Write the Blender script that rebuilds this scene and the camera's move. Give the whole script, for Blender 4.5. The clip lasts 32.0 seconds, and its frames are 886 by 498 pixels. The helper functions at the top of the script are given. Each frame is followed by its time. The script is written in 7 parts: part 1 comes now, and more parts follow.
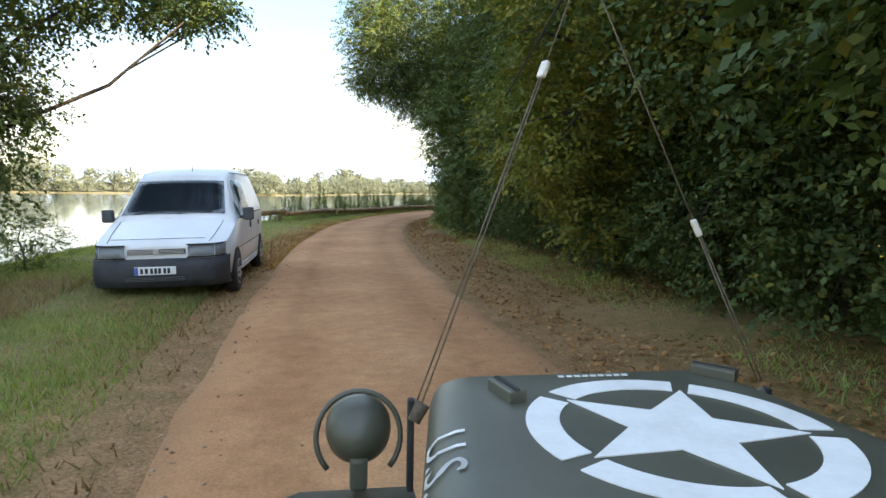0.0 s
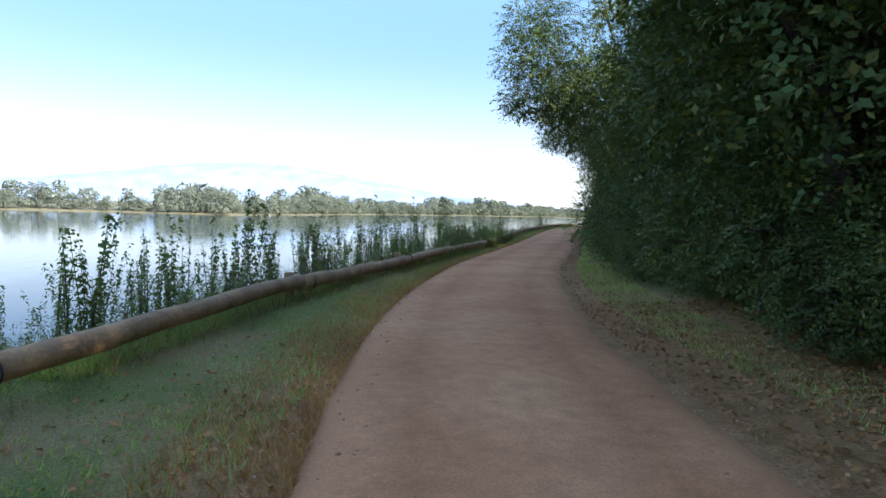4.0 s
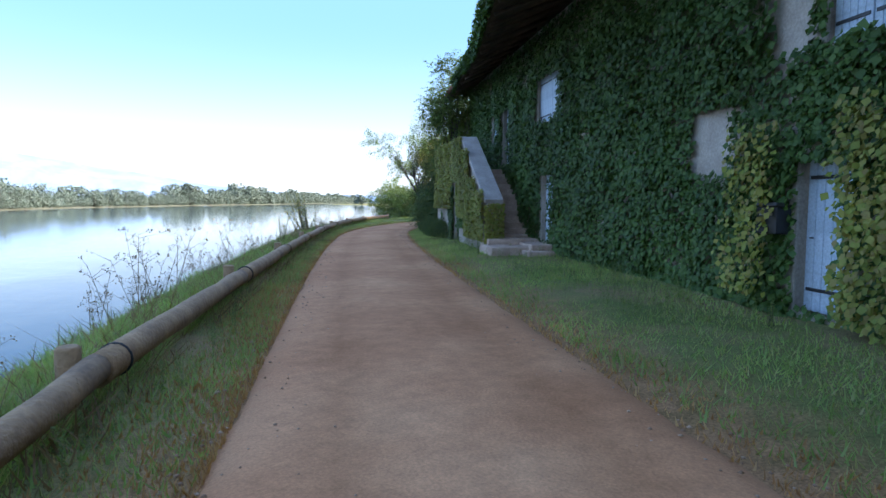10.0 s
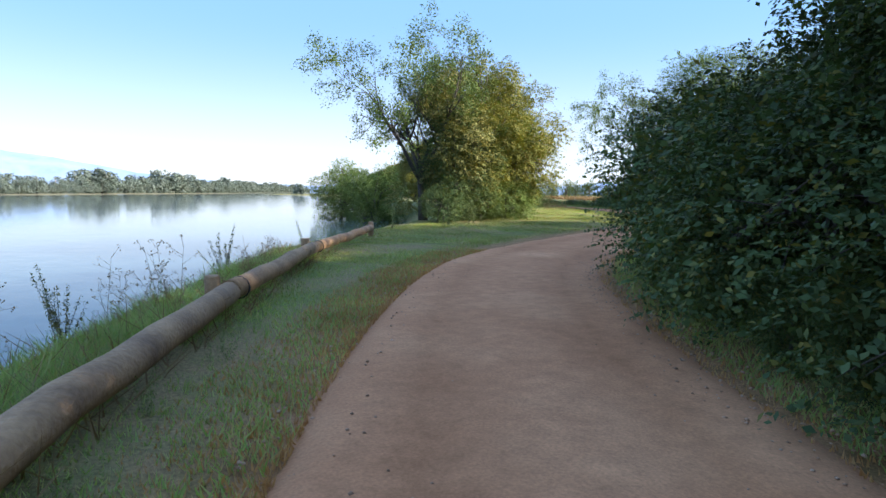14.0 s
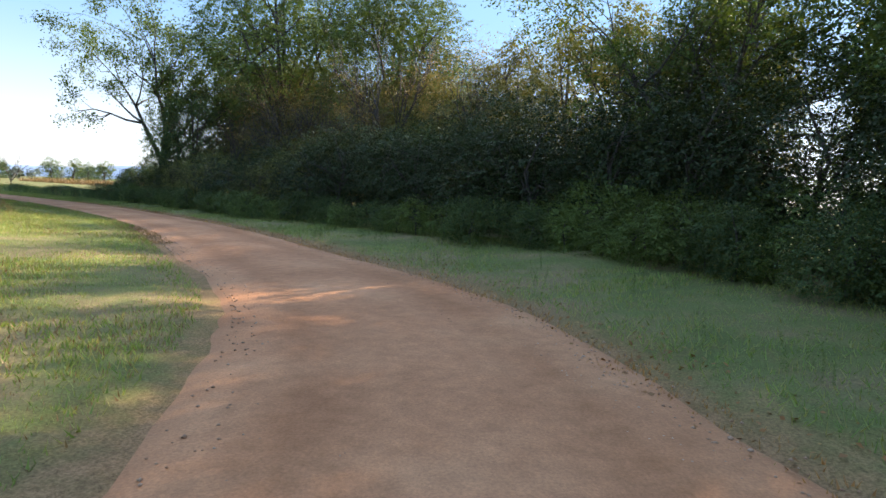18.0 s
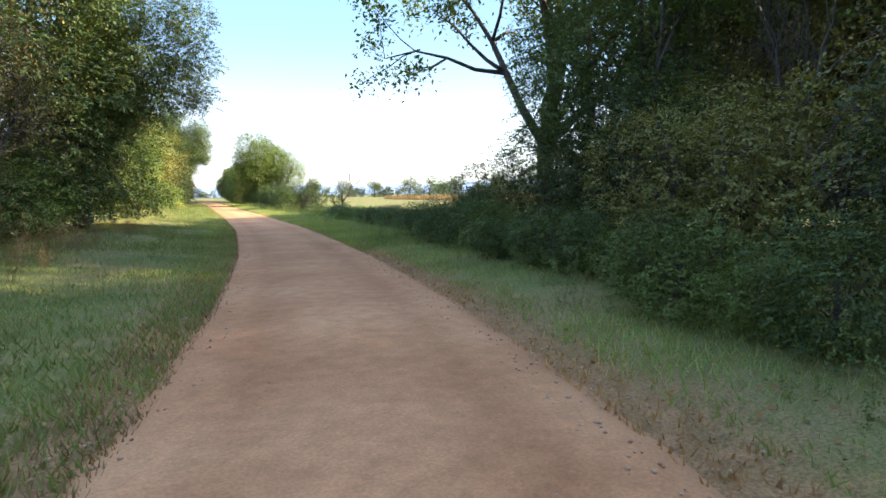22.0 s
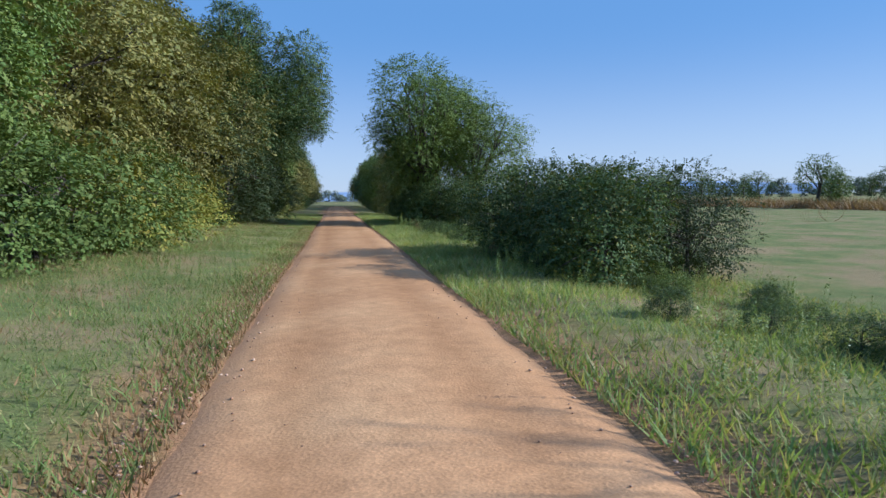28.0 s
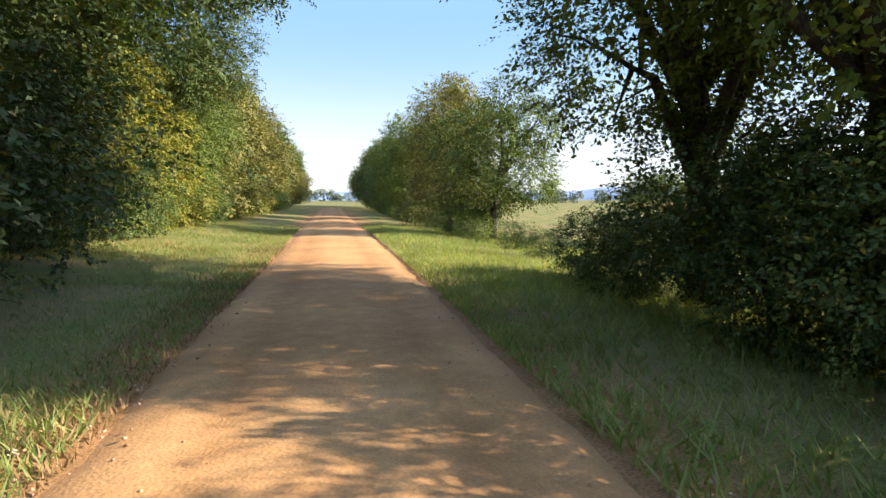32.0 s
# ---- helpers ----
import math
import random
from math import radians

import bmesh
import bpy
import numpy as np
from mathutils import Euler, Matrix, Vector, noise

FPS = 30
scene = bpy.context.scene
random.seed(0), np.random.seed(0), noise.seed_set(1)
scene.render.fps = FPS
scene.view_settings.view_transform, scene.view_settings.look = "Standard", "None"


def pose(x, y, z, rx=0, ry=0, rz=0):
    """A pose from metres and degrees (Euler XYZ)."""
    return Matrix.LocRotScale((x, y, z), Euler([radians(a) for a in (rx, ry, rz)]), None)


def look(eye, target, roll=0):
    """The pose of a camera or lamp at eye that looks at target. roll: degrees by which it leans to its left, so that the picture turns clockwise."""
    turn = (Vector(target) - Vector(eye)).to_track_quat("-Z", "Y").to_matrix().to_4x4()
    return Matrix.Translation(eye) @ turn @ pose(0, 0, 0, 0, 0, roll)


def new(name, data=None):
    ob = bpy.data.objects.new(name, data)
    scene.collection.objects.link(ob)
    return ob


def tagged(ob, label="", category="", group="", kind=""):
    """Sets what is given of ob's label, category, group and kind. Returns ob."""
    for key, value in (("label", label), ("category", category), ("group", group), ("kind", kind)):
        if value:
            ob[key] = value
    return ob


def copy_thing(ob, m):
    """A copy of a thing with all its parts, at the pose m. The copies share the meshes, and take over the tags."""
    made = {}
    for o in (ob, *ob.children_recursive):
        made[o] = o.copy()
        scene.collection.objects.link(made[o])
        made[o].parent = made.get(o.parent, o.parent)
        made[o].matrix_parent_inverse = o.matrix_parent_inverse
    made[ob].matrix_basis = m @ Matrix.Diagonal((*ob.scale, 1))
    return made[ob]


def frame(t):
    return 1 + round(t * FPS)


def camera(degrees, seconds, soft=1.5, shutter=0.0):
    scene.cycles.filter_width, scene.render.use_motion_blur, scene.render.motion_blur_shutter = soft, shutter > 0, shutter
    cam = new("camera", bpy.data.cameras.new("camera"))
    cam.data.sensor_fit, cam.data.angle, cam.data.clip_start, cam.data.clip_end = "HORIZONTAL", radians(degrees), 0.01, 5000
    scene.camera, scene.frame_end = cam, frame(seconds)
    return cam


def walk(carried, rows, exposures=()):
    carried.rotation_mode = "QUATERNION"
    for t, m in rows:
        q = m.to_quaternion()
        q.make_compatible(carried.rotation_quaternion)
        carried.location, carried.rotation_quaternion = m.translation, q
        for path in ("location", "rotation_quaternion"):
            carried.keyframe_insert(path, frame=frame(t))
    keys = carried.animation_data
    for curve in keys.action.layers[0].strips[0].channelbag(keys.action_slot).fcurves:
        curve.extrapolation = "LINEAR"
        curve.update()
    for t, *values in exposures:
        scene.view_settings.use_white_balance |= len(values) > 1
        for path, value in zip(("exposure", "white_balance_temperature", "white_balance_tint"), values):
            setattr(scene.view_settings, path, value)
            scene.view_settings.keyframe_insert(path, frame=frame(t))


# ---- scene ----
# ---- camera and walk ----
cam = camera(72.35, 32.0)
ROWS = [
    (0, -0.00, -0.00, 1.58, -8.73, -5.60, 1.10),
    (0.5, -0.10, 2.61, 1.50, -8.04, -5.42, 0.65),
    (1, -0.20, 5.27, 1.50, -7.46, -4.92, 1.39),
    (1.5, -0.38, 7.98, 1.54, -6.97, -4.54, 2.08),
    (2, -0.63, 10.90, 1.52, -6.43, -3.92, 3.07),
    (2.5, -0.85, 13.90, 1.50, -6.42, -3.78, 2.57),
    (4.5, -0.32, 26.04, 1.59, -15.24, -3.55, 1.58),
    (5, 0.31, 29.10, 1.56, -18.66, -3.60, 1.21),
    (5.5, 1.11, 32.20, 1.54, -22.48, -3.67, 0.90),
    (6, 2.14, 35.28, 1.56, -26.60, -3.97, 1.05),
    (6.5, 3.36, 38.46, 1.52, -30.30, -4.26, 0.29),
    (7, 4.88, 41.65, 1.58, -33.00, -4.59, -0.33),
    (7.5, 6.69, 44.89, 1.50, -34.75, -4.73, -2.37),
    (8, 8.37, 48.30, 1.39, -34.33, -4.62, -1.90),
    (8.5, 10.05, 51.85, 1.42, -33.43, -4.55, -0.15),
    (9, 11.68, 55.59, 1.43, -32.89, -4.51, 0.13),
    (9.5, 13.40, 59.41, 1.48, -33.20, -4.42, 0.15),
    (10, 15.18, 63.26, 1.51, -33.84, -4.48, 0.17),
    (10.5, 17.06, 67.29, 1.43, -34.03, -4.31, 0.01),
    (11, 18.89, 71.34, 1.44, -34.44, -4.26, 0.37),
    (11.5, 20.66, 75.25, 1.45, -34.96, -4.29, 0.40),
    (12, 22.38, 78.78, 1.44, -35.07, -4.47, 0.70),
    (12.5, 24.04, 82.06, 1.33, -35.73, -4.47, 0.70),
    (13, 25.72, 85.12, 1.42, -36.48, -4.74, 1.04),
    (13.5, 27.29, 88.16, 1.41, -37.05, -5.10, 0.76),
    (15.5, 35.26, 98.74, 1.52, -57.01, -4.47, 1.76),
    (16, 37.99, 100.70, 1.57, -64.85, -4.72, 1.59),
    (16.5, 40.96, 102.31, 1.56, -73.15, -5.06, 2.50),
    (17, 44.16, 103.51, 1.54, -79.05, -5.38, 2.94),
    (17.5, 47.36, 104.57, 1.40, -81.83, -5.34, 2.89),
    (18, 50.65, 105.33, 1.50, -81.60, -5.35, 2.31),
    (18.5, 54.04, 105.62, 1.50, -78.45, -4.98, 1.92),
    (19, 57.23, 107.07, 1.46, -73.97, -5.72, -0.04),
    (19.5, 60.29, 109.12, 1.46, -69.54, -5.68, -0.25),
    (20, 63.17, 111.65, 1.51, -65.03, -6.03, -0.89),
    (20.5, 66.11, 114.18, 1.52, -60.05, -6.25, -1.54),
    (21, 68.92, 116.80, 1.52, -55.57, -6.25, -2.10),
    (21.5, 71.39, 119.52, 1.36, -52.95, -5.55, -1.10),
    (22, 73.93, 122.33, 1.40, -50.89, -5.24, -0.68),
    (22.5, 76.41, 125.30, 1.43, -49.07, -5.03, -1.11),
    (23, 78.76, 128.40, 1.45, -47.07, -5.01, -2.33),
    (23.5, 80.99, 131.56, 1.55, -45.09, -4.96, -2.49),
    (24, 83.14, 134.90, 1.50, -43.10, -4.66, -1.90),
    (24.5, 85.30, 138.30, 1.46, -41.02, -4.60, -2.13),
    (25, 87.37, 141.75, 1.52, -39.36, -4.78, -2.32),
    (25.5, 89.32, 145.22, 1.48, -38.72, -4.82, -2.20),
    (27.5, 97.30, 159.40, 1.49, -39.33, -4.93, -1.38),
    (28, 99.25, 162.90, 1.48, -38.63, -4.81, -0.80),
    (28.5, 101.17, 166.44, 1.50, -37.94, -4.83, -0.47),
    (29, 103.07, 169.90, 1.53, -37.28, -4.94, 0.01),
    (29.5, 104.88, 173.35, 1.57, -37.04, -4.98, 0.35),
    (30, 106.62, 176.74, 1.51, -37.69, -4.86, 0.71),
    (30.5, 108.51, 180.07, 1.45, -38.48, -4.72, 0.94),
    (31, 110.40, 183.34, 1.42, -38.81, -4.70, 0.11),
    (31.5, 112.22, 186.60, 1.46, -38.96, -4.88, -1.05),
    (32, 114.19, 189.67, 1.37, -39.06, -4.69, 0.18),
]


def aim(x, y, z, yaw, pitch, roll):
    a, b = radians(yaw), radians(pitch)
    ahead = Vector((-math.sin(a) * math.cos(b), math.cos(a) * math.cos(b), math.sin(b)))
    return look((x, y, z), Vector((x, y, z)) + ahead, roll)


EXPO = [(0, 3.1, 10000, 13), (1, 2.95, 8900, 13), (2, 2.45, 8000, 13), (5, 2.52, 6700, 13), (7, 2.75, 6500, 13), (9, 2.66, 6400, 13), (11, 2.56, 6400, 13), (13, 2.32, 6400, 13), (16, 2.32, 7500, 13), (17, 2.52, 7700, 13), (18, 2.45, 7400, 13), (19.5, 2.6, 7500, 13),
        (21, 2.85, 8300, 13), (23, 2.78, 6700, 13), (24, 2.5, 6200, 13), (25.5, 1.7, 5700, 13), (28, 1.3, 5500, 11), (29, 1.62, 5700, 13), (30, 1.72, 5750, 13), (31, 1.75, 5850, 13), (32, 2.35, 7600, 13)]
walk(cam, [(r[0], aim(*r[1:])) for r in ROWS], EXPO)

# ---- world and sun ----
SUN_AZ, SUN_EL = 133.0, 25.0  # clockwise from +y
world = bpy.data.worlds.new("sky")
scene.world = world
world.use_nodes = True
wn = world.node_tree.nodes
sky = wn.new("ShaderNodeTexSky")
sky.sky_type = "NISHITA"
sky.sun_disc = False
sky.sun_elevation = radians(SUN_EL)
sky.sun_rotation = radians(SUN_AZ)
sky.air_density, sky.dust_density, sky.ozone_density = 0.9, 0.25, 2.5
# morning haze: the sky pales towards the horizon all round
wl = world.node_tree.links
wco, wsep = wn.new("ShaderNodeTexCoord"), wn.new("ShaderNodeSeparateXYZ")
wl.new(wco.outputs["Generated"], wsep.inputs[0])


def by_height(lo, hi, first, last):
    """A value that glides with the height over the horizon."""
    r = wn.new("ShaderNodeMapRange")
    r.interpolation_type = "SMOOTHERSTEP"
    for k, v in enumerate((lo, hi, first, last)):
        r.inputs[1 + k].default_value = v
    wl.new(wsep.outputs["Z"], r.inputs[0])
    return r.outputs[0]


whaze, wmix = wn.new("ShaderNodeMix"), wn.new("ShaderNodeMix")
whaze.data_type = wmix.data_type = "RGBA"
wl.new(by_height(-0.04, 0.30, 0.0, 1.0), whaze.inputs[0])
whaze.inputs[6].default_value, whaze.inputs[7].default_value = (1.25, 1.45, 1.75, 1), (0.40, 0.85, 1.56, 1)
wl.new(by_height(0.28, 0.62, 0.92, 0.0), wmix.inputs[0])
wl.new(sky.outputs[0], wmix.inputs[6])
wl.new(whaze.outputs[2], wmix.inputs[7])
wl.new(wmix.outputs[2], wn["Background"].inputs[0])
wn["Background"].inputs[1].default_value = 0.15
sun = new("sun", bpy.data.lights.new("sun", "SUN"))
sun.data.energy, sun.data.angle, sun.data.color = 2.95, radians(0.6), (1.0, 0.96, 0.87)
_e, _a = radians(SUN_EL), radians(SUN_AZ)
SUN_DIR = Vector((math.sin(_a) * math.cos(_e), math.cos(_a) * math.cos(_e), math.sin(_e)))
sun.matrix_world = look(SUN_DIR * 50, (0, 0, 0))

# ---- the plan: the road's middle line, stations s along it, l metres to the left of it ----
ROAD = [
    (1.7, -30), (1.3, -20), (0.9, -10), (0.6, 0), (0.1, 10), (0.2, 19.9), (1.4, 29.7), (4.5, 39),
    (8.8, 48), (13.1, 57), (17.3, 66.1), (21.5, 75.2), (25.9, 84.1), (29.3, 90.1), (33.6, 95.6), (38.6, 100),
    (44.8, 102.7), (51.3, 104.8), (58, 107.2), (63.5, 111.5), (68.8, 116.2), (73.5, 121.4), (77.9, 126.8), (82, 132.6),
    (85.7, 138.4), (89.4, 144.5), (92.9, 150.7), (96.3, 156.7), (99.5, 162.5), (104.4, 171.6), (110.2, 182.1), (115.9, 192.7),
    (121.7, 203.2), (127.4, 213.8), (132.9, 223.9), (143.9, 244.2), (155.9, 266.1), (167.8, 288.1), (180.7, 311.8),
]
HALF = 1.62
_p = np.array(ROAD, float)


def _dense(pts, step=1.0):
    """A Catmull-Rom line through pts at even steps."""
    q = np.vstack([2 * pts[0] - pts[1], pts, 2 * pts[-1] - pts[-2]])
    out = []
    for i in range(1, len(q) - 2):
        a, b, c, d = q[i - 1], q[i], q[i + 1], q[i + 2]
        for u in np.linspace(0, 1, 24, endpoint=False):
            out.append(0.5 * (2 * b + (c - a) * u + (2 * a - 5 * b + 4 * c - d) * u**2 + (3 * b - a - 3 * c + d) * u**3))
    out.append(q[-2])
    out = np.array(out)
    s = np.r_[0, np.cumsum(np.hypot(*np.diff(out, axis=0).T))]
    even = np.arange(0, s[-1], step)
    return np.stack([np.interp(even, s, out[:, 0]), np.interp(even, s, out[:, 1])], 1)


LINE = _dense(_p)
TAN = np.gradient(LINE, axis=0)
TAN /= np.linalg.norm(TAN, axis=1)[:, None]
S0 = 30.0  # station 0 lies 30 m after the line's start


def at(s, l, z=0.0):
    """World place of station s, l metres left of the road's middle."""
    u = min(max(s + S0, 0), len(LINE) - 1.001)
    i, f = int(u), u - int(u)
    p, t = LINE[i] * (1 - f) + LINE[i + 1] * f, TAN[i] * (1 - f) + TAN[i + 1] * f
    return Vector((p[0] - t[1] * l, p[1] + t[0] * l, z))


def heading(s):
    """Degrees of the road's direction, anticlockwise from +y."""
    t = TAN[int(min(max(s + S0, 0), len(LINE) - 1))]
    return math.degrees(math.atan2(-t[0], t[1]))


def station(x, y):
    """Stations and left offsets of arrays of places."""
    sh = np.shape(x)
    q = np.stack([np.ravel(x), np.ravel(y)], 1)
    best, who = np.full(len(q), 1e18), np.zeros(len(q), int)
    for k in range(0, len(LINE), 2):
        d = ((q - LINE[k]) ** 2).sum(1)
        m = d < best
        best[m], who[m] = d[m], k
    o = q - LINE[who]
    t = TAN[who]
    s = who - S0 + (o * t).sum(1)
    l = -o[:, 0] * t[:, 1] + o[:, 1] * t[:, 0]
    return s.reshape(sh), l.reshape(sh)


def smooth(a, b, v):
    u = np.clip((v - a) / (b - a), 0, 1)
    return u * u * (3 - 2 * u)


WATER_Z = -1.7
# left offset at which the bank starts to fall, by station
BANK_S = [-60, 0, 16, 24, 32, 45, 60, 100, 108, 114, 122, 140, 165, 200, 240, 300, 400]
BANK_L = [6.0, 6.0, 6.0, 4.9, 3.6, 2.75, 2.8, 3.2, 4.5, 7.0, 10.5, 13, 15, 17, 17, 17, 17]


def ground_z(s, l):
    """Height of the ground."""
    edge = np.interp(s, BANK_S, BANK_L)
    z = -4.2 * smooth(edge, edge + 7.0, l)
    right = smooth(2.2, 7, -l)
    z = z + right * np.interp(s, [-40, 60, 66, 95, 110, 165, 178, 210, 300], [0.35, 0.35, 0.1, 0.1, 0.25, 0.2, -0.35, -0.45, -0.2])
    z = z + 0.05 * smooth(1.7, 2.6, np.abs(l)) + 0.25 * smooth(2.5, 6, l) * np.interp(s, [110, 125, 160], [0, 0.3, 1.0])
    return z


def gz(s, l):
    return float(ground_z(np.array(s, float), np.array(l, float)))


def on(s, l, dz=0.0):
    return at(s, l, gz(s, l) + dz)

# ---- materials ----
def mat(name):
    m = bpy.data.materials.new(name)
    m.use_nodes = True
    return m, m.node_tree.nodes, m.node_tree.links, m.node_tree.nodes["Principled BSDF"]


def noise_node(n, lk, scale, detail=4.0, rough=0.55, coord="Object", vec=None):
    t = n.new("ShaderNodeTexNoise")
    t.inputs["Scale"].default_value, t.inputs["Detail"].default_value, t.inputs["Roughness"].default_value = scale, detail, rough
    if vec is None:
        c = n.new("ShaderNodeTexCoord")
        lk.new(c.outputs[coord], t.inputs["Vector"])
    else:
        lk.new(vec, t.inputs["Vector"])
    return t


def ramp(n, lk, fac, stops):
    r = n.new("ShaderNodeValToRGB")
    e = r.color_ramp.elements
    while len(e) < len(stops):
        e.new(0.5)
    for k, (p, c) in zip(e, stops):
        k.position, k.color = p, (*c, 1)
    lk.new(fac, r.inputs[0])
    return r


def mixc(n, lk, fac, a, b, mode="MIX"):
    m = n.new("ShaderNodeMix")
    m.data_type, m.blend_type = "RGBA", mode
    for sock, v in ((m.inputs[0], fac), (m.inputs[6], a), (m.inputs[7], b)):
        if hasattr(v, "is_output"):
            lk.new(v, sock)
        else:
            sock.default_value = (*v, 1) if isinstance(v, tuple) else v
    return m.outputs[2]


def bump(n, lk, p, height, strength=0.4, dist=0.02):
    b = n.new("ShaderNodeBump")
    b.inputs["Strength"].default_value, b.inputs["Distance"].default_value = strength, dist
    lk.new(height, b.inputs["Height"])
    lk.new(b.outputs[0], p.inputs["Normal"])
    return b


def grainy(name, dark, light, scale=6.0, rough=0.7, metal=0.0, fine=60.0, relief=0.25, dist=0.01, vary=0.2):
    """A surface with variation at two scales."""
    m, n, lk, p = mat(name)
    a, b = noise_node(n, lk, scale), noise_node(n, lk, fine, 3)
    c = ramp(n, lk, a.outputs[0], [(0.3, dark), (0.7, light)])
    c2 = ramp(n, lk, b.outputs[0], [(0.3, (1 - vary,) * 3), (0.7, (1 + vary * 0.7,) * 3)])
    lk.new(mixc(n, lk, 1.0, c.outputs[0], c2.outputs[0], "MULTIPLY"), p.inputs["Base Color"])
    p.inputs["Roughness"].default_value, p.inputs["Metallic"].default_value = rough, metal
    bump(n, lk, p, b.outputs[0], relief, dist)
    return m


def leafy(name, tones, shine=0.66, through_light=0.25):
    """Leaves: each leaf takes a tone of its own, each plant a shift of its own."""
    m, n, lk, p = mat(name)
    g, o = n.new("ShaderNodeNewGeometry"), n.new("ShaderNodeObjectInfo")
    r = ramp(n, lk, g.outputs["Random Per Island"], [(k / max(1, len(tones) - 1), t) for k, t in enumerate(tones)])
    big = noise_node(n, lk, 0.55, 2)
    v = n.new("ShaderNodeHueSaturation")
    add = n.new("ShaderNodeMath")
    add.operation = "MULTIPLY_ADD"
    lk.new(o.outputs["Random"], add.inputs[0])
    add.inputs[1].default_value, add.inputs[2].default_value = 0.35, 0.22
    add2 = n.new("ShaderNodeMath")
    add2.operation = "MULTIPLY_ADD"
    lk.new(big.outputs[0], add2.inputs[0])
    add2.inputs[1].default_value = 1.2
    lk.new(add.outputs[0], add2.inputs[2])
    lk.new(add2.outputs[0], v.inputs["Value"])
    lk.new(r.outputs[0], v.inputs["Color"])
    lk.new(v.outputs[0], p.inputs["Base Color"])
    p.inputs["Roughness"].default_value = shine
    p.inputs["Specular IOR Level"].default_value = 0.24
    t = n.new("ShaderNodeBsdfTranslucent")
    tint = mixc(n, lk, 1.0, v.outputs[0], (1.25, 1.15, 0.5), "MULTIPLY")
    lk.new(tint, t.inputs[0])
    s = n.new("ShaderNodeMixShader")
    s.inputs[0].default_value = through_light
    lk.new(p.outputs[0], s.inputs[1])
    lk.new(t.outputs[0], s.inputs[2])
    lk.new(s.outputs[0], n["Material Output"].inputs[0])
    return m


def ground_material():
    m, n, lk, p = mat("grass_and_soil")
    at_ = n.new("ShaderNodeAttribute")
    at_.attribute_name = "verge"
    a, b, c = noise_node(n, lk, 0.45, 6, 0.68), noise_node(n, lk, 3.5, 6, 0.65), noise_node(n, lk, 42, 4, 0.7)
    grass = ramp(n, lk, a.outputs[0], [(0.3, (0.09, 0.12, 0.036)), (0.47, (0.145, 0.16, 0.052)), (0.6, (0.23, 0.175, 0.085))])
    soil = ramp(n, lk, b.outputs[0], [(0.3, (0.24, 0.12, 0.056)), (0.7, (0.39, 0.21, 0.105))])
    w = n.new("ShaderNodeMath")
    w.operation = "MULTIPLY_ADD"
    lk.new(b.outputs[0], w.inputs[0])
    w.inputs[1].default_value = 1.1
    k = n.new("ShaderNodeMath")
    k.operation = "ADD"
    lk.new(at_.outputs["Fac"], k.inputs[0])
    k.inputs[1].default_value = -0.55
    lk.new(k.outputs[0], w.inputs[2])
    w.use_clamp = True
    base = mixc(n, lk, w.outputs[0], grass.outputs[0], soil.outputs[0])
    f = ramp(n, lk, c.outputs[0], [(0.3, (0.5, 0.5, 0.5)), (0.7, (1.45, 1.45, 1.4))])
    lk.new(mixc(n, lk, 1.0, base, f.outputs[0], "MULTIPLY"), p.inputs["Base Color"])
    p.inputs["Roughness"].default_value = 0.95
    p.inputs["Specular IOR Level"].default_value = 0.1
    bump(n, lk, p, c.outputs[0], 0.5, 0.03)
    return m


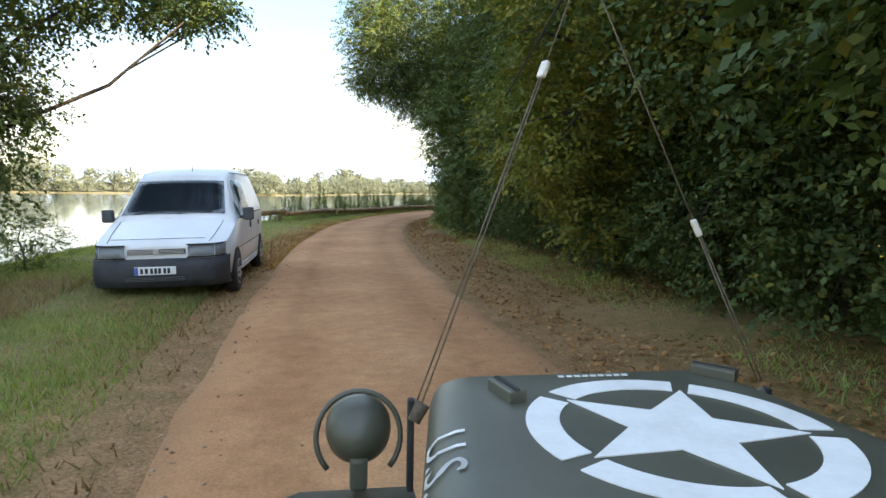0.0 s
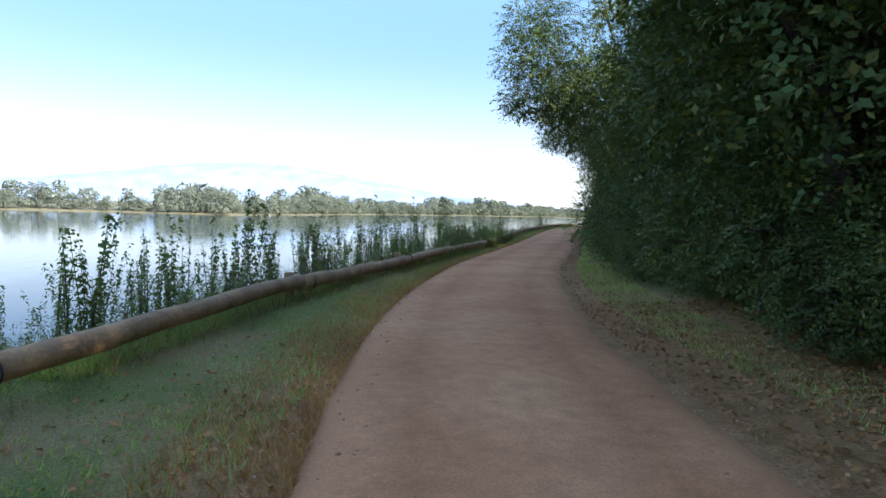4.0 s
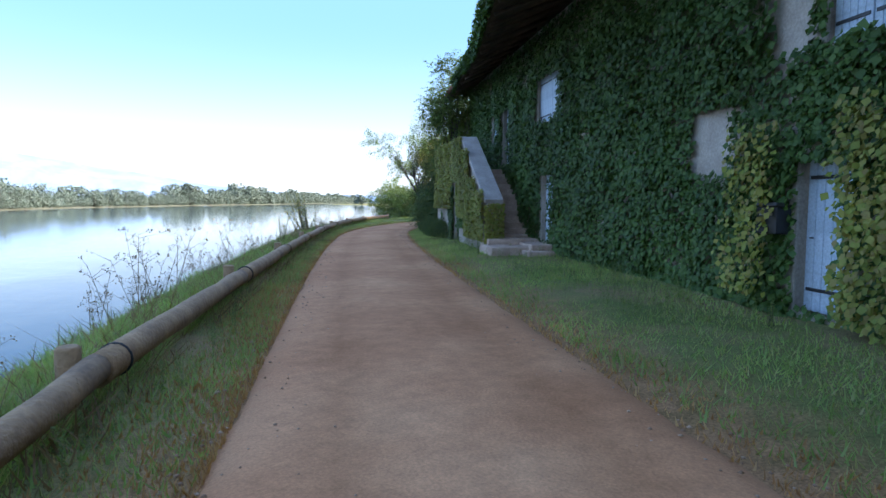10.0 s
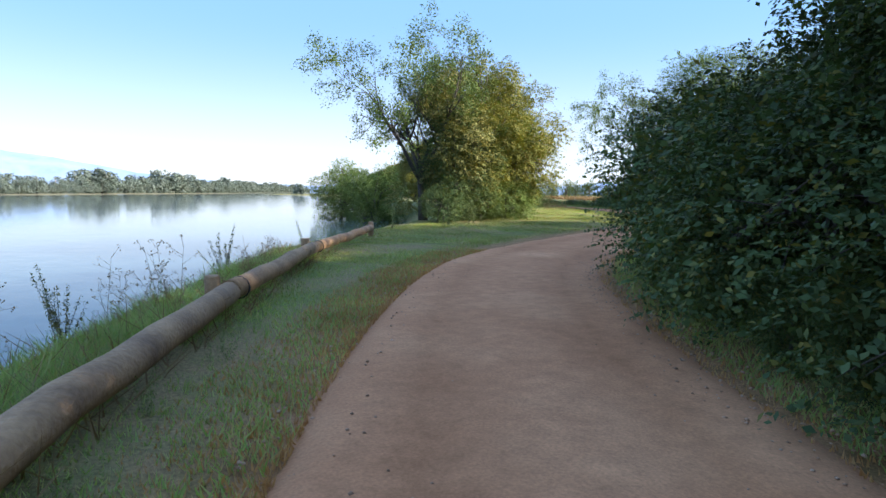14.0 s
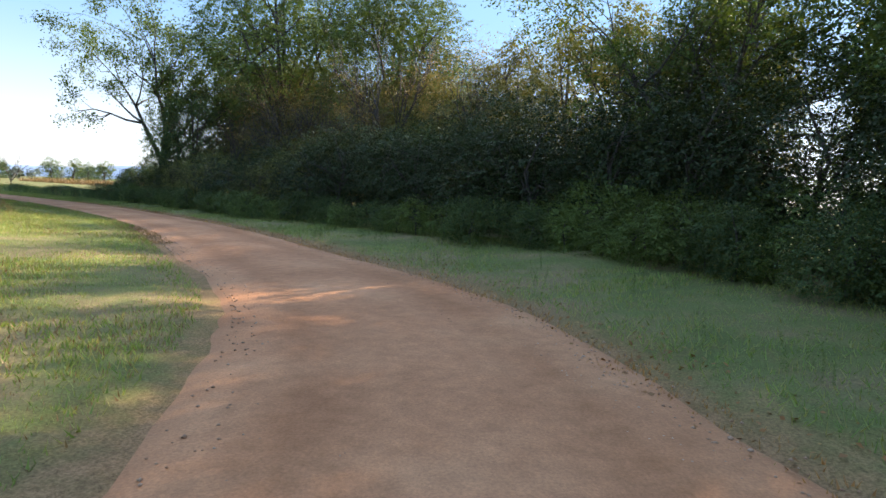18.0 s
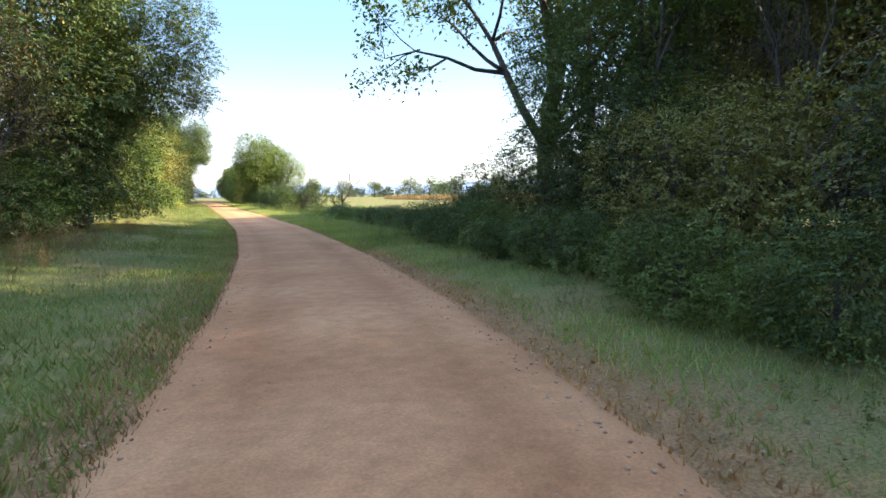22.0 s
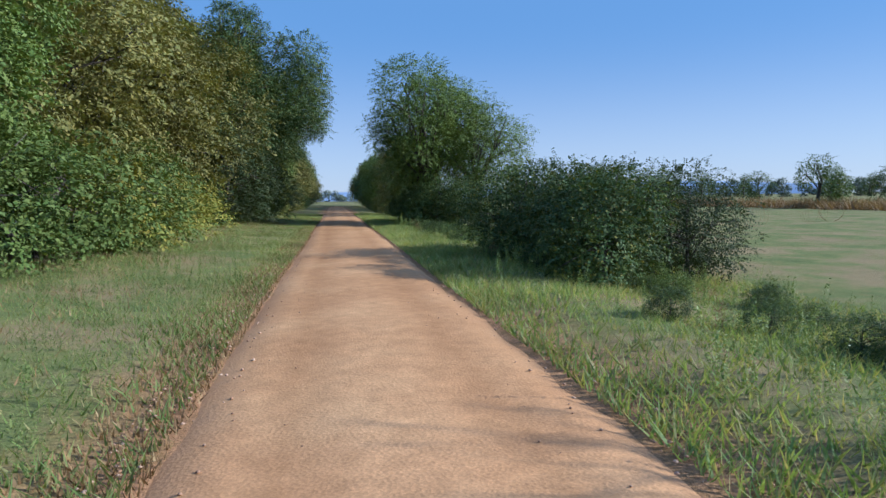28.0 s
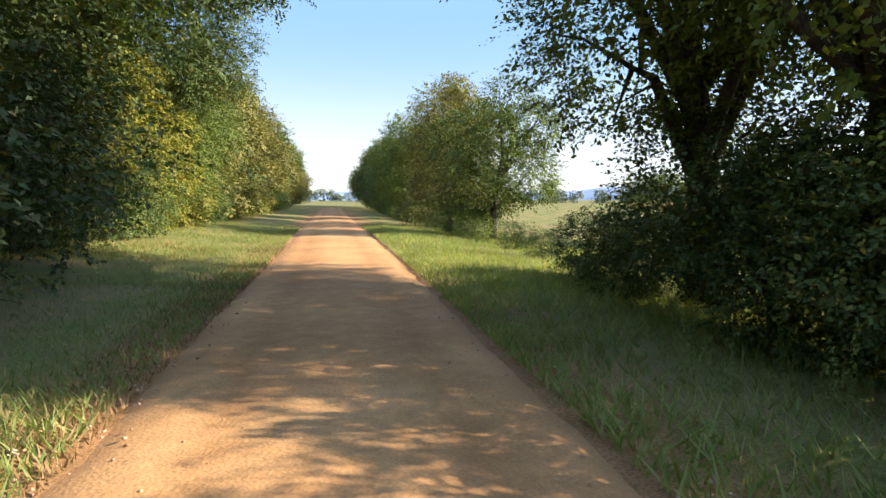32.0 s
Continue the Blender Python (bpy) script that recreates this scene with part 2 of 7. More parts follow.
def road_material():
    m, n, lk, p = mat("packed_gravel")
    a, b, c = noise_node(n, lk, 0.5, 5), noise_node(n, lk, 5, 6, 0.65), noise_node(n, lk, 45, 4, 0.7)
    v = n.new("ShaderNodeTexVoronoi")
    v.inputs["Scale"].default_value = 38
    co = n.new("ShaderNodeTexCoord")
    lk.new(co.outputs["Object"], v.inputs["Vector"])
    base = ramp(n, lk, a.outputs[0], [(0.3, (0.42, 0.188, 0.088)), (0.5, (0.50, 0.236, 0.115)), (0.7, (0.58, 0.295, 0.15))])
    f = ramp(n, lk, b.outputs[0], [(0.3, (0.82, 0.80, 0.78)), (0.7, (1.14, 1.12, 1.1))])
    g = ramp(n, lk, c.outputs[0], [(0.3, (0.8, 0.8, 0.8)), (0.72, (1.22, 1.2, 1.18))])
    x = mixc(n, lk, 1.0, base.outputs[0], f.outputs[0], "MULTIPLY")
    tr = n.new("ShaderNodeAttribute")
    tr.attribute_name = "track"
    x = mixc(n, lk, tr.outputs["Fac"], x, (0.80, 0.76, 0.72), "MULTIPLY")
    # sunlit cast of the straight, multiplied into the base colour
    sy = n.new("ShaderNodeAttribute")
    sy.attribute_name = "sun_ochre"
    x = mixc(n, lk, sy.outputs["Fac"], x, (0.93, 1.08, 1.02), "MULTIPLY")
    # trodden soil and dust frayed into the edges
    ed = n.new("ShaderNodeAttribute")
    ed.attribute_name = "edge"
    w = n.new("ShaderNodeMath")
    w.operation, w.use_clamp = "MULTIPLY_ADD", True
    lk.new(b.outputs[0], w.inputs[0])
    w.inputs[1].default_value = 1.6
    k = n.new("ShaderNodeMath")
    k.operation = "MULTIPLY_ADD"
    lk.new(ed.outputs["Fac"], k.inputs[0])
    k.inputs[1].default_value, k.inputs[2].default_value = 2.6, -2.9
    lk.new(k.outputs[0], w.inputs[2])
    x = mixc(n, lk, w.outputs[0], x, (0.28, 0.152, 0.078))
    lk.new(mixc(n, lk, 1.0, x, g.outputs[0], "MULTIPLY"), p.inputs["Base Color"])
    p.inputs["Roughness"].default_value = 0.93
    p.inputs["Specular IOR Level"].default_value = 0.15
    mx = n.new("ShaderNodeMath")
    lk.new(c.outputs[0], mx.inputs[0])
    lk.new(v.outputs["Distance"], mx.inputs[1])
    bump(n, lk, p, mx.outputs[0], 0.35, 0.008)
    return m


def water_material():
    m, n, lk, p = mat("river_water")
    co = n.new("ShaderNodeTexCoord")
    mp = n.new("ShaderNodeMapping")
    mp.inputs["Scale"].default_value = (1.0, 0.55, 1.0)
    lk.new(co.outputs["Object"], mp.inputs[0])
    a, b = noise_node(n, lk, 0.9, 4, 0.6, vec=mp.outputs[0]), noise_node(n, lk, 0.06, 3, vec=mp.outputs[0])
    h = n.new("ShaderNodeMath")
    h.operation = "MULTIPLY"
    lk.new(a.outputs[0], h.inputs[0])
    lk.new(b.outputs[0], h.inputs[1])
    p.inputs["Base Color"].default_value = (0.035, 0.065, 0.075, 1)
    p.inputs["Roughness"].default_value = 0.06
    p.inputs["IOR"].default_value = 1.33
    bump(n, lk, p, h.outputs[0], 0.22, 0.12)
    return m


M_GROUND, M_ROAD, M_WATER = ground_material(), road_material(), water_material()
M_BARK = grainy("bark", (0.034, 0.028, 0.022), (0.10, 0.08, 0.062), 5, 0.95, fine=30, relief=0.9, dist=0.04)
M_LEAF_DARK = leafy("dark_green_leaves", [(0.037, 0.071, 0.022), (0.059, 0.105, 0.033), (0.081, 0.132, 0.044), (0.049, 0.085, 0.033), (0.073, 0.116, 0.034), (0.059, 0.093, 0.030), (0.098, 0.132, 0.040), (0.195, 0.171, 0.034)])
M_LEAF = leafy("green_leaves", [(0.062, 0.108, 0.023), (0.098, 0.150, 0.034), (0.138, 0.178, 0.044), (0.090, 0.126, 0.031)])
M_LEAF_YELLOW = leafy("yellowing_leaves", [(0.10, 0.14, 0.025), (0.18, 0.195, 0.035), (0.27, 0.225, 0.042), (0.135, 0.152, 0.03)])
M_LEAF_DULL = leafy("grey_green_leaves", [(0.115, 0.122, 0.036), (0.155, 0.158, 0.046), (0.205, 0.175, 0.05), (0.13, 0.14, 0.04)])
M_IVY = leafy("ivy_leaves", [(0.029, 0.069, 0.016), (0.052, 0.103, 0.023), (0.081, 0.138, 0.032), (0.046, 0.086, 0.021)], 0.55, 0.25)
M_IVY_YELLOW = leafy("yellow_ivy_leaves", [(0.13, 0.165, 0.026), (0.21, 0.23, 0.04), (0.26, 0.24, 0.055), (0.19, 0.145, 0.045)], 0.55, 0.25)
M_GRASS = leafy("grass_blades", [(0.15, 0.225, 0.066), (0.205, 0.285, 0.088), (0.27, 0.30, 0.108), (0.35, 0.30, 0.145)], 0.6, 0.45)
M_LUSH = leafy("lush_grass_blades", [(0.185, 0.29, 0.085), (0.25, 0.36, 0.115), (0.31, 0.365, 0.135), (0.38, 0.34, 0.165)], 0.6, 0.45)
M_FRINGE = leafy("withered_red_brown_grass", [(0.40, 0.20, 0.085), (0.50, 0.28, 0.13), (0.33, 0.16, 0.07), (0.52, 0.36, 0.18)], 0.7, 0.4)
# M_LEAF_DARK at about half: the hedge's shade is put into the leaf colour
M_LEAF_HEDGE = leafy("shade_darkened_hedge_leaves", [(0.022, 0.040, 0.014), (0.034, 0.058, 0.020), (0.046, 0.070, 0.026), (0.060, 0.062, 0.024), (0.028, 0.048, 0.018)])
M_LEAF_BROWN = leafy("withering_brown_leaves", [(0.19, 0.125, 0.05), (0.24, 0.17, 0.062), (0.16, 0.13, 0.042), (0.28, 0.20, 0.08)])
M_DRY = leafy("dry_stalks", [(0.22, 0.13, 0.06), (0.30, 0.19, 0.09), (0.17, 0.10, 0.048), (0.36, 0.26, 0.13)], 0.7, 0.2)
M_WEED = leafy("bank_weed_leaves", [(0.088, 0.150, 0.037), (0.138, 0.200, 0.050), (0.213, 0.237, 0.069), (0.112, 0.163, 0.044)], 0.5, 0.25)
# the haze over the distance is put into these paler grey leaf tones
M_FAR_HAZE = leafy("haze_pale_far_leaves", [(0.105, 0.14, 0.11), (0.135, 0.17, 0.13), (0.175, 0.185, 0.145)], 0.8, 0.1)


# ---- mesh helpers ----
def mesh_object(name, verts, faces, material, parent=None, smooth_faces=False):
    me = bpy.data.meshes.new(name)
    v = np.asarray(verts, np.float32).reshape(-1, 3)
    f = np.asarray(faces, np.int32)
    if f.ndim == 2:
        k = f.shape[1]
        me.vertices.add(len(v))
        me.vertices.foreach_set("co", v.ravel())
        me.loops.add(f.size)
        me.loops.foreach_set("vertex_index", f.ravel())
        me.polygons.add(len(f))
        me.polygons.foreach_set("loop_start", np.arange(0, f.size, k, dtype=np.int32))
        me.polygons.foreach_set("loop_total", np.full(len(f), k, np.int32))
        if smooth_faces:
            me.polygons.foreach_set("use_smooth", np.ones(len(f), bool))
        me.update(calc_edges=True)
        me.validate()
    if material:
        me.materials.append(material)
    ob = new(name, me)
    if parent:
        ob.parent = parent
    return ob


def part(name, bm, material, parent, label=""):
    """Links a bmesh as one mesh object under a thing or a part."""
    me = bpy.data.meshes.new(name)
    bm.to_mesh(me)
    bm.free()
    if material:
        me.materials.append(material)
    ob = new(name, me)
    ob.parent = parent
    if label:
        ob["label"] = label
    return ob


def box(sx, sy, sz, m=None, bevel=0.0, seg=2, bm=None):
    """A box of that size round the place m, bevelled, added to bm."""
    b = bmesh.new()
    bmesh.ops.create_cube(b, size=1, matrix=Matrix.Diagonal((sx, sy, sz, 1)))
    if bevel:
        bmesh.ops.bevel(b, geom=b.edges[:], offset=bevel, segments=seg, affect="EDGES", profile=0.6)
        for f in b.faces:
            f.smooth = False
    if m is not None:
        b.transform(m)
    return join(bm, b)


def join(bm, b):
    if bm is None:
        return b
    tmp = bpy.data.meshes.new("tmp")
    b.to_mesh(tmp)
    b.free()
    bm.from_mesh(tmp)
    bpy.data.meshes.remove(tmp)
    return bm


def tube(points, radii, sides=8, bm=None, close=True):
    """A tapered round limb through points."""
    b = bm or bmesh.new()
    pts = [Vector(p) for p in points]
    rings = []
    for i, p in enumerate(pts):
        d = (pts[min(i + 1, len(pts) - 1)] - pts[max(i - 1, 0)]).normalized()
        a = d.orthogonal().normalized() if i == 0 else (last - d * last.dot(d)).normalized()
        last = a
        c = d.cross(a)
        r = radii[i] if hasattr(radii, "__len__") else radii
        rings.append([b.verts.new(p + (a * math.cos(t) + c * math.sin(t)) * r) for t in [2 * math.pi * k / sides for k in range(sides)]])
    for q, w in zip(rings, rings[1:]):
        for k in range(sides):
            f = b.faces.new((q[k], q[(k + 1) % sides], w[(k + 1) % sides], w[k]))
            f.smooth = True
    if close:
        b.faces.new(rings[0][::-1])
        b.faces.new(rings[-1])
    return b


def loft(rows, smooth_faces=True, caps=True):
    b = bmesh.new()
    rings = [[b.verts.new(p) for p in r] for r in rows]
    for q, w in zip(rings, rings[1:]):
        for k in range(len(q) - 1):
            f = b.faces.new((q[k], w[k], w[k + 1], q[k + 1]))
            f.smooth = smooth_faces
    if caps:
        b.faces.new(rings[0])
        b.faces.new(rings[-1][::-1])
    return b


def thing(name, place, label, category, group="", turn=0.0, kind=""):
    e = new(name)
    e.empty_display_size = 0.2
    e.matrix_world = Matrix.Translation(place) @ Matrix.Rotation(radians(turn), 4, "Z")
    return tagged(e, label, category, group, kind)


RNG = np.random.default_rng(7)


def leaves(centres, normals, size, spread=0.45, slim=0.5, rng=RNG, droop=0.25):
    """Leaf blades, four corners each, folded along the midrib: vertices and faces."""
    n = len(centres)
    d = normals + rng.normal(0, spread, (n, 3))
    d /= np.linalg.norm(d, axis=1)[:, None] + 1e-9
    up = rng.normal(0, 1, (n, 3))
    up[:, 2] -= droop * 2
    along = np.cross(np.cross(d, up), d)
    along /= np.linalg.norm(along, axis=1)[:, None] + 1e-9
    side = np.cross(d, along)
    L = (size * rng.uniform(0.6, 1.35, n))[:, None]
    W = L * slim * rng.uniform(0.75, 1.2, n)[:, None]
    a = centres - along * L * 0.5
    b = centres + side * W * 0.5 + d * W * 0.12
    c = centres + along * L * 0.5
    e = centres - side * W * 0.5 + d * W * 0.12
    v = np.stack([a, b, c, e], 1).reshape(-1, 3)
    return v, np.arange(4 * n).reshape(n, 4)


def blob_points(lobes, n, rng, shell=0.35):
    """Points in the outer shell of a crown made of ellipsoid lobes (x, y, z, rx, ry, rz), with outward normals."""
    lo = np.array(lobes, float)
    area = (lo[:, 3] * lo[:, 4] + lo[:, 3] * lo[:, 5] + lo[:, 4] * lo[:, 5])
    who = rng.choice(len(lo), n, p=area / area.sum())
    d = rng.normal(0, 1, (n, 3))
    d /= np.linalg.norm(d, axis=1)[:, None]
    r = 1 - shell * rng.random(n) ** 1.6
    r *= 1 + 0.10 * np.sin(5 * d[:, 0] + who) * np.cos(6 * d[:, 1] + 2 * who) + 0.06 * np.sin(11 * d[:, 2] + who)
    p = lo[who, :3] + d * r[:, None] * lo[who, 3:]
    nrm = d / lo[who, 3:]
    nrm /= np.linalg.norm(nrm, axis=1)[:, None]
    # leaves deep inside another lobe are not needed
    keep = np.ones(n, bool)
    for k in range(len(lo)):
        inside = (((p - lo[k, :3]) / lo[k, 3:]) ** 2).sum(1) < 0.36
        keep &= ~(inside & (who != k))
    return p[keep], nrm[keep]


def crown_mesh(lobes, n, size, seed, shell=0.4, slim=0.6, floor=-1e9, spray=0.8, reach=5.2):
    """Leaves of a crown: most of them in flat sprays on twigs that point outwards, the rest loose in the shell."""
    rng = np.random.default_rng(seed)
    per = 15
    k = int(n * spray / per)
    hub, hn = blob_points(lobes, k, rng, shell)
    k = len(hub)
    d = hn + rng.normal(0, 0.45, (k, 3))
    d[:, 2] = d[:, 2] * 0.55 - 0.12
    d /= np.linalg.norm(d, axis=1)[:, None]
    side = np.cross(d, (0, 0, 1.0)) + 1e-6
    side /= np.linalg.norm(side, axis=1)[:, None]
    up = np.cross(side, d)
    u = (np.arange(per) / (per - 1) - 0.25)[None, :, None]
    sgn = np.where(np.arange(per) % 2, 1.0, -1.0)[None, :, None]
    L = (size * reach * rng.uniform(0.6, 1.3, k))[:, None, None]
    p1 = hub[:, None] + d[:, None] * u * L + side[:, None] * sgn * size * 0.55 - np.array((0, 0, 1.0)) * (u ** 2) * L * 0.25
    n1 = np.repeat(up[:, None] + 0.35 * hn[:, None], per, 1)
    p2, n2 = blob_points(lobes, int(n * (1 - spray)), rng, shell)
    p = np.concatenate([p1.reshape(-1, 3) + rng.normal(0, size * 0.2, (k * per, 3)), p2])
    nr = np.concatenate([n1.reshape(-1, 3), n2])
    m = p[:, 2] > floor
    return leaves(p[m], nr[m], size, rng=rng, slim=slim, spread=0.4)

# ---- the large structure ----
def build_ground():
    """One sheet to the horizon: fine near the road, coarse far off."""
    def axis(lo, hi, step):
        mid = np.arange(lo, hi + 0.1, step)
        out = [hi + 3, hi + 8, hi + 16, hi + 30, hi + 60, hi + 120, hi + 250, hi + 600, hi + 1500, hi + 4000]
        return np.r_[[lo - (o - hi) for o in out[::-1]], mid, out]
    x, y = axis(-14, 150, 0.8), axis(-18, 262, 0.8)
    gx, gy = np.meshgrid(x, y, indexing="ij")
    s, l = station(gx, gy)
    z = ground_z(s, l)
    rough = np.array([noise.noise(Vector((a * 0.35, b * 0.35, 0))) for a, b in zip(gx.ravel(), gy.ravel())]).reshape(gx.shape)
    off = smooth(1.6, 2.6, np.abs(l))
    z = z + rough * 0.07 * off - 0.05 * (1 - off)
    nx, ny = gx.shape
    v = np.stack([gx, gy, z], -1).reshape(-1, 3)
    i = np.arange(nx * ny).reshape(nx, ny)
    f = np.stack([i[:-1, :-1], i[1:, :-1], i[1:, 1:], i[:-1, 1:]], -1).reshape(-1, 4)
    ob = mesh_object("ground", v, f, M_GROUND, smooth_faces=True)
    reach = np.where(l < 0, np.interp(s, [-30, 26, 40, 62, 70, 96, 110, 400], [3.6, 3.4, 1.6, 2.6, 0.9, 0.8, 0.8, 0.6]), np.interp(s, [-30, 22, 30, 110, 118, 124, 130, 400], [1.5, 1.6, 0.6, 0.6, 0.9, 0.9, 0.7, 0.6]))
    verge = np.clip(1.0 - (np.abs(l) - HALF) / reach, 0, 1) ** 0.6
    a = ob.data.attributes.new("verge", "FLOAT", "POINT")
    a.data.foreach_set("value", verge.ravel().astype(np.float32))
    return tagged(ob, "grassy river bank with bare brown soil beside the track", "ground", kind="structure")


def build_road():
    """The track: a low crowned strip with frayed edges."""
    ss = np.arange(-29, len(LINE) - 32, 0.4)
    rows = []
    for s in ss:
        w = HALF + np.interp(s, [-30, 100, 108, 116, 124, 130, 140, 180, 195, 300], [0, 0, 0.1, 0.25, 0.5, 0.45, 0.1, 0, -0.15, -0.15])
        wl = w + 0.09 * noise.noise(Vector((s * 0.5, 3, 0))) + 0.08 * noise.noise(Vector((s * 2.1, 5, 0)))
        wr = w + 0.09 * noise.noise(Vector((s * 0.5, 9, 0))) + 0.08 * noise.noise(Vector((s * 2.1, 12, 0)))
        row = []
        for u in np.linspace(-1, 1, 13):
            l = u * (wl if u > 0 else wr)
            z = 0.03 - 0.045 * abs(u) ** 3 - 0.018 * math.exp(-((abs(l) - 0.75) / 0.28) ** 2) + 0.008 * noise.noise(Vector((s * 0.8, l * 1.5, 2)))
            row.append(at(s, l, z - (0.05 if abs(u) > 0.99 else 0)))
        rows.append(row)
    v = np.array(rows).reshape(-1, 3)
    n, k = len(rows), 13
    i = np.arange(n * k).reshape(n, k)
    f = np.stack([i[:-1, 1:], i[:-1, :-1], i[1:, :-1], i[1:, 1:]], -1).reshape(-1, 4)
    f = f[:, ::-1]
    ob = mesh_object("road", v, f, M_ROAD, smooth_faces=True)
    wheel_line = np.linspace(-1, 1, 13) * HALF
    tr = ob.data.attributes.new("track", "FLOAT", "POINT")
    tr.data.foreach_set("value", np.tile(0.8 * np.exp(-((np.abs(wheel_line) - 0.78) / 0.26) ** 2), n).astype(np.float32))
    a = ob.data.attributes.new("edge", "FLOAT", "POINT")
    a.data.foreach_set("value", np.tile(np.abs(np.linspace(-1, 1, 13)), n).astype(np.float32))
    # ochre cast of the sun on the straight, put into the gravel colour
    sun_ochre = ob.data.attributes.new("sun_ochre", "FLOAT", "POINT")
    sun_ochre.data.foreach_set("value", np.repeat(np.interp(ss, [188, 206], [0, 1]), 13).astype(np.float32))
    return tagged(ob, "narrow unpaved track of packed reddish gravel along the river", "road", kind="structure")


def build_water():
    v = [(-4000, -4000, WATER_Z), (4000, -4000, WATER_Z), (4000, 4000, WATER_Z), (-4000, 4000, WATER_Z)]
    ob = mesh_object("water", v, [(0, 1, 2, 3)], M_WATER)
    return tagged(ob, "wide calm river reflecting the pale sky", "river", kind="structure")


build_ground()
build_road()
build_water()


FAR_LINE = _dense(np.array([(-420, -120), (-280, 40), (-170, 140), (-103, 192), (-62, 216), (-22, 226), (4, 285), (34, 370), (100, 475), (236, 670), (500, 1120), (900, 1800)], float), 4.0)


M_SHORE = grainy("reedy_shore", (0.11, 0.11, 0.065), (0.17, 0.16, 0.10), 0.4, 0.95, fine=3, relief=0.5, dist=0.2)


def build_far_bank():
    """Low far shore of the river."""
    t = np.gradient(FAR_LINE, axis=0)
    t /= np.linalg.norm(t, axis=1)[:, None]
    left = np.stack([-t[:, 1], t[:, 0]], 1)
    rows = [(0, -2.5), (2, -1.5), (9, -0.9), (60, 0.0), (900, 1.0)]
    v = np.array([[(*(p + q * d), z) for d, z in rows] for p, q in zip(FAR_LINE, left)]).reshape(-1, 3)
    i = np.arange(len(FAR_LINE) * len(rows)).reshape(len(FAR_LINE), len(rows))
    f = np.stack([i[:-1, :-1], i[1:, :-1], i[1:, 1:], i[:-1, 1:]], -1).reshape(-1, 4)
    return tagged(mesh_object("far_bank", v, f, M_SHORE, smooth_faces=True), "low overgrown far shore of the river", "river bank", kind="structure")


build_far_bank()


def build_hills():
    """Hills on the horizon, the blue of the haze put into their colour."""
    m = grainy("haze_blue_hills", (0.17, 0.25, 0.37), (0.20, 0.28, 0.40), 0.002, 1.0, fine=0.01, relief=0.0)
    rows = []
    for a in np.linspace(-100, 70, 120):
        r = radians(a)
        h = 60 + 40 * noise.noise(Vector((a * 0.06, 0, 0))) + 16 * noise.noise(Vector((a * 0.35, 4, 0))) + 215 * math.exp(-((a + 6) / 13) ** 2)
        x, y = 3600 * math.sin(r), 3600 * math.cos(r)
        rows.append([(x, y, -20), (x * 1.02, y * 1.02, h * 0.6), (x * 1.08, y * 1.08, h)])
    return tagged(part("backdrop", loft_rows(rows), m, None), "low hills beyond the river with blue haze in their colour", "hills", kind="structure")


def loft_rows(rows):
    b = bmesh.new()
    r = [[b.verts.new(p) for p in q] for q in rows]
    for q, w in zip(r, r[1:]):
        for k in range(len(q) - 1):
            b.faces.new((q[k], w[k], w[k + 1], q[k + 1])).smooth = True
    return b


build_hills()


# ---- plants ----
def limb_tree(name, h, r, lobes, n, size, material, seed, label, base=0.16, limbs=6, shell=0.45, slim=0.6, split=0.3, floor=0.25):
    """A tree: tapered trunk with limbs, and a crown of many leaves."""
    rng = np.random.default_rng(seed)
    e = thing(name, (0, 0, 0), label, "tree" if h > 3.5 else "shrub")
    bm = bmesh.new()
    top = Vector((rng.normal(0, 0.3), rng.normal(0, 0.3), h * 0.86))
    trunk = [Vector((0, 0, -0.25)), Vector((rng.normal(0, 0.08), rng.normal(0, 0.08), h * 0.2)), Vector((rng.normal(0, 0.25), rng.normal(0, 0.25), h * 0.5)), top]
    tube(trunk, [base * 1.25, base, base * 0.6, base * 0.12], 8, bm)
    lo = np.array(lobes)
    order = rng.permutation(len(lo))[:limbs]
    for k in order:
        c = Vector(lo[k, :3])
        zs = max(h * split * rng.uniform(0.6, 1.2), 0.1)
        u = min(zs / (h * 0.86), 0.95)
        st = trunk[1].lerp(trunk[2], min(1, u * 1.6))
        st.z = zs
        mid = st.lerp(c, 0.5) + Vector((rng.normal(0, 0.2), rng.normal(0, 0.2), rng.uniform(0.0, 0.1) * h))
        end = c + Vector(rng.normal(0, 0.25, 3))
        tube([st, mid, end], [base * 0.5, base * 0.32, base * 0.07], 6, bm)
        for _ in range(3):
            d = Vector(rng.normal(0, 1, 3)).normalized() * float(lo[k, 3]) * 0.8
            tube([mid.lerp(end, rng.uniform(0.2, 0.8)), c + d * 0.6, c + d], [base * 0.2, base * 0.12, base * 0.04], 5, bm)
    wood = part("trunk" if h > 3.5 else "stem", bm, M_BARK, e)
    if h < 5:
        wood["kind"] = "stuff"
    v, f = crown_mesh(lobes, n, size, seed, shell, slim, floor)
    mesh_object("crown", v, f, material, e)
    return e


def column_lobes(h, r, seed, low=0.5, count=16, lean=0.0):
    rng = np.random.default_rng(seed)
    out = []
    for k in range(count):
        u = (k + 0.5) / count
        z = low + u * (h - low - r * 0.35)
        w = r * (0.55 + 0.5 * math.sin(math.pi * min(1, u * 0.9 + 0.12)))
        a, d = rng.uniform(0, 6.28), rng.uniform(0.25, 0.85) * w
        q = rng.uniform(0.3, 0.54) * w
        out.append((d * math.cos(a) + lean * u, d * math.sin(a), z, q, q * rng.uniform(0.85, 1.15), q * rng.uniform(0.7, 1.0)))
    return out


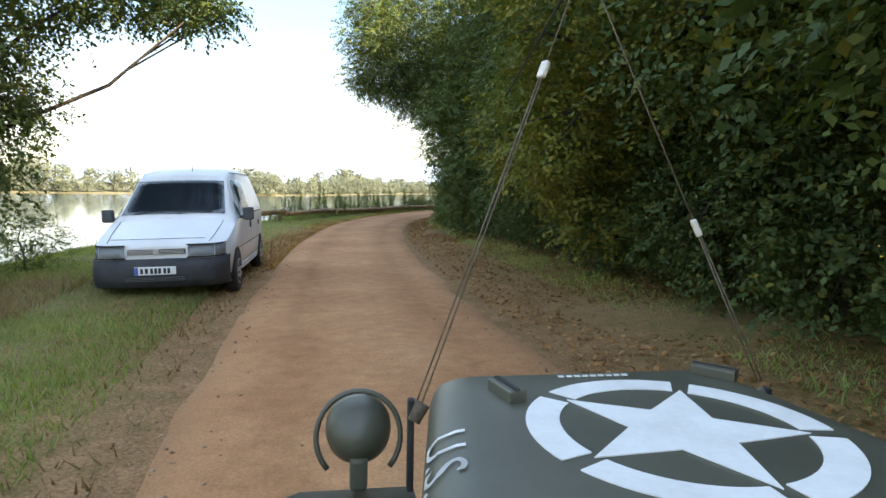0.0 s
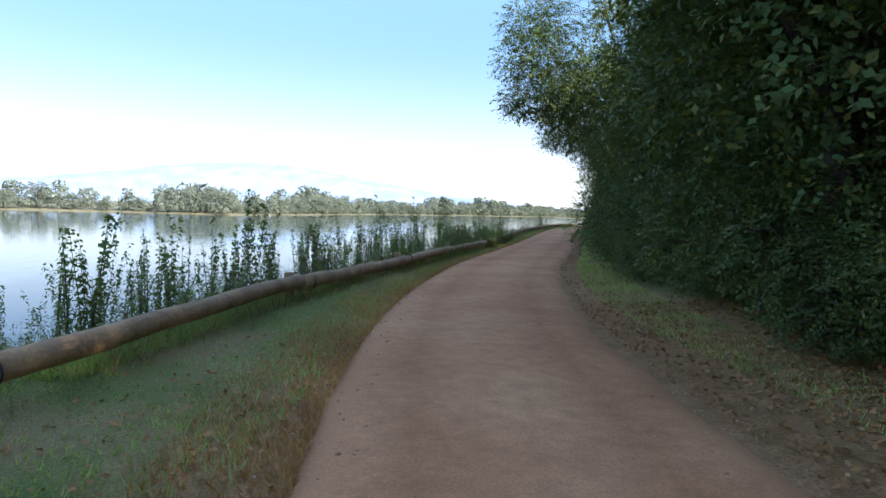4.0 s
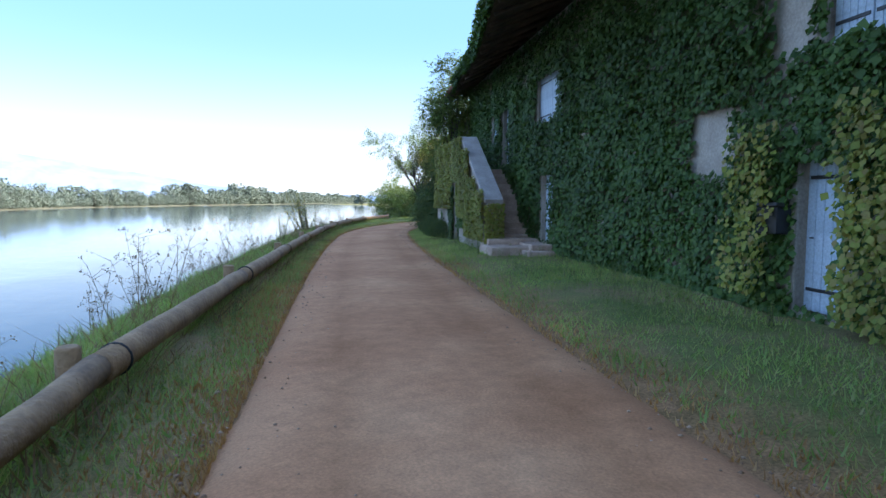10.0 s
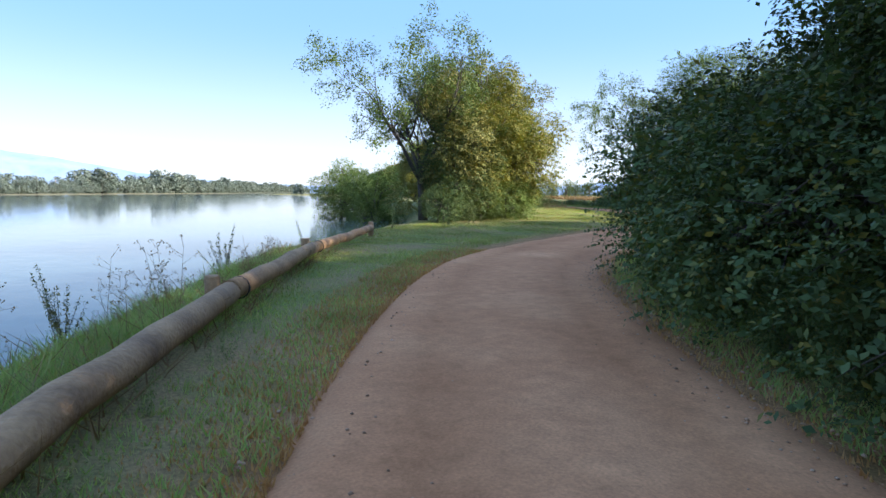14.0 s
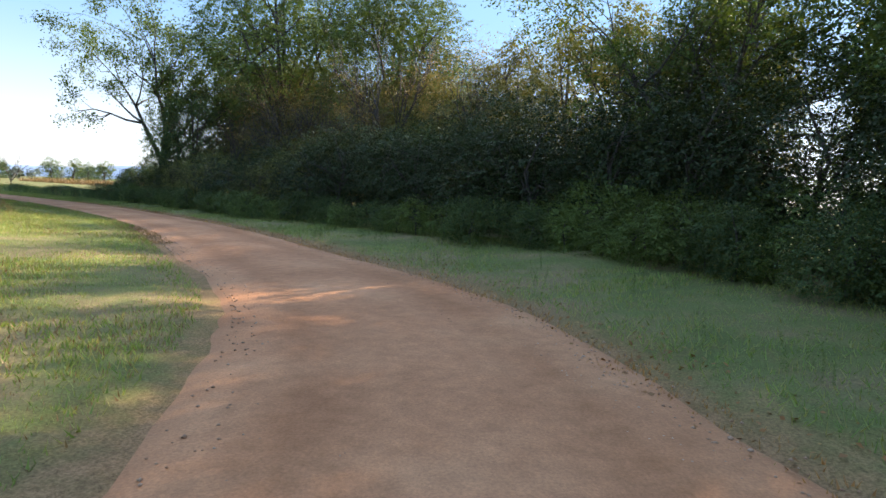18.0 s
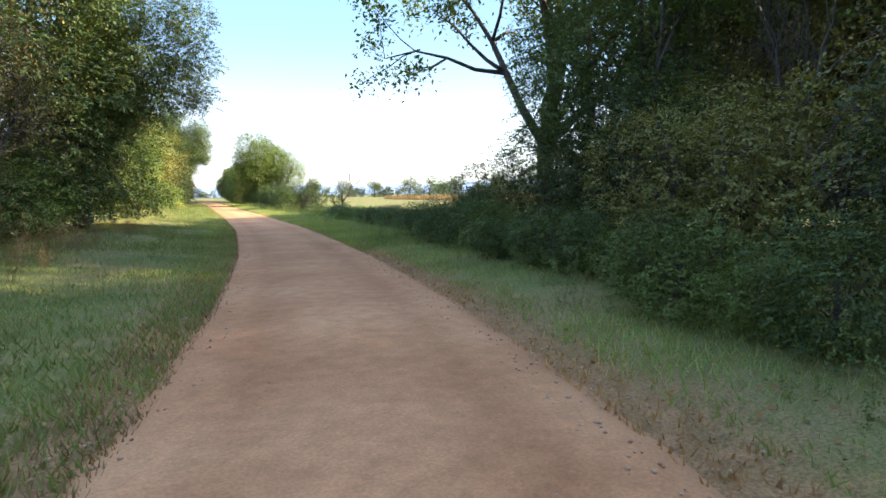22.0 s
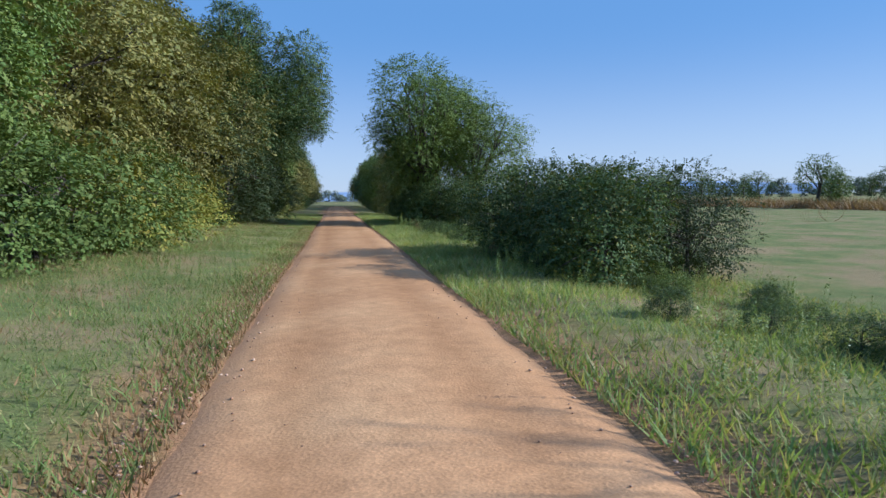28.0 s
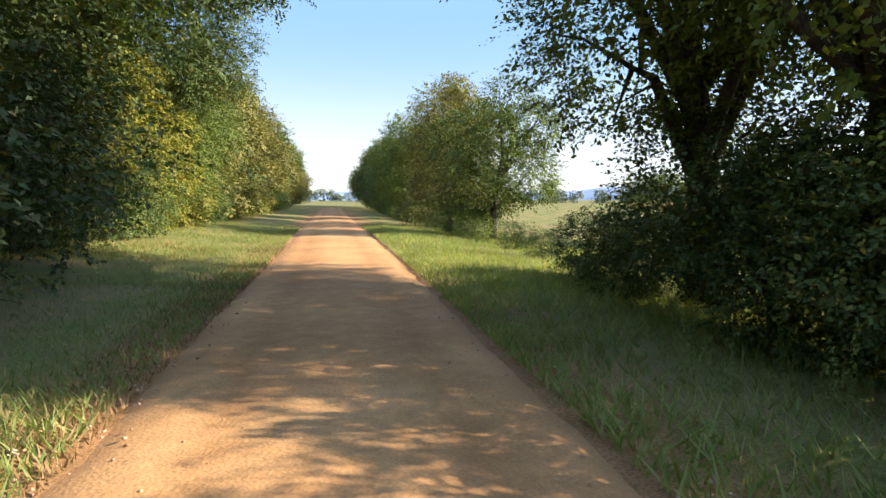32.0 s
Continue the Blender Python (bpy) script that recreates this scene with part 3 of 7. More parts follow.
def bush_lobes(h, r, seed, count=9):
    rng = np.random.default_rng(seed)
    out = []
    for k in range(count):
        a, d = rng.uniform(0, 6.28), r * rng.uniform(0, 0.62)
        q = r * rng.uniform(0.35, 0.6)
        z = rng.uniform(0.22, 0.78) * h * (1 - 0.35 * d / r)
        out.append((d * math.cos(a), d * math.sin(a), z, q, q, min(q, h * 0.4)))
    return out


def round_lobes(h, r, seed, low, count=14):
    rng = np.random.default_rng(seed)
    out = []
    for k in range(count):
        d = rng.normal(0, 1, 3)
        d /= np.linalg.norm(d)
        q = r * rng.uniform(0.3, 0.48)
        hz = (h - low) / 2
        out.append((d[0] * r * 0.62, d[1] * r * 0.62, low + hz + d[2] * hz * 0.66, q, q, q * 0.85))
    return out


def put(ob, s, l, scale=1.0, turn=None, dz=0.0, squash=1.0, label="", group="", name=""):
    """A copy of a plant at a station."""
    p = on(s, l, dz)
    m = Matrix.Translation(p) @ Matrix.Rotation(radians(RNG.uniform(0, 360) if turn is None else turn), 4, "Z") @ Matrix.Diagonal((scale, scale, scale * squash, 1))
    c = copy_thing(ob, m)
    if name:
        c.name = name
    if label:
        c["label"] = label
    if group:
        c["group"] = group
    return c


def remove_thing(ob):
    for o in (*ob.children_recursive, ob):
        bpy.data.objects.remove(o)


TMP = []


def template(ob):
    TMP.append(ob)
    return ob


DARK_TREE = [template(limb_tree("tree", 10, 2.7, column_lobes(10, 3.0, k, 0.5, 30), 66000, 0.092, M_LEAF_DARK, k, "dense dark green broadleaf tree beside the track", 0.17, 8)) for k in (1, 2, 3)]
HEDGE_BUSH = [template(limb_tree("shrub", 4.3, 2.6, bush_lobes(4.6, 2.7, k, 16), 30000, 0.08, M_LEAF_HEDGE, k, "tall dense hedge shrub beside the track, shade put into its leaf colour", 0.07, 8, floor=0.02)) for k in (15, 16, 17)]
OLIVE_BUSH = [template(limb_tree("shrub", 4.6, 2.4, bush_lobes(4.9, 2.6, 18, 18), 22000, 0.075, M_LEAF_DULL, 18, "tall olive-green hedge shrub with bare stems", 0.07, 12, floor=0.02))]
DARK_BUSH = [template(limb_tree("shrub", 2.8, 1.7, bush_lobes(2.9, 1.8, k, 11), 26000, 0.066, M_LEAF_DARK, k, "dark green leafy shrub at the foot of the trees", 0.05, 5, floor=0.02)) for k in (11, 12, 13)]
GREEN_TREE = [template(limb_tree("tree", 9, 3.0, round_lobes(9, 3.9, k, 0.5, 26), 76000, 0.115, M_LEAF, k, "green broadleaf tree with a full crown", 0.18, 8)) for k in (21, 22)]
GREEN_BUSH = [template(limb_tree("shrub", 2.6, 1.7, bush_lobes(2.6, 1.8, k, 11), 13000, 0.085, M_LEAF, k, "green leafy shrub beside the track", 0.05, 5, floor=0.02)) for k in (31, 32)]
YELLOW_TREE = [template(limb_tree("tree", 9, 3.0, column_lobes(9.5, 3.2, k, 0.8, 20), 60000, 0.105, M_LEAF_YELLOW, k, "tree with yellow-green autumn leaves on the river bank", 0.17, 8)) for k in (41,)]
YELLOW_BUSH = [template(limb_tree("shrub", 2.4, 1.6, bush_lobes(2.4, 1.6, k, 10), 9000, 0.11, M_LEAF_YELLOW, k, "yellowing shrub in the grass", 0.05, 5, floor=0.02)) for k in (45,)]
DULL_TREE = [template(limb_tree("tree", 9, 3.0, column_lobes(9.5, 3.2, k, 0.6, 20), 36000, 0.115, M_LEAF_DULL, k, "tall grey-green tree beside the grass verge", 0.15, 5, 0.6)) for k in (51, 52)]
ASH_TREE = [template(limb_tree("tree", 13, 4.5, round_lobes(13.5, 5.4, k, 2.4, 24), 110000, 0.12, M_LEAF, k, "tall ash tree with open branches and dark limbs", 0.24, 12, 0.8, split=0.35)) for k in (61, 62)]
OAK_TREE = [template(limb_tree("tree", 9.6, 4, round_lobes(10.0, 4.0, k, 2.3, 26), 90000, 0.095, M_LEAF, k, "large full green tree on a short trunk beside the field", 0.24, 11, 0.7, split=0.28)) for k in (65, 66)]


def old_ash(h, spread, seed, material, label, leafiness=0.75, base=0.26, first=3.0, limbs=6, size=0.1, per_tip=55):
    """An old tree of arching, forking limbs with leaf sprays at some of the tips."""
    rng = np.random.default_rng(seed)
    e = thing("tree", (0, 0, 0), label, "tree")
    bm, tips = bmesh.new(), []

    def limb(start, way, length, radius, level):
        pts, q, d = [start], start.copy(), way.normalized()
        steps = 5 if level < 2 else 4
        for k in range(steps):
            d = (d + Vector(rng.normal(0, 0.2, 3)) + Vector((0, 0, 0.07 if k < 3 else -0.16))).normalized()
            q = q + d * (length / steps)
            pts.append(q.copy())
        radii = [radius * (1 - 0.8 * k / steps) for k in range(steps + 1)]
        tube(pts, radii, (8, 6, 5, 4)[level], bm)
        if level == 3:
            tips.append((pts[-1], pts[2]))
            return
        for k in range(2, steps + 1):
            for _ in range(2 if level else 1 + (k > 3)):
                a = Vector(rng.normal(0, 1, 3))
                a = (d * 0.7 + a.normalized() * 0.9 + Vector((0, 0, 0.12))).normalized()
                limb(pts[k], a, length * rng.uniform(0.4, 0.62), radii[k] * 0.75, level + 1)

    lean = Vector((rng.normal(0, 0.12), rng.normal(0, 0.12), 1)).normalized()
    fork = lean * first
    tube([Vector((0, 0, -0.3)), lean * (first * 0.4), fork], [base * 1.35, base, base * 0.9], 10, bm)
    turn = rng.uniform(0, 6.28)
    for k in range(limbs):
        a = turn + k * 6.283 / limbs + rng.normal(0, 0.25)
        up = rng.uniform(0.75, 1.9) if k < limbs - 1 else 6.0
        limb(fork - lean * rng.uniform(0.0, 0.6), Vector((math.cos(a), math.sin(a), up * h / (2.2 * spread))), math.hypot(spread, h * 0.45) * rng.uniform(0.62, 0.85), base * 0.6, 1)
    part("trunk", bm, M_BARK, e)
    P = []
    for end, mid in tips:
        if rng.random() < leafiness:
            c = np.array(mid)[None] + (np.array(end) - np.array(mid))[None] * rng.uniform(0, 1.1, (per_tip, 1))
            P.append(c + rng.normal(0, 0.24, (per_tip, 3)))
    P = np.concatenate(P)
    v, f = leaves(P, rng.normal(0, 0.6, P.shape) + np.array((0, 0, 0.6)), size, 0.5, 0.5, rng)
    mesh_object("crown", v, f, material, e)
    return e


OPEN_ASH = template(old_ash(13, 6.0, 64, M_LEAF, "half-bare old ash with arching dark limbs beside the track", 0.95, size=0.15, per_tip=130))
BROWN_TREE = [template(old_ash(11, 3.2, k, M_LEAF_BROWN, "tall thin tree with bare grey stems and few brown leaves", 0.42, 0.13, 1.6, 6, 0.085, 40)) for k in (67, 68)]
BACK_TREE = [template(limb_tree("tree", 10, 2.7, column_lobes(10, 3.0, k, 0.5, 14), 15000, 0.22, M_LEAF_DARK if k == 81 else M_LEAF_DULL, k, "dark background tree, one row added unseen to shade the track", 0.17, 5)) for k in (81, 82)]
FAR_TREE = [template(limb_tree("tree", 9, 3.5, round_lobes(9, 4, k, -2.5, 18), 7000, 0.32, M_FAR_HAZE, k, "tree on the far river bank with haze in its leaf colour", 0.25, 3, floor=0.0)) for k in (71, 72, 73)]
FIELD_TREE = [template(limb_tree("tree", 8, 3.5, round_lobes(8, 3.6, k, -1.5, 16), 9000, 0.22, M_LEAF_DARK, k, "dark round tree standing in the field", 0.25, 3)) for k in (75, 76)]

BOUGHS = [(4.0, 0, 6.9, 1.9, 2.0, 1.3), (4.8, 0.4, 8.4, 1.8, 1.9, 1.4), (3.0, -0.5, 6.0, 1.7, 1.8, 1.1), (4.6, -0.3, 10.2, 1.9, 1.9, 1.6), (5.3, 0.3, 6.5, 1.1, 1.2, 0.8), (2.4, 0.2, 8.0, 2.0, 2.2, 1.8), (1.5, 0.0, 5.4, 1.7, 1.8, 1.3), (1.8, -0.8, 6.8, 1.7, 1.7, 1.4)]
LEAN_TREE = [template(limb_tree("tree", 14, 3.6, column_lobes(14.5, 3.0, k, 2.0, 16, 1.5) + BOUGHS, 115000, 0.095, M_LEAF_DARK, k, "tall dark tree whose crown leans over the track", 0.2, 9, 0.8)) for k in (95, 96)]


def pick(some):
    return some[int(RNG.integers(0, len(some)))]


# dense wood on the landward side of the first stretch
for s in np.arange(-12, 61, 2.6):
    put(pick(DARK_TREE), s, -5.7 + RNG.uniform(-0.9, 0.7), RNG.uniform(0.85, 1.25) * np.interp(s, [44, 50], [1, 0.78]), group="roadside wood")
for s in np.arange(-12, 47, 3.4):
    put(pick(BACK_TREE), s, -10.0 + RNG.uniform(-0.8, 0.8), RNG.uniform(1.0, 1.35), group="roadside wood")
for s in np.arange(-8, 57, 1.5):
    put(pick(DARK_BUSH), s, np.interp(s, [-8, 12, 22, 30, 48, 57], [-4.9, -4.5, -4.0, -3.6, -3.5, -3.8]) - 0.25 + RNG.uniform(-0.5, 0.4), RNG.uniform(0.5, 1.15), group="roadside shrubs")
for s, l, k in ((26.5, -3.4, 0.92), (30.5, -3.2, 0.95), (51.5, -3.0, 1.0), (57.6, -3.4, 0.85)):
    put(pick(LEAN_TREE), s, l - 1.2, k, turn=180 + heading(s), group="roadside wood")
put(DARK_TREE[0], 58.8, -4.3, 0.7, group="roadside wood")
put(DARK_TREE[1], 60.4, -4.2, 0.7, group="roadside wood")
put(DARK_BUSH[0], 60.2, -3.8, 1.0, group="roadside shrubs")
put(DULL_TREE[0], 57.4, -5.0, 0.85, group="roadside wood")
put(YELLOW_TREE[0], 8.8, -4.9, 0.8, group="roadside wood")
put(GREEN_TREE[1], 11.5, -4.9, 0.7, group="roadside wood")
put(GREEN_TREE[0], 3.0, -5.6, 0.9, group="roadside wood")
# tree on the bank whose boughs hang over the first metres
OVER = [(0.0, 0.0, 3.2, 1.6, 1.6, 1.3), (0.5, 0.6, 4.8, 1.8, 1.8, 1.3), (1.4, 0.4, 4.8, 1.3, 1.4, 0.75), (2.4, 0.2, 4.7, 1.1, 1.2, 0.5), (3.3, 0.3, 4.6, 0.9, 1.0, 0.42), (4.0, 0.0, 4.45, 0.6, 0.7, 0.35), (3.8, 0.9, 4.9, 0.8, 0.9, 0.4), (0.5, 0.3, 3.9, 1.2, 1.3, 1.0), (0.8, -0.4, 2.5, 0.9, 1.0, 0.9), (2.2, -1.6, 6.0, 1.3, 1.3, 0.6), (0.6, 0.0, 1.9, 1.0, 1.1, 0.9), (1.1, 0.5, 2.8, 0.7, 0.8, 0.6), (-1.5, 0, 5, 2, 2, 2), (0, 0, 7, 2, 2, 1.3), (2.5, -2.5, 5.6, 1.2, 1.2, 0.6)]
OVER_TREE = template(limb_tree("tree", 8, 4, OVER, 95000, 0.08, M_LEAF_DARK, 91, "dark leafy tree on the bank with overhanging boughs", 0.09, 10, 0.85))
put(OVER_TREE, 10.6, 6.5, 1.0, turn=8)
for s, l, k in ((9.6, 5.9, 0.5), (8.2, 5.6, 0.45), (11.4, 5.6, 0.42)):
    put(pick(GREEN_BUSH), s, l, k)
for s, l, k in ((55.4, -3.9, 1.0), (56.8, -3.8, 1.1), (58.2, -4.0, 1.1), (58.4, -5.2, 1.4), (57.0, -5.0, 1.4)):
    put(pick(DARK_BUSH), s, l, k, group="roadside shrubs")
# overgrown corner after the house
for s in np.arange(96, 110, 2.0):
    put(pick(DARK_TREE), s, np.interp(s, [96, 101, 110], [-5.0, -4.4, -6.5]), RNG.uniform(0.55, 0.68), group="overgrown corner")
for s in np.arange(96, 112, 1.6):
    put(pick(DARK_BUSH), s, np.interp(s, [96, 100, 105, 112], [-3.6, -2.9, -3.0, -4.2]), RNG.uniform(0.8, 1.1), group="overgrown corner")
for s in np.arange(97, 109, 2.0):
    put(pick(HEDGE_BUSH), s, np.interp(s, [97, 103, 109], [-4.4, -4.3, -5.6]), RNG.uniform(0.8, 0.98), group="overgrown corner")
put(ASH_TREE[1], 101, -4.9, 0.62)
for s in np.arange(90.0, 113, 0.5):
    put(pick(DARK_BUSH), s, np.interp(s, [90, 96, 104, 113], [-2.75, -2.45, -2.35, -3.0]) + RNG.uniform(-0.35, 0.15), RNG.uniform(0.2, 0.36), group="growth at the overgrown corner", name="low_bush", label="low dark nettles and brambles at the edge of the track")
for s in (106, 108.5, 111):
    put(pick(HEDGE_BUSH), s, -4.1, 0.8, group="overgrown corner")
# bank trees after the rail
put(YELLOW_TREE[0], 126, 9.5, 0.95)
put(OPEN_ASH, 122.4, 10.6, 0.72)
put(DULL_TREE[0], 123.5, 10.2, 0.85)
put(GREEN_TREE[0], 131, 11.5, 0.95)
put(DARK_TREE[1], 123.0, 9.0, 0.62)
put(YELLOW_TREE[0], 129.5, 9.6, 0.95)
for s in np.arange(120.5, 133, 1.5):
    put(pick(DARK_BUSH + GREEN_BUSH), s, np.interp(s, [115, 120, 133], [8.6, 8.2, 9.2]) + RNG.uniform(-0.5, 0.5), RNG.uniform(0.6, 1.0), group="scrub on the bank")
for s, l, k in ((170, 28, 1.0), (178, 32, 1.1), (186, 28, 0.9)):
    put(pick(GREEN_TREE), s, l - 6, k)
# inner side of the bend: brambles, hedge and tall trees behind
for s in np.arange(112, 136, 1.25):
    for row in range(2):
        put(pick(GREEN_BUSH + DARK_BUSH), s + RNG.uniform(-0.3, 0.3), np.interp(s, [112, 125, 136], [-4.2, -5.0, -7.2]) - 1.8 * row + RNG.uniform(-0.3, 0.3), RNG.uniform(0.5, 0.68) * (1 + 0.3 * row), group="brambles in the bend", name="bramble", label="tangled green bramble clump beside the track")
for s in np.arange(124, 178, 1.9):
    for row in range(2):
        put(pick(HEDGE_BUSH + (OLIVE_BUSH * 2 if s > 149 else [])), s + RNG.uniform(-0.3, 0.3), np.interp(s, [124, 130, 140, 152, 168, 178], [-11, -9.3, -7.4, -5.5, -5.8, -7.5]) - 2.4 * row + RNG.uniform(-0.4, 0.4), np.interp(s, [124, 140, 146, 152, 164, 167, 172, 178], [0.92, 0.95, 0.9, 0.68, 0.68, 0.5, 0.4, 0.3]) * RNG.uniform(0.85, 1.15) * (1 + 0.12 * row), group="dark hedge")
for s in (112, 118.5, 125, 131.5, 164):
    put(pick(ASH_TREE + DULL_TREE + DARK_TREE), s, np.interp(s, [112, 125, 140, 180], [-12, -15, -14, -13]) + RNG.uniform(-1.2, 1.2), RNG.uniform(0.95, 1.3), group="tall trees behind the hedge")
for s in (100, 106.5, 113, 119.5, 126, 132.5, 160, 166):
    put(pick(BACK_TREE), s, -21 + RNG.uniform(-1.5, 1.5), RNG.uniform(0.95, 1.2), group="wood behind the hedge")
for s in np.arange(110, 128, 2.2):
    put(pick(DARK_TREE), s, np.interp(s, [110, 118, 128], [-8.0, -9.5, -13.5]) + RNG.uniform(-0.5, 0.5), RNG.uniform(0.48, 0.66), group="wood behind the hedge")
put(OPEN_ASH, 172.1, -8.9, 1.2, turn=200)
put(DARK_TREE[1], 165.6, -7.6, 0.78)
put(DARK_TREE[0], 168.2, -7.9, 0.75)
for s in np.arange(136, 167, 2.3):
    put(pick(DULL_TREE), s, -14.5 + RNG.uniform(-0.6, 0.6), RNG.uniform(0.85, 1.0), group="tall trees behind the hedge")
# row added out of view, only to cast shade over the track
for s in np.arange(167, 186, 1.8):
    put(pick(BACK_TREE), s, np.interp(s, [167, 175, 186], [-17, -19.5, -31]) + RNG.uniform(-0.6, 0.6), np.interp(s, [167, 175, 186], [1.2, 1.3, 1.75]), group="wood behind the hedge")
for s in (121.5, 125.5, 130, 135):
    put(OPEN_ASH if s > 123 and s != 130 else ASH_TREE[0], s, -11.4 + RNG.uniform(-0.8, 0.8), RNG.uniform(0.62, 0.75), group="tall trees behind the hedge")
    put(pick(DARK_TREE), s + 1.5, -14.5 + RNG.uniform(-0.8, 0.8), RNG.uniform(0.75, 0.85), group="wood behind the hedge")
for s, l in ((146, -12.5), (150, -10.5), (154, -12.0), (157, -10.0), (161, -11.2), (165, -10.4)):
    put(pick(BROWN_TREE), s, l, RNG.uniform(0.85, 1.1), group="tall trees behind the hedge")
put(ASH_TREE[1], 156.0, -16.0, 1.1, group="tall trees behind the hedge")
for s in np.arange(137, 166, 2.4):
    put(pick(DARK_TREE if s < 148 else BROWN_TREE + DULL_TREE), s, np.interp(s, [137, 150, 160], [-12.5, -9.6, -9.6]) + RNG.uniform(-0.4, 0.4), RNG.uniform(0.38, 0.48), group="wood behind the hedge")
for s in np.arange(128, 173, 0.9):
    put(pick(DARK_BUSH + GREEN_BUSH), s, np.interp(s, [124, 130, 140, 152, 168, 173], [-7.6, -6.6, -5.2, -3.7, -3.9, -4.6]) + RNG.uniform(-0.5, 0.4), RNG.uniform(0.3, 0.5), group="weeds at the foot of the hedge", name="low_bush", label="low leafy growth at the foot of the hedge")
for s in np.arange(176, 206, 0.62):
    put(pick(DARK_BUSH + GREEN_BUSH), s, RNG.uniform(-9.5, -5.2), RNG.uniform(0.42, 0.62), squash=0.7, group="brambles beside the field", name="bramble", label="low tangled bramble clump beside the field")
for s, l, k in ((183, -11, 0.7), (185.5, -12, 0.8), (188, -10.5, 0.36), (191, -13, 0.36)):
    put(pick(DARK_BUSH), s, l, k, group="brambles beside the field")
# left side of the straight
for s, l, k in ((152, 10.0, 0.8), (155, 8.6, 0.85), (158.5, 7.8, 0.9), (162, 7.2, 0.95)):
    put(pick(BROWN_TREE), s, l, k)
    put(DARK_TREE[1], s + 1.5, l + 1.8, k * 0.7)
for s, l, k in ((164.5, 10.2, 1.0), (169, 9.8, 1.15), (175, 7.6, 1.25), (178.5, 6.8, 1.15)):
    put(pick(DARK_TREE), s, l, k)
for s, l, k in ((166.5, 8.2, 0.8), (169.2, 7.6, 0.8), (171.8, 8.0, 0.85)):
    put(pick(BROWN_TREE), s, l, k)
for s in np.arange(150, 180, 2.2):
    put(pick(GREEN_BUSH + DARK_BUSH + DARK_BUSH), s, 7.8 + RNG.uniform(-0.4, 0.6), RNG.uniform(0.7, 1.1))
put(DARK_TREE[2], 181, 6.9, 0.9)
put(LEAN_TREE[0], 177, 6.4, 0.72, turn=heading(176))
put(LEAN_TREE[1], 239, 6.6, 0.95, turn=heading(240))
put(LEAN_TREE[0], 246, 6.6, 0.95, turn=heading(247))
put(LEAN_TREE[1], 254, 7.6, 0.8, turn=heading(254))
put(YELLOW_TREE[0], 204, 9.8, 0.72)
put(YELLOW_TREE[0], 208, 13.0, 0.66)
for s, l, k in ((203.2, 9.2, 1.25), (204.6, 10.6, 1.4), (206.4, 11.6, 1.3), (202.8, 10.8, 1.1)):
    put(YELLOW_BUSH[0], s, l, k)
put(GREEN_TREE[0], 214.5, 8.4, 0.82)
for s in np.arange(218, 242, 3.0):
    put(pick(DULL_TREE + DULL_TREE + YELLOW_TREE), s, np.interp(s, [218, 224, 240], [9.6, 9.4, 8.4]) + RNG.uniform(-0.4, 0.4), np.interp(s, [218, 224, 240], [1.0, 1.3, 1.35]) * RNG.uniform(0.95, 1.05), group="hedge along the straight")
for s in np.arange(213, 232, 2.0):
    put(pick(GREEN_BUSH + YELLOW_BUSH), s, 6.4 + RNG.uniform(-0.3, 0.3), RNG.uniform(0.95, 1.35), group="hedge along the straight")
for s in np.arange(232, 245, 1.8):
    put(pick(HEDGE_BUSH), s, 5.9 + RNG.uniform(-0.3, 0.3), RNG.uniform(0.95, 1.2), group="hedge along the straight")
for s in np.arange(246, 262, 3.0):
    put(pick(YELLOW_TREE + GREEN_TREE), s, 6.8, RNG.uniform(0.62, 0.8))
for s in np.arange(246, 300, 2.4):
    put(pick(GREEN_BUSH + YELLOW_BUSH + DARK_BUSH), s, 5.6 + RNG.uniform(-0.3, 0.3), RNG.uniform(0.7, 1.05), group="hedge along the straight")
    put(pick(GREEN_BUSH + DARK_BUSH), s + 1.0, -5.2 + RNG.uniform(-0.4, 0.3), RNG.uniform(0.3, 0.5), group="growth beside the field")
for s in np.arange(262, 350, 4.5):
    put(pick(BACK_TREE + DULL_TREE), s, 7.0 + RNG.uniform(-1, 1), RNG.uniform(0.9, 1.15))
# right side of the straight
for s in np.arange(211.6, 217.6, 1.1):
    put(pick(DARK_BUSH), s, -5.0 + RNG.uniform(-0.4, 0.4), RNG.uniform(0.88, 1.02), group="long bush by the field")
    put(pick(HEDGE_BUSH), s + 0.6, -6.9 + RNG.uniform(-0.4, 0.4), RNG.uniform(0.55, 0.62), group="long bush by the field")
put(OAK_TREE[0], 236.4, -4.9, 1.0)
put(OAK_TREE[1], 240.0, -5.6, 1.02)
put(OAK_TREE[1], 236.6, -8.2, 0.8)
for s, l, k in ((233.0, -6.4, 1.1), (234.6, -4.4, 0.75), (237, -4.4, 0.85), (236.2, -5.0, 1.05), (238.2, -5.6, 1.1), (240, -6.6, 1.0), (241.5, -5.6, 0.8), (239.5, -4.0, 0.5), (242, -4.4, 0.5), (231.6, -7.4, 0.9), (235.5, -5.6, 0.9), (233.6, -5.2, 1.2)):
    put(pick(DARK_BUSH), s, l, k)
for s in (236, 239, 242.5):
    put(pick(DARK_TREE), s, 6.4, 1.25)
for s, l, k in ((255, -6.3, 0.75), (262, -6.0, 0.9), (264.5, -6.6, 0.95), (273, -6.2, 0.9)):
    put(pick(DULL_TREE + GREEN_TREE), s, l, k)
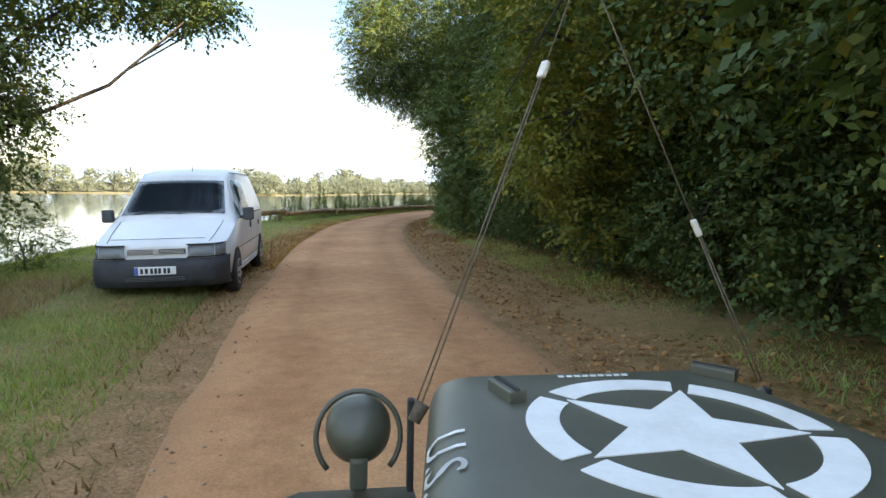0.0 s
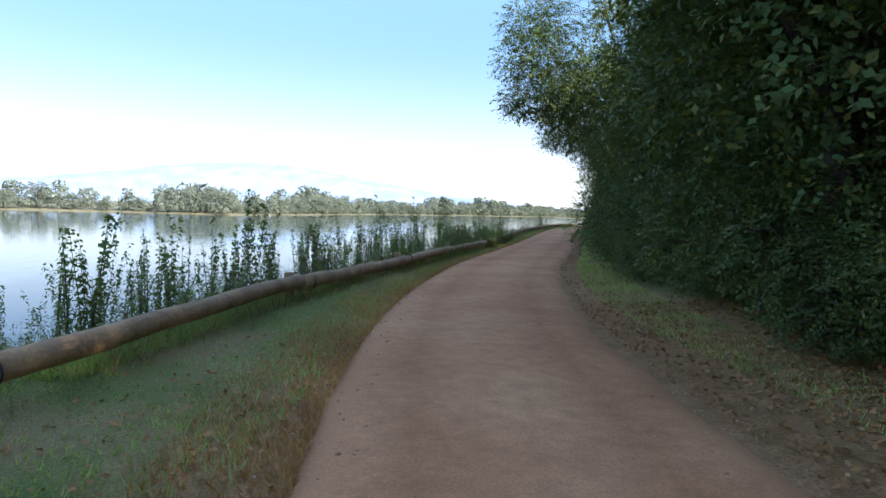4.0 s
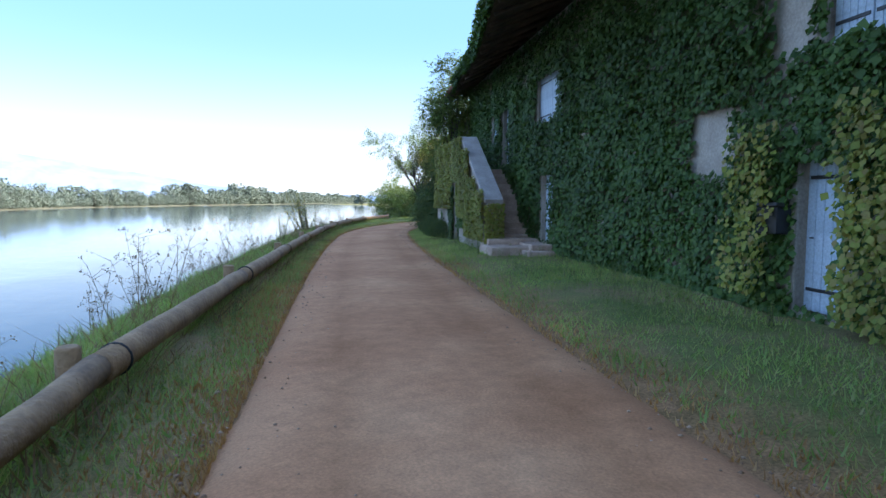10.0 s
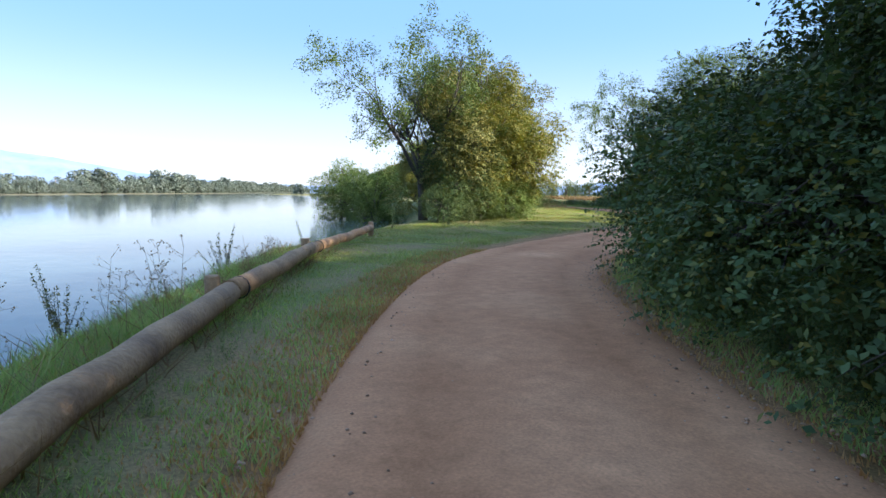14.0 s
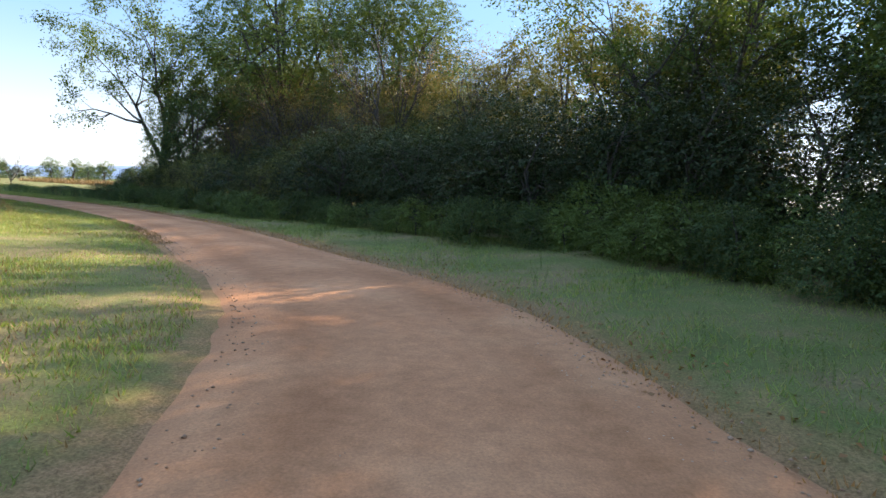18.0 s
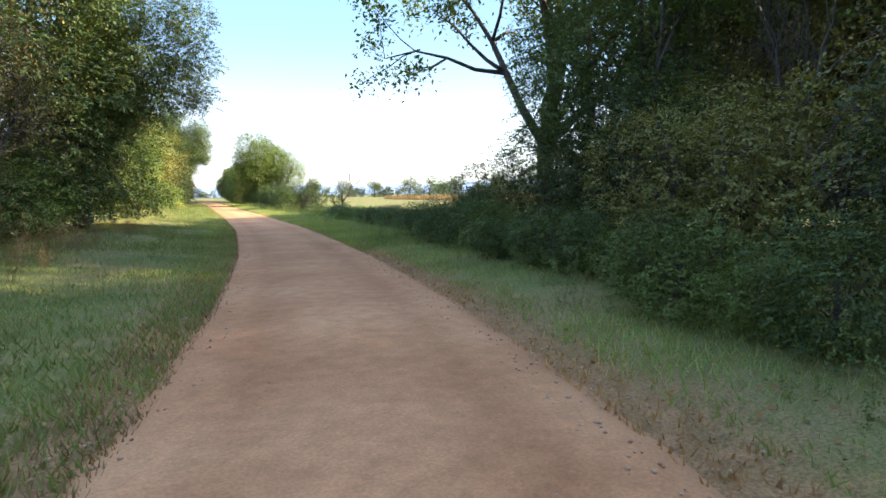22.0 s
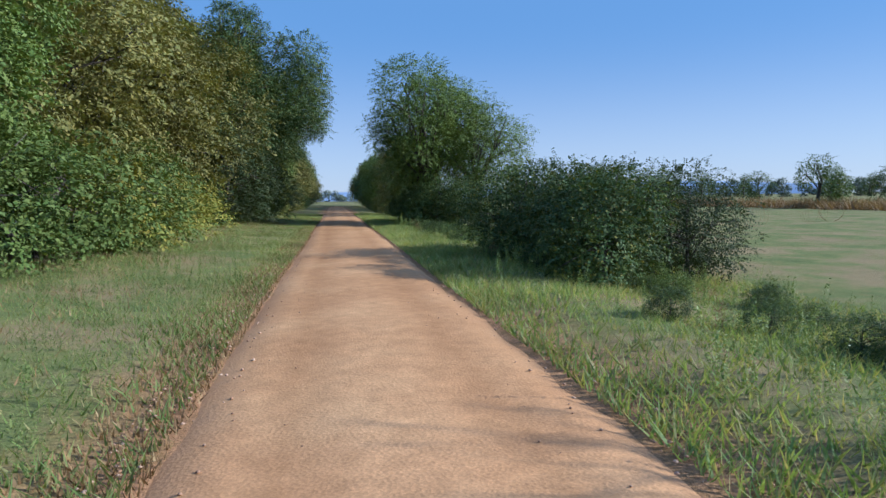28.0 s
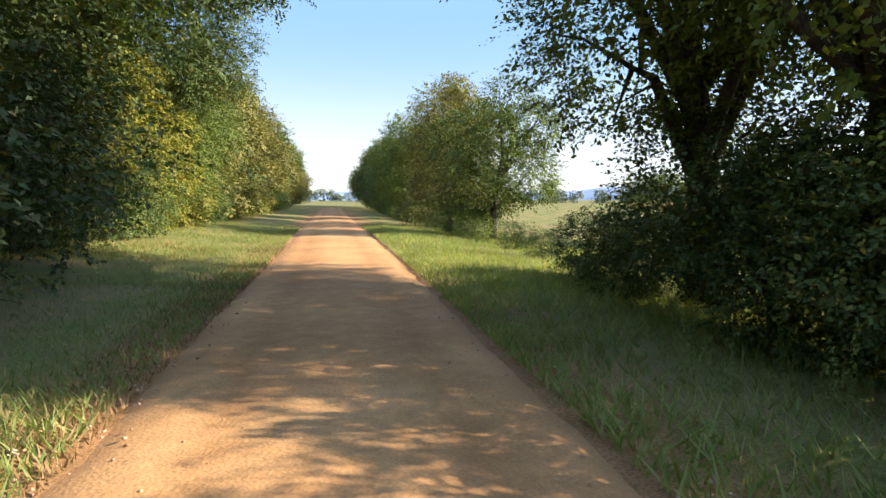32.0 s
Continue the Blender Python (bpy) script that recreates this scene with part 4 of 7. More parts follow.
for s in np.arange(280, 350, 5):
    put(pick(GREEN_TREE + BACK_TREE), s, -7.0 + RNG.uniform(-1, 1), RNG.uniform(0.8, 1.0))
# trees in and beyond the field
for x, y, k in ((133.5, 189.5, 0.52), (137, 200, 0.6), (175, 190, 0.8), (186, 186, 0.7), (200, 180, 0.55), (215, 250, 1.0), (225, 240, 1.0), (240, 225, 0.9), (280, 260, 1.2), (300, 230, 1.2), (320, 200, 1.2), (340, 170, 1.2), (260, 280, 1.2), (330, 330, 1.3), (350, 310, 1.3), (372, 290, 1.4), (390, 262, 1.3), (410, 236, 1.4), (300, 352, 1.3), (272, 368, 1.3), (246, 392, 1.4), (425, 205, 1.4), (352, 322, 1.2), (398, 250, 1.3)):
    copy_thing(pick(FIELD_TREE), Matrix.Translation((x, y, -0.4)) @ Matrix.Rotation(RNG.uniform(0, 6), 4, "Z") @ Matrix.Diagonal((k, k, k, 1)))
# wood beyond the field
FIELD_LINE = _dense(np.array([(235, 520), (290, 430), (345, 345), (420, 250), (470, 120), (480, -40)], float), 6.0)
# far bank: single trees where the river is narrow, one joined wood behind and beyond them
FAR_POS = []
for k in range(0, len(FAR_LINE) - 1):
    p = FAR_LINE[k]
    t = FAR_LINE[k + 1] - p
    t /= np.linalg.norm(t)
    near = p[1] < 480
    g = (0.72 + 1.15 * max(0.0, noise.noise(Vector((k * 0.11, 2.0, 0)))) + RNG.uniform(-0.15, 0.3)) * (1 if near else 1.35)
    d = 4.5 + RNG.uniform(-1.5, 2.5)
    q = (p[0] - t[1] * d, p[1] + t[0] * d)
    if near and k % 2 == 0:
        c = copy_thing(pick(FAR_TREE), Matrix.Translation((*q, -1.1)) @ Matrix.Rotation(RNG.uniform(0, 6), 4, "Z") @ Matrix.Diagonal((g * 1.15, g * 1.15, g * RNG.uniform(0.85, 1.15), 1)))
        c["group"] = "far bank trees"
    elif not near:
        FAR_POS.append((*q, g))
    if near:
        FAR_POS.append((p[0] - t[1] * 3, p[1] + t[0] * 3, RNG.uniform(0.3, 0.55)))
    d2 = 15 + RNG.uniform(-3, 5)
    if k % 2:
        FAR_POS.append((p[0] - t[1] * d2, p[1] + t[0] * d2, g * 1.25))


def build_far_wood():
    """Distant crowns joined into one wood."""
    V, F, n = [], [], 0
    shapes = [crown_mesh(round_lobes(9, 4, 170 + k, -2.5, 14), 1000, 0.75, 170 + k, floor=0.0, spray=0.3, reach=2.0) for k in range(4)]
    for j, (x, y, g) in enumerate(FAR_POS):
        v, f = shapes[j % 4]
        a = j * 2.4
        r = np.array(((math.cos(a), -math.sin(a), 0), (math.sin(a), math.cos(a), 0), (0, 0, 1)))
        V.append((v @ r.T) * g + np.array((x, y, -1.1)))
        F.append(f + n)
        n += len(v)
    return tagged(mesh_object("far_wood", np.concatenate(V), np.concatenate(F), M_FAR_HAZE), "wood along the far river bank with haze in its leaf colour", "wood", kind="stuff")


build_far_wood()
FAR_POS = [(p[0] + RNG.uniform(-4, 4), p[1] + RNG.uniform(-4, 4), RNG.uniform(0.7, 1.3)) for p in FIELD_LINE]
tagged(build_far_wood(), "wood on the far side of the field with haze in its leaf colour")


# ---- the ivy-covered house ----
M_PLASTER = grainy("old_lime_plaster", (0.30, 0.25, 0.20), (0.50, 0.43, 0.36), 1.6, 0.92, fine=22, relief=0.5, dist=0.03)
M_STONE = grainy("worn_pink_sandstone", (0.36, 0.235, 0.175), (0.55, 0.40, 0.30), 3.0, 0.9, fine=30, relief=0.7, dist=0.03)
M_COPING = grainy("grey_cement_coping", (0.30, 0.26, 0.23), (0.44, 0.39, 0.35), 2.5, 0.9, fine=40, relief=0.4)
M_TILE = grainy("old_red_roof_tiles", (0.16, 0.055, 0.035), (0.30, 0.12, 0.07), 2.2, 0.9, fine=25, relief=0.4)
M_OLDWOOD = grainy("dark_weathered_timber", (0.05, 0.035, 0.025), (0.12, 0.085, 0.06), 3, 0.9, fine=40, relief=0.5)
M_BLUE_PAINT = grainy("faded_grey_blue_paint", (0.36, 0.44, 0.52), (0.52, 0.60, 0.67), 2.0, 0.6, fine=35, relief=0.15)
M_BLACK = grainy("black_painted_metal", (0.012, 0.012, 0.014), (0.03, 0.03, 0.032), 8, 0.45, fine=60, relief=0.1)
M_LINTEL = grainy("pale_dressed_stone", (0.38, 0.32, 0.26), (0.52, 0.46, 0.39), 2.5, 0.9, fine=30, relief=0.4)
HOUSE_O = at(66, -4.9)
HOUSE_M = Matrix.Translation((HOUSE_O.x, HOUSE_O.y, 0)) @ Matrix.Rotation(radians(90 + heading(72)), 4, "Z")


def hp(x, y, z):
    return HOUSE_M @ Vector((x, y, z))


def open_wall(x0, x1, z0, z1, y0, y1, holes):
    """A thick wall along x with openings (x0, x1, z0, z1) that go right through."""
    xs = sorted({x0, x1, *[v for h in holes for v in h[:2]]})
    zs = sorted({z0, z1, *[v for h in holes for v in h[2:]]})
    bm = bmesh.new()
    for a, b in zip(xs, xs[1:]):
        for c, d in zip(zs, zs[1:]):
            if any(h[0] <= a and b <= h[1] and h[2] <= c and d <= h[3] for h in holes):
                continue
            box(b - a, y1 - y0, d - c, Matrix.Translation(((a + b) / 2, (y0 + y1) / 2, (c + d) / 2)), bm=bm)
    bmesh.ops.remove_doubles(bm, verts=bm.verts, dist=0.001)
    return bm


def board_leaf(w, h, boards, material, parent, name, m, label):
    """A shutter or door leaf of upright boards with two ledges and strap hinges."""
    leaf = part(name, box(w, 0.018, h, Matrix.Translation((0, -0.02, 0))), material, parent, label)
    leaf.matrix_local = m
    bw = w / boards
    me = bpy.data.meshes.new("board")
    bb = box(bw - 0.008, 0.026, h, bevel=0.004, seg=1)
    bb.to_mesh(me)
    bb.free()
    me.materials.append(material)
    for k in range(boards):
        o = new("board", me)
        o.parent = leaf
        o.location = (-w / 2 + bw * (k + 0.5), 0, 0)
    for z in (-h * 0.36, h * 0.36):
        part("strap_hinge", box(w * 0.9, 0.012, 0.045, Matrix.Translation((0, 0.02, z)), 0.004, 1), M_BLACK, leaf, "dark iron strap hinge")
    return leaf


HOLES = [(5.5, 6.6, 3.35, 4.95), (15.35, 17.4, 3.75, 5.05), (21.95, 22.85, 3.6, 4.8), (20.45, 21.3, 2.72, 4.75), (16.0, 16.95, 0.38, 2.35), (6.1, 6.95, 0.15, 2.1)]


def build_house():
    e = new("house")
    e.matrix_world = HOUSE_M
    tagged(e, "old two-storey river house almost wholly covered with ivy", "house")
    part("front_wall", open_wall(-1.4, 26.6, -0.4, 6.45, -0.5, 0.0, HOLES), M_PLASTER, e, "flaking lime plaster wall behind the ivy")
    part("end_wall", box(0.5, 9, 6.3, Matrix.Translation((26.35, -5.0, 2.75))), M_PLASTER, e)
    part("end_wall", box(0.5, 9, 6.3, Matrix.Translation((-1.15, -5.0, 2.75))), M_PLASTER, e)
    part("rear_wall", box(28.0, 0.5, 6.3, Matrix.Translation((12.6, -9.75, 2.75))), M_PLASTER, e)
    part("upper_floor", box(25.2, 9, 0.2, Matrix.Translation((13.5, -5.0, 2.55))), M_OLDWOOD, e)
    part("ground_floor", box(25.2, 9, 0.2, Matrix.Translation((13.5, -5.0, 0.02))), M_STONE, e)
    for x in (-1.15, 26.35):
        b = bmesh.new()
        v = [b.verts.new(p) for dx in (-0.25, 0.25) for p in ((x + dx, -0.1, 5.88), (x + dx, -9.9, 5.88), (x + dx, -5.0, 8.9))]
        b.faces.new(v[:3])
        b.faces.new(v[3:][::-1])
        for k in range(3):
            b.faces.new((v[k], v[3 + k], v[3 + (k + 1) % 3], v[(k + 1) % 3]))
        part("gable", b, M_PLASTER, e)
    # roof: boards and rafters with curved tiles along the eave, which juts out further towards the fence
    eave = lambda x: float(np.interp(x, [-3, 12, 14, 20, 29.5], [2.3, 2.3, 2.15, 1.3, 0.85]))
    tm = bpy.data.meshes.new("roof_tile")
    tb = bmesh.new()
    tube([(0, -0.22, 0), (0, 0.22, 0.03)], [0.085, 0.105], 8, tb)
    for v in tb.verts:
        v.co.z = max(v.co.z, 0.0)
    tb.to_mesh(tm)
    tb.free()
    tm.materials.append(M_TILE)
    for side in (1, -1):
        rows = []
        for x in np.linspace(-2.6, 29.5, 40):
            y1 = eave(x) if side == 1 else -11.2
            rows.append([(x, -5.0, 9.05), (x, -5.0 + (y1 + 5.0) * 0.5, 7.68), (x, y1, 6.3), (x, y1, 6.2), (x, -5.0 + (y1 + 5.0) * 0.5, 7.58), (x, -5.0, 8.95)])
        b = loft([r + r[:1] for r in rows], False, False)
        bmesh.ops.recalc_face_normals(b, faces=b.faces)
        roof = part("roof", b, M_OLDWOOD, e, "dark boarded roof with a wide overhanging eave")
        for k in range(152):
            x = -2.5 + k * 0.21
            y1 = eave(x) if side == 1 else -11.2
            for j in range(2 if side == 1 else 1):
                o = new("tile", tm)
                o.parent = roof
                o.location = (x, y1 - side * (0.12 + 0.4 * j), 6.34 + 0.2 * j)
                o.rotation_euler = (-0.43 * side, 0, 0)
    for k in range(31):
        x = -1.6 + k * 0.98
        y1 = eave(x)
        r = part("rafter", tube([(x, -0.4, 6.24 + (y1 + 0.4) * 2.75 / (y1 + 5.0) - 0.09), (x, y1 - 0.06, 6.11)], 0.06, 4), M_OLDWOOD, e)
    # openings
    def surround(h, w=0.14):
        x0, x1, z0, z1 = h
        for a, b, c, d in ((x0 - w, x0, z0, z1), (x1, x1 + w, z0, z1), (x0 - w, x1 + w, z1, z1 + w * 1.2), (x0 - w, x1 + w, z0 - w * 0.8, z0)):
            part("stone_surround", box(b - a, 0.16, d - c, Matrix.Translation(((a + b) / 2, -0.04, (c + d) / 2)), 0.012, 1), M_LINTEL, e)
    for h in HOLES:
        surround(h)
    for h, n in ((HOLES[0], 2), (HOLES[1], 2), (HOLES[2], 2)):
        w = (h[1] - h[0]) / n
        for k in range(n):
            board_leaf(w - 0.02, h[3] - h[2] - 0.02, 5, M_BLUE_PAINT, e, "shutter", Matrix.Translation((h[0] + w * (k + 0.5), -0.06, (h[2] + h[3]) / 2)), "closed pale blue-grey wooden shutter")
    for h in HOLES[3:]:
        d = board_leaf(h[1] - h[0] - 0.02, h[3] - h[2] - 0.02, 6, M_BLUE_PAINT, e, "door", Matrix.Translation(((h[0] + h[1]) / 2, -0.12, (h[2] + h[3]) / 2)), "closed pale blue plank door")
        part("door_handle", tube([(0.3, 0.02, -0.05), (0.3, 0.06, -0.05), (0.24, 0.06, -0.05)], 0.01, 6), M_BLACK, d, "black iron handle")
    # doorstep
    part("doorstep", box(1.5, 0.7, 0.16, Matrix.Translation((16.4, 0.36, 0.28)), 0.03), M_STONE, e, "worn sandstone doorstep")
    part("doorstep", box(1.9, 0.9, 0.22, Matrix.Translation((16.2, 0.46, 0.10)), 0.03), M_STONE, e, "broken sandstone slab before the door")
    return e


build_house()


def build_stair():
    """Outside stair along the wall, between the house and an ivy-clad parapet."""
    e = new("outside_stair")
    e.matrix_world = HOUSE_M
    tagged(e, "outside stone stair with a sloping ivy-clad parapet wall", "stair")
    # parapet wall with an arched recess
    arch = [(22.05 - 0.45 * math.cos(t), 1.75 + 0.5 * math.sin(t)) for t in np.linspace(0, math.pi, 11)]
    xs = [17.2, 17.35, 20.85] + [p[0] for p in arch] + [23.2, 26.6]
    top = lambda x: float(np.interp(x, [17.2, 17.35, 20.85, 23.2, 26.6], [1.4, 1.5, 3.6, 3.55, 3.3]))
    b = bmesh.new()
    for x0, x1 in zip(xs, xs[1:]):
        inside = 21.59 < x0 and x1 < 22.51
        z0, z1 = [float(np.interp(x, [p[0] for p in arch], [p[1] for p in arch])) if inside else -0.3 for x in (x0, x1)]
        v = [b.verts.new((x, y, z)) for y in (1.15, 1.55) for x, z in ((x0, z0), (x1, z1), (x1, top(x1)), (x0, top(x0)))]
        for q in ((0, 1, 2, 3), (7, 6, 5, 4), (0, 4, 5, 1), (1, 5, 6, 2), (2, 6, 7, 3), (3, 7, 4, 0)):
            b.faces.new([v[k] for k in q])
    bmesh.ops.remove_doubles(b, verts=b.verts, dist=0.0005)
    bmesh.ops.recalc_face_normals(b, faces=b.faces)
    part("parapet", b, M_PLASTER, e, "pale plastered wall with an arched recess")
    # dark sheet closing the arch, its colour stands in for the deep shade
    part("recess_back", box(1.1, 0.06, 2.4, Matrix.Translation((22.07, 0.12, 1.2))), M_OLDWOOD, e, "dark sheet standing in for the shade deep in the arch")
    # coping
    dx, dz = 20.85 - 17.3, 3.6 - 1.48
    cl = math.hypot(dx, dz)
    part("coping", box(cl + 0.1, 0.56, 0.14, Matrix.Translation((19.08, 1.35, 2.60)) @ Matrix.Rotation(-math.atan2(dz, dx), 4, "Y"), 0.02), M_COPING, e, "sloping grey cement coping")
    part("coping", box(5.8, 0.5, 0.1, Matrix.Translation((23.75, 1.35, 3.52)) @ Matrix.Rotation(0.05, 4, "Y"), 0.02), M_COPING, e)
    # steps
    n, rise, run = 15, 0.175, 0.235
    for k in range(n):
        h = rise * (k + 1)
        x = 17.35 + run * k
        part("step", box(run + 0.03, 1.16, h, Matrix.Translation((x + run / 2, 0.58, h / 2)), 0.018, 2), M_STONE, e)
    for x0, x1, z0, z1 in ((20.9, 21.5, 0.0, 2.42), (22.65, 26.5, 0.0, 2.42), (20.9, 26.5, 2.42, 2.6)):
        part("landing", box(x1 - x0, 1.15, z1 - z0, Matrix.Translation(((x0 + x1) / 2, 0.58, (z0 + z1) / 2))), M_STONE, e)
    for k, (x0, x1, y1, h) in enumerate(((15.9, 17.4, 1.75, 0.34), (16.9, 17.6, 1.6, 0.5))):
        part("bottom_slab", box(x1 - x0, y1 - 0.1, h, Matrix.Translation(((x0 + x1) / 2, y1 / 2 + 0.05, h / 2 - 0.05)), 0.05, 3), M_STONE, e, "cracked broad sandstone slab")
    return e


build_stair()


def build_mailbox():
    e = new("mailbox")
    e.matrix_world = HOUSE_M @ Matrix.Translation((7.2, 0.16, 1.28))
    tagged(e, "small black metal mailbox fixed to the ivy-covered wall", "mailbox")
    part("box", box(0.38, 0.22, 0.34, None, 0.02), M_BLACK, e)
    part("lid", box(0.42, 0.26, 0.05, Matrix.Translation((0, 0.0, 0.19)) @ Matrix.Rotation(0.15, 4, "X"), 0.01), M_BLACK, e)
    part("slot", box(0.24, 0.01, 0.03, Matrix.Translation((0, 0.115, 0.08))), M_LINTEL, e)
    part("bracket", box(0.08, 0.3, 0.05, Matrix.Translation((0, -0.12, -0.1))), M_BLACK, e)
    return e


build_mailbox()


def ivy(name, spots, material, size, label, seed, out=0.16, hang=0.9):
    """Ivy on a wall: spots are (x0, x1, z0, z1, y, count), in the house's own axes; leaves face out and hang."""
    rng = np.random.default_rng(seed)
    P, N = [], []
    for x0, x1, z0, z1, y, cnt in spots:
        x, z = rng.uniform(x0, x1, cnt), rng.uniform(z0, z1, cnt)
        lump = np.array([noise.noise(Vector((a * 0.9, b * 0.9, seed))) for a, b in zip(x, z)])
        edge = np.minimum(np.minimum(x - x0, x1 - x), np.minimum(z - z0 + 0.4, z1 - z))
        keep = (edge > 0.22 * rng.random(cnt)) & (lump + 0.9 * rng.random(cnt) > -0.15)
        yy = y + 0.03 + out * (0.6 + lump) * rng.random(cnt) + 0.04
        P.append(np.stack([x, yy, z], 1)[keep])
        N.append(np.tile((0, 1.0, 0.45), (int(keep.sum()), 1)))
    p, nr = np.concatenate(P), np.concatenate(N)
    v, f = leaves(p, nr, size, 0.35, 0.85, rng, hang)
    w = (np.array(HOUSE_M.to_3x3()) @ v.T).T + np.array(HOUSE_M.translation)
    e = thing(name, HOUSE_M.translation, label, "ivy")
    o = mesh_object("ivy_leaves", w - np.array(e.matrix_world.translation), f, material, e)
    return o


def around(x0, x1, z0, z1, y, per, holes):
    """Patches of a wall that leave its openings free."""
    xs = sorted({x0, x1, *[min(max(v, x0), x1) for h in holes for v in h[:2]]})
    zs = sorted({z0, z1, *[min(max(v, z0), z1) for h in holes for v in h[2:]]})
    out = []
    for a, b in zip(xs, xs[1:]):
        for c, d in zip(zs, zs[1:]):
            if any(h[0] <= (a + b) / 2 <= h[1] and h[2] <= (c + d) / 2 <= h[3] for h in holes):
                continue
            out.append((a - 0.12, b + 0.12, c - 0.1, d + 0.1, y, int((b - a + 0.2) * (d - c + 0.2) * per)))
    return out


BARE = [(8.2, 9.3, 1.9, 3.0), (6.7, 7.5, 3.3, 4.4), (20.2, 20.5, 2.7, 4.7)]
ivy("ivy", around(-1.4, 26.6, 0.0, 6.3, 0.0, 620, HOLES + BARE), M_IVY, 0.105, "dense dark green ivy over the whole house front", 5)
ivy("ivy", [(-1.4, 2.8, 1.9, 5.6, 0.24, 7200), (2.6, 6.0, 0.2, 2.7, 0.3, 4200), (6.95, 8.0, 0.3, 2.6, 0.2, 900)], M_IVY_YELLOW, 0.09, "yellow-green ivy at the corner of the house", 6, 0.3)
ivy("ivy", [(20.6, 26.7, 2.2, 3.8, 1.56, 13500), (22.6, 26.7, 1.25, 2.4, 1.56, 6400), (19.4, 21.6, 0.95, 3.3, 1.56, 6800), (17.3, 20.0, 0.35, 1.9, 1.56, 6400), (18.4, 20.4, 1.5, 2.3, 1.56, 2400), (20.9, 26.7, 3.3, 3.85, 1.3, 4200)], M_IVY_YELLOW, 0.078, "yellowing ivy hanging over the stair parapet", 7, 0.14)
ivy("ivy", [(22.45, 23.6, 0.0, 2.1, 1.52, 2600), (21.9, 22.55, 0.0, 2.2, 1.3, 1200), (21.6, 22.0, 0.0, 1.2, 1.2, 380), (24.6, 25.2, 0.0, 1.4, 1.58, 200), (20.3, 21.6, 0.6, 1.2, 1.54, 350)], M_IVY, 0.11, "dark green ivy round the arched recess", 8, 0.12)


ivy("ivy", [(-2.4, 0.5, 0.1, 2.1, 0.1, 800), (-6.5, -3.5, 0.2, 1.2, 0.55, 260)], M_IVY, 0.10, "green ivy climbing through the steel fence", 14, 0.1)


def stair_end_ivy():
    """Ivy over the low end of the stair's parapet."""
    rng = np.random.default_rng(19)
    n = 900
    y, z = rng.uniform(1.08, 1.66, n), rng.uniform(0.1, 1.45, n)
    p = np.stack([17.17 - 0.12 * rng.random(n), y, z], 1)
    v, f = leaves(p, np.tile((-1.0, 0.1, 0.4), (n, 1)), 0.085, 0.35, 0.85, rng, 0.9)
    e = thing("ivy", HOUSE_M.translation, "yellow-green ivy over the low end of the stair wall", "ivy")
    mesh_object("ivy_leaves", (np.array(HOUSE_M.to_3x3()) @ v.T).T, f, M_IVY_YELLOW, e)


stair_end_ivy()


def roof_ivy():
    """A bushy fringe of ivy over the eave."""
    rng = np.random.default_rng(9)
    n = 26000
    x = rng.uniform(-1, 25, n)
    edge = np.interp(x, [-3, 12, 14, 20, 29.5], [2.3, 2.3, 2.15, 1.3, 0.85])
    u = rng.random(n) ** 1.8
    lump = np.array([noise.noise(Vector((a * 0.5, 0.0, 3))) for a in x])
    thick = np.interp(x, [-1, 6, 16, 22, 25], [0.85, 0.8, 0.6, 0.3, 0.05]) * (0.75 + 0.7 * lump)
    y, z = edge + 0.12 - 3.2 * u, 6.32 + 1.35 * u + thick * rng.random(n)
    hang = rng.random(n) < 0.16
    z = np.where(hang, 6.3 - 0.35 * rng.random(n) * (0.6 + lump), z)
    y = np.where(hang, edge + 0.06 + 0.1 * rng.random(n), y + 0.18 * rng.random(n))
    p = np.stack([x, y, z], 1)
    v, f = leaves(p, np.tile((0, 0.8, 0.8), (len(p), 1)), 0.13, 0.5, 0.85, rng, 0.8)
    w = (np.array(HOUSE_M.to_3x3()) @ v.T).T
    e = thing("ivy", HOUSE_M.translation, "green ivy growing over the edge of the roof", "ivy")
    mesh_object("ivy_leaves", w, f, M_IVY, e)


roof_ivy()


ACACIA = limb_tree("tree", 8, 1.9, round_lobes(8.6, 2.0, 97, 3.6, 16), 26000, 0.085, M_LEAF, 97, "slender young tree with an open crown beside the house", 0.11, 9, 0.85, split=0.45)
ACACIA.matrix_world = Matrix.Translation(hp(28.0, 0.5, 0.1))
# ---- metal fence beside the house ----
M_FENCE = grainy("blue_grey_galvanised_steel", (0.10, 0.125, 0.17), (0.20, 0.24, 0.30), 3, 0.55, 0.3, fine=40, relief=0.2)


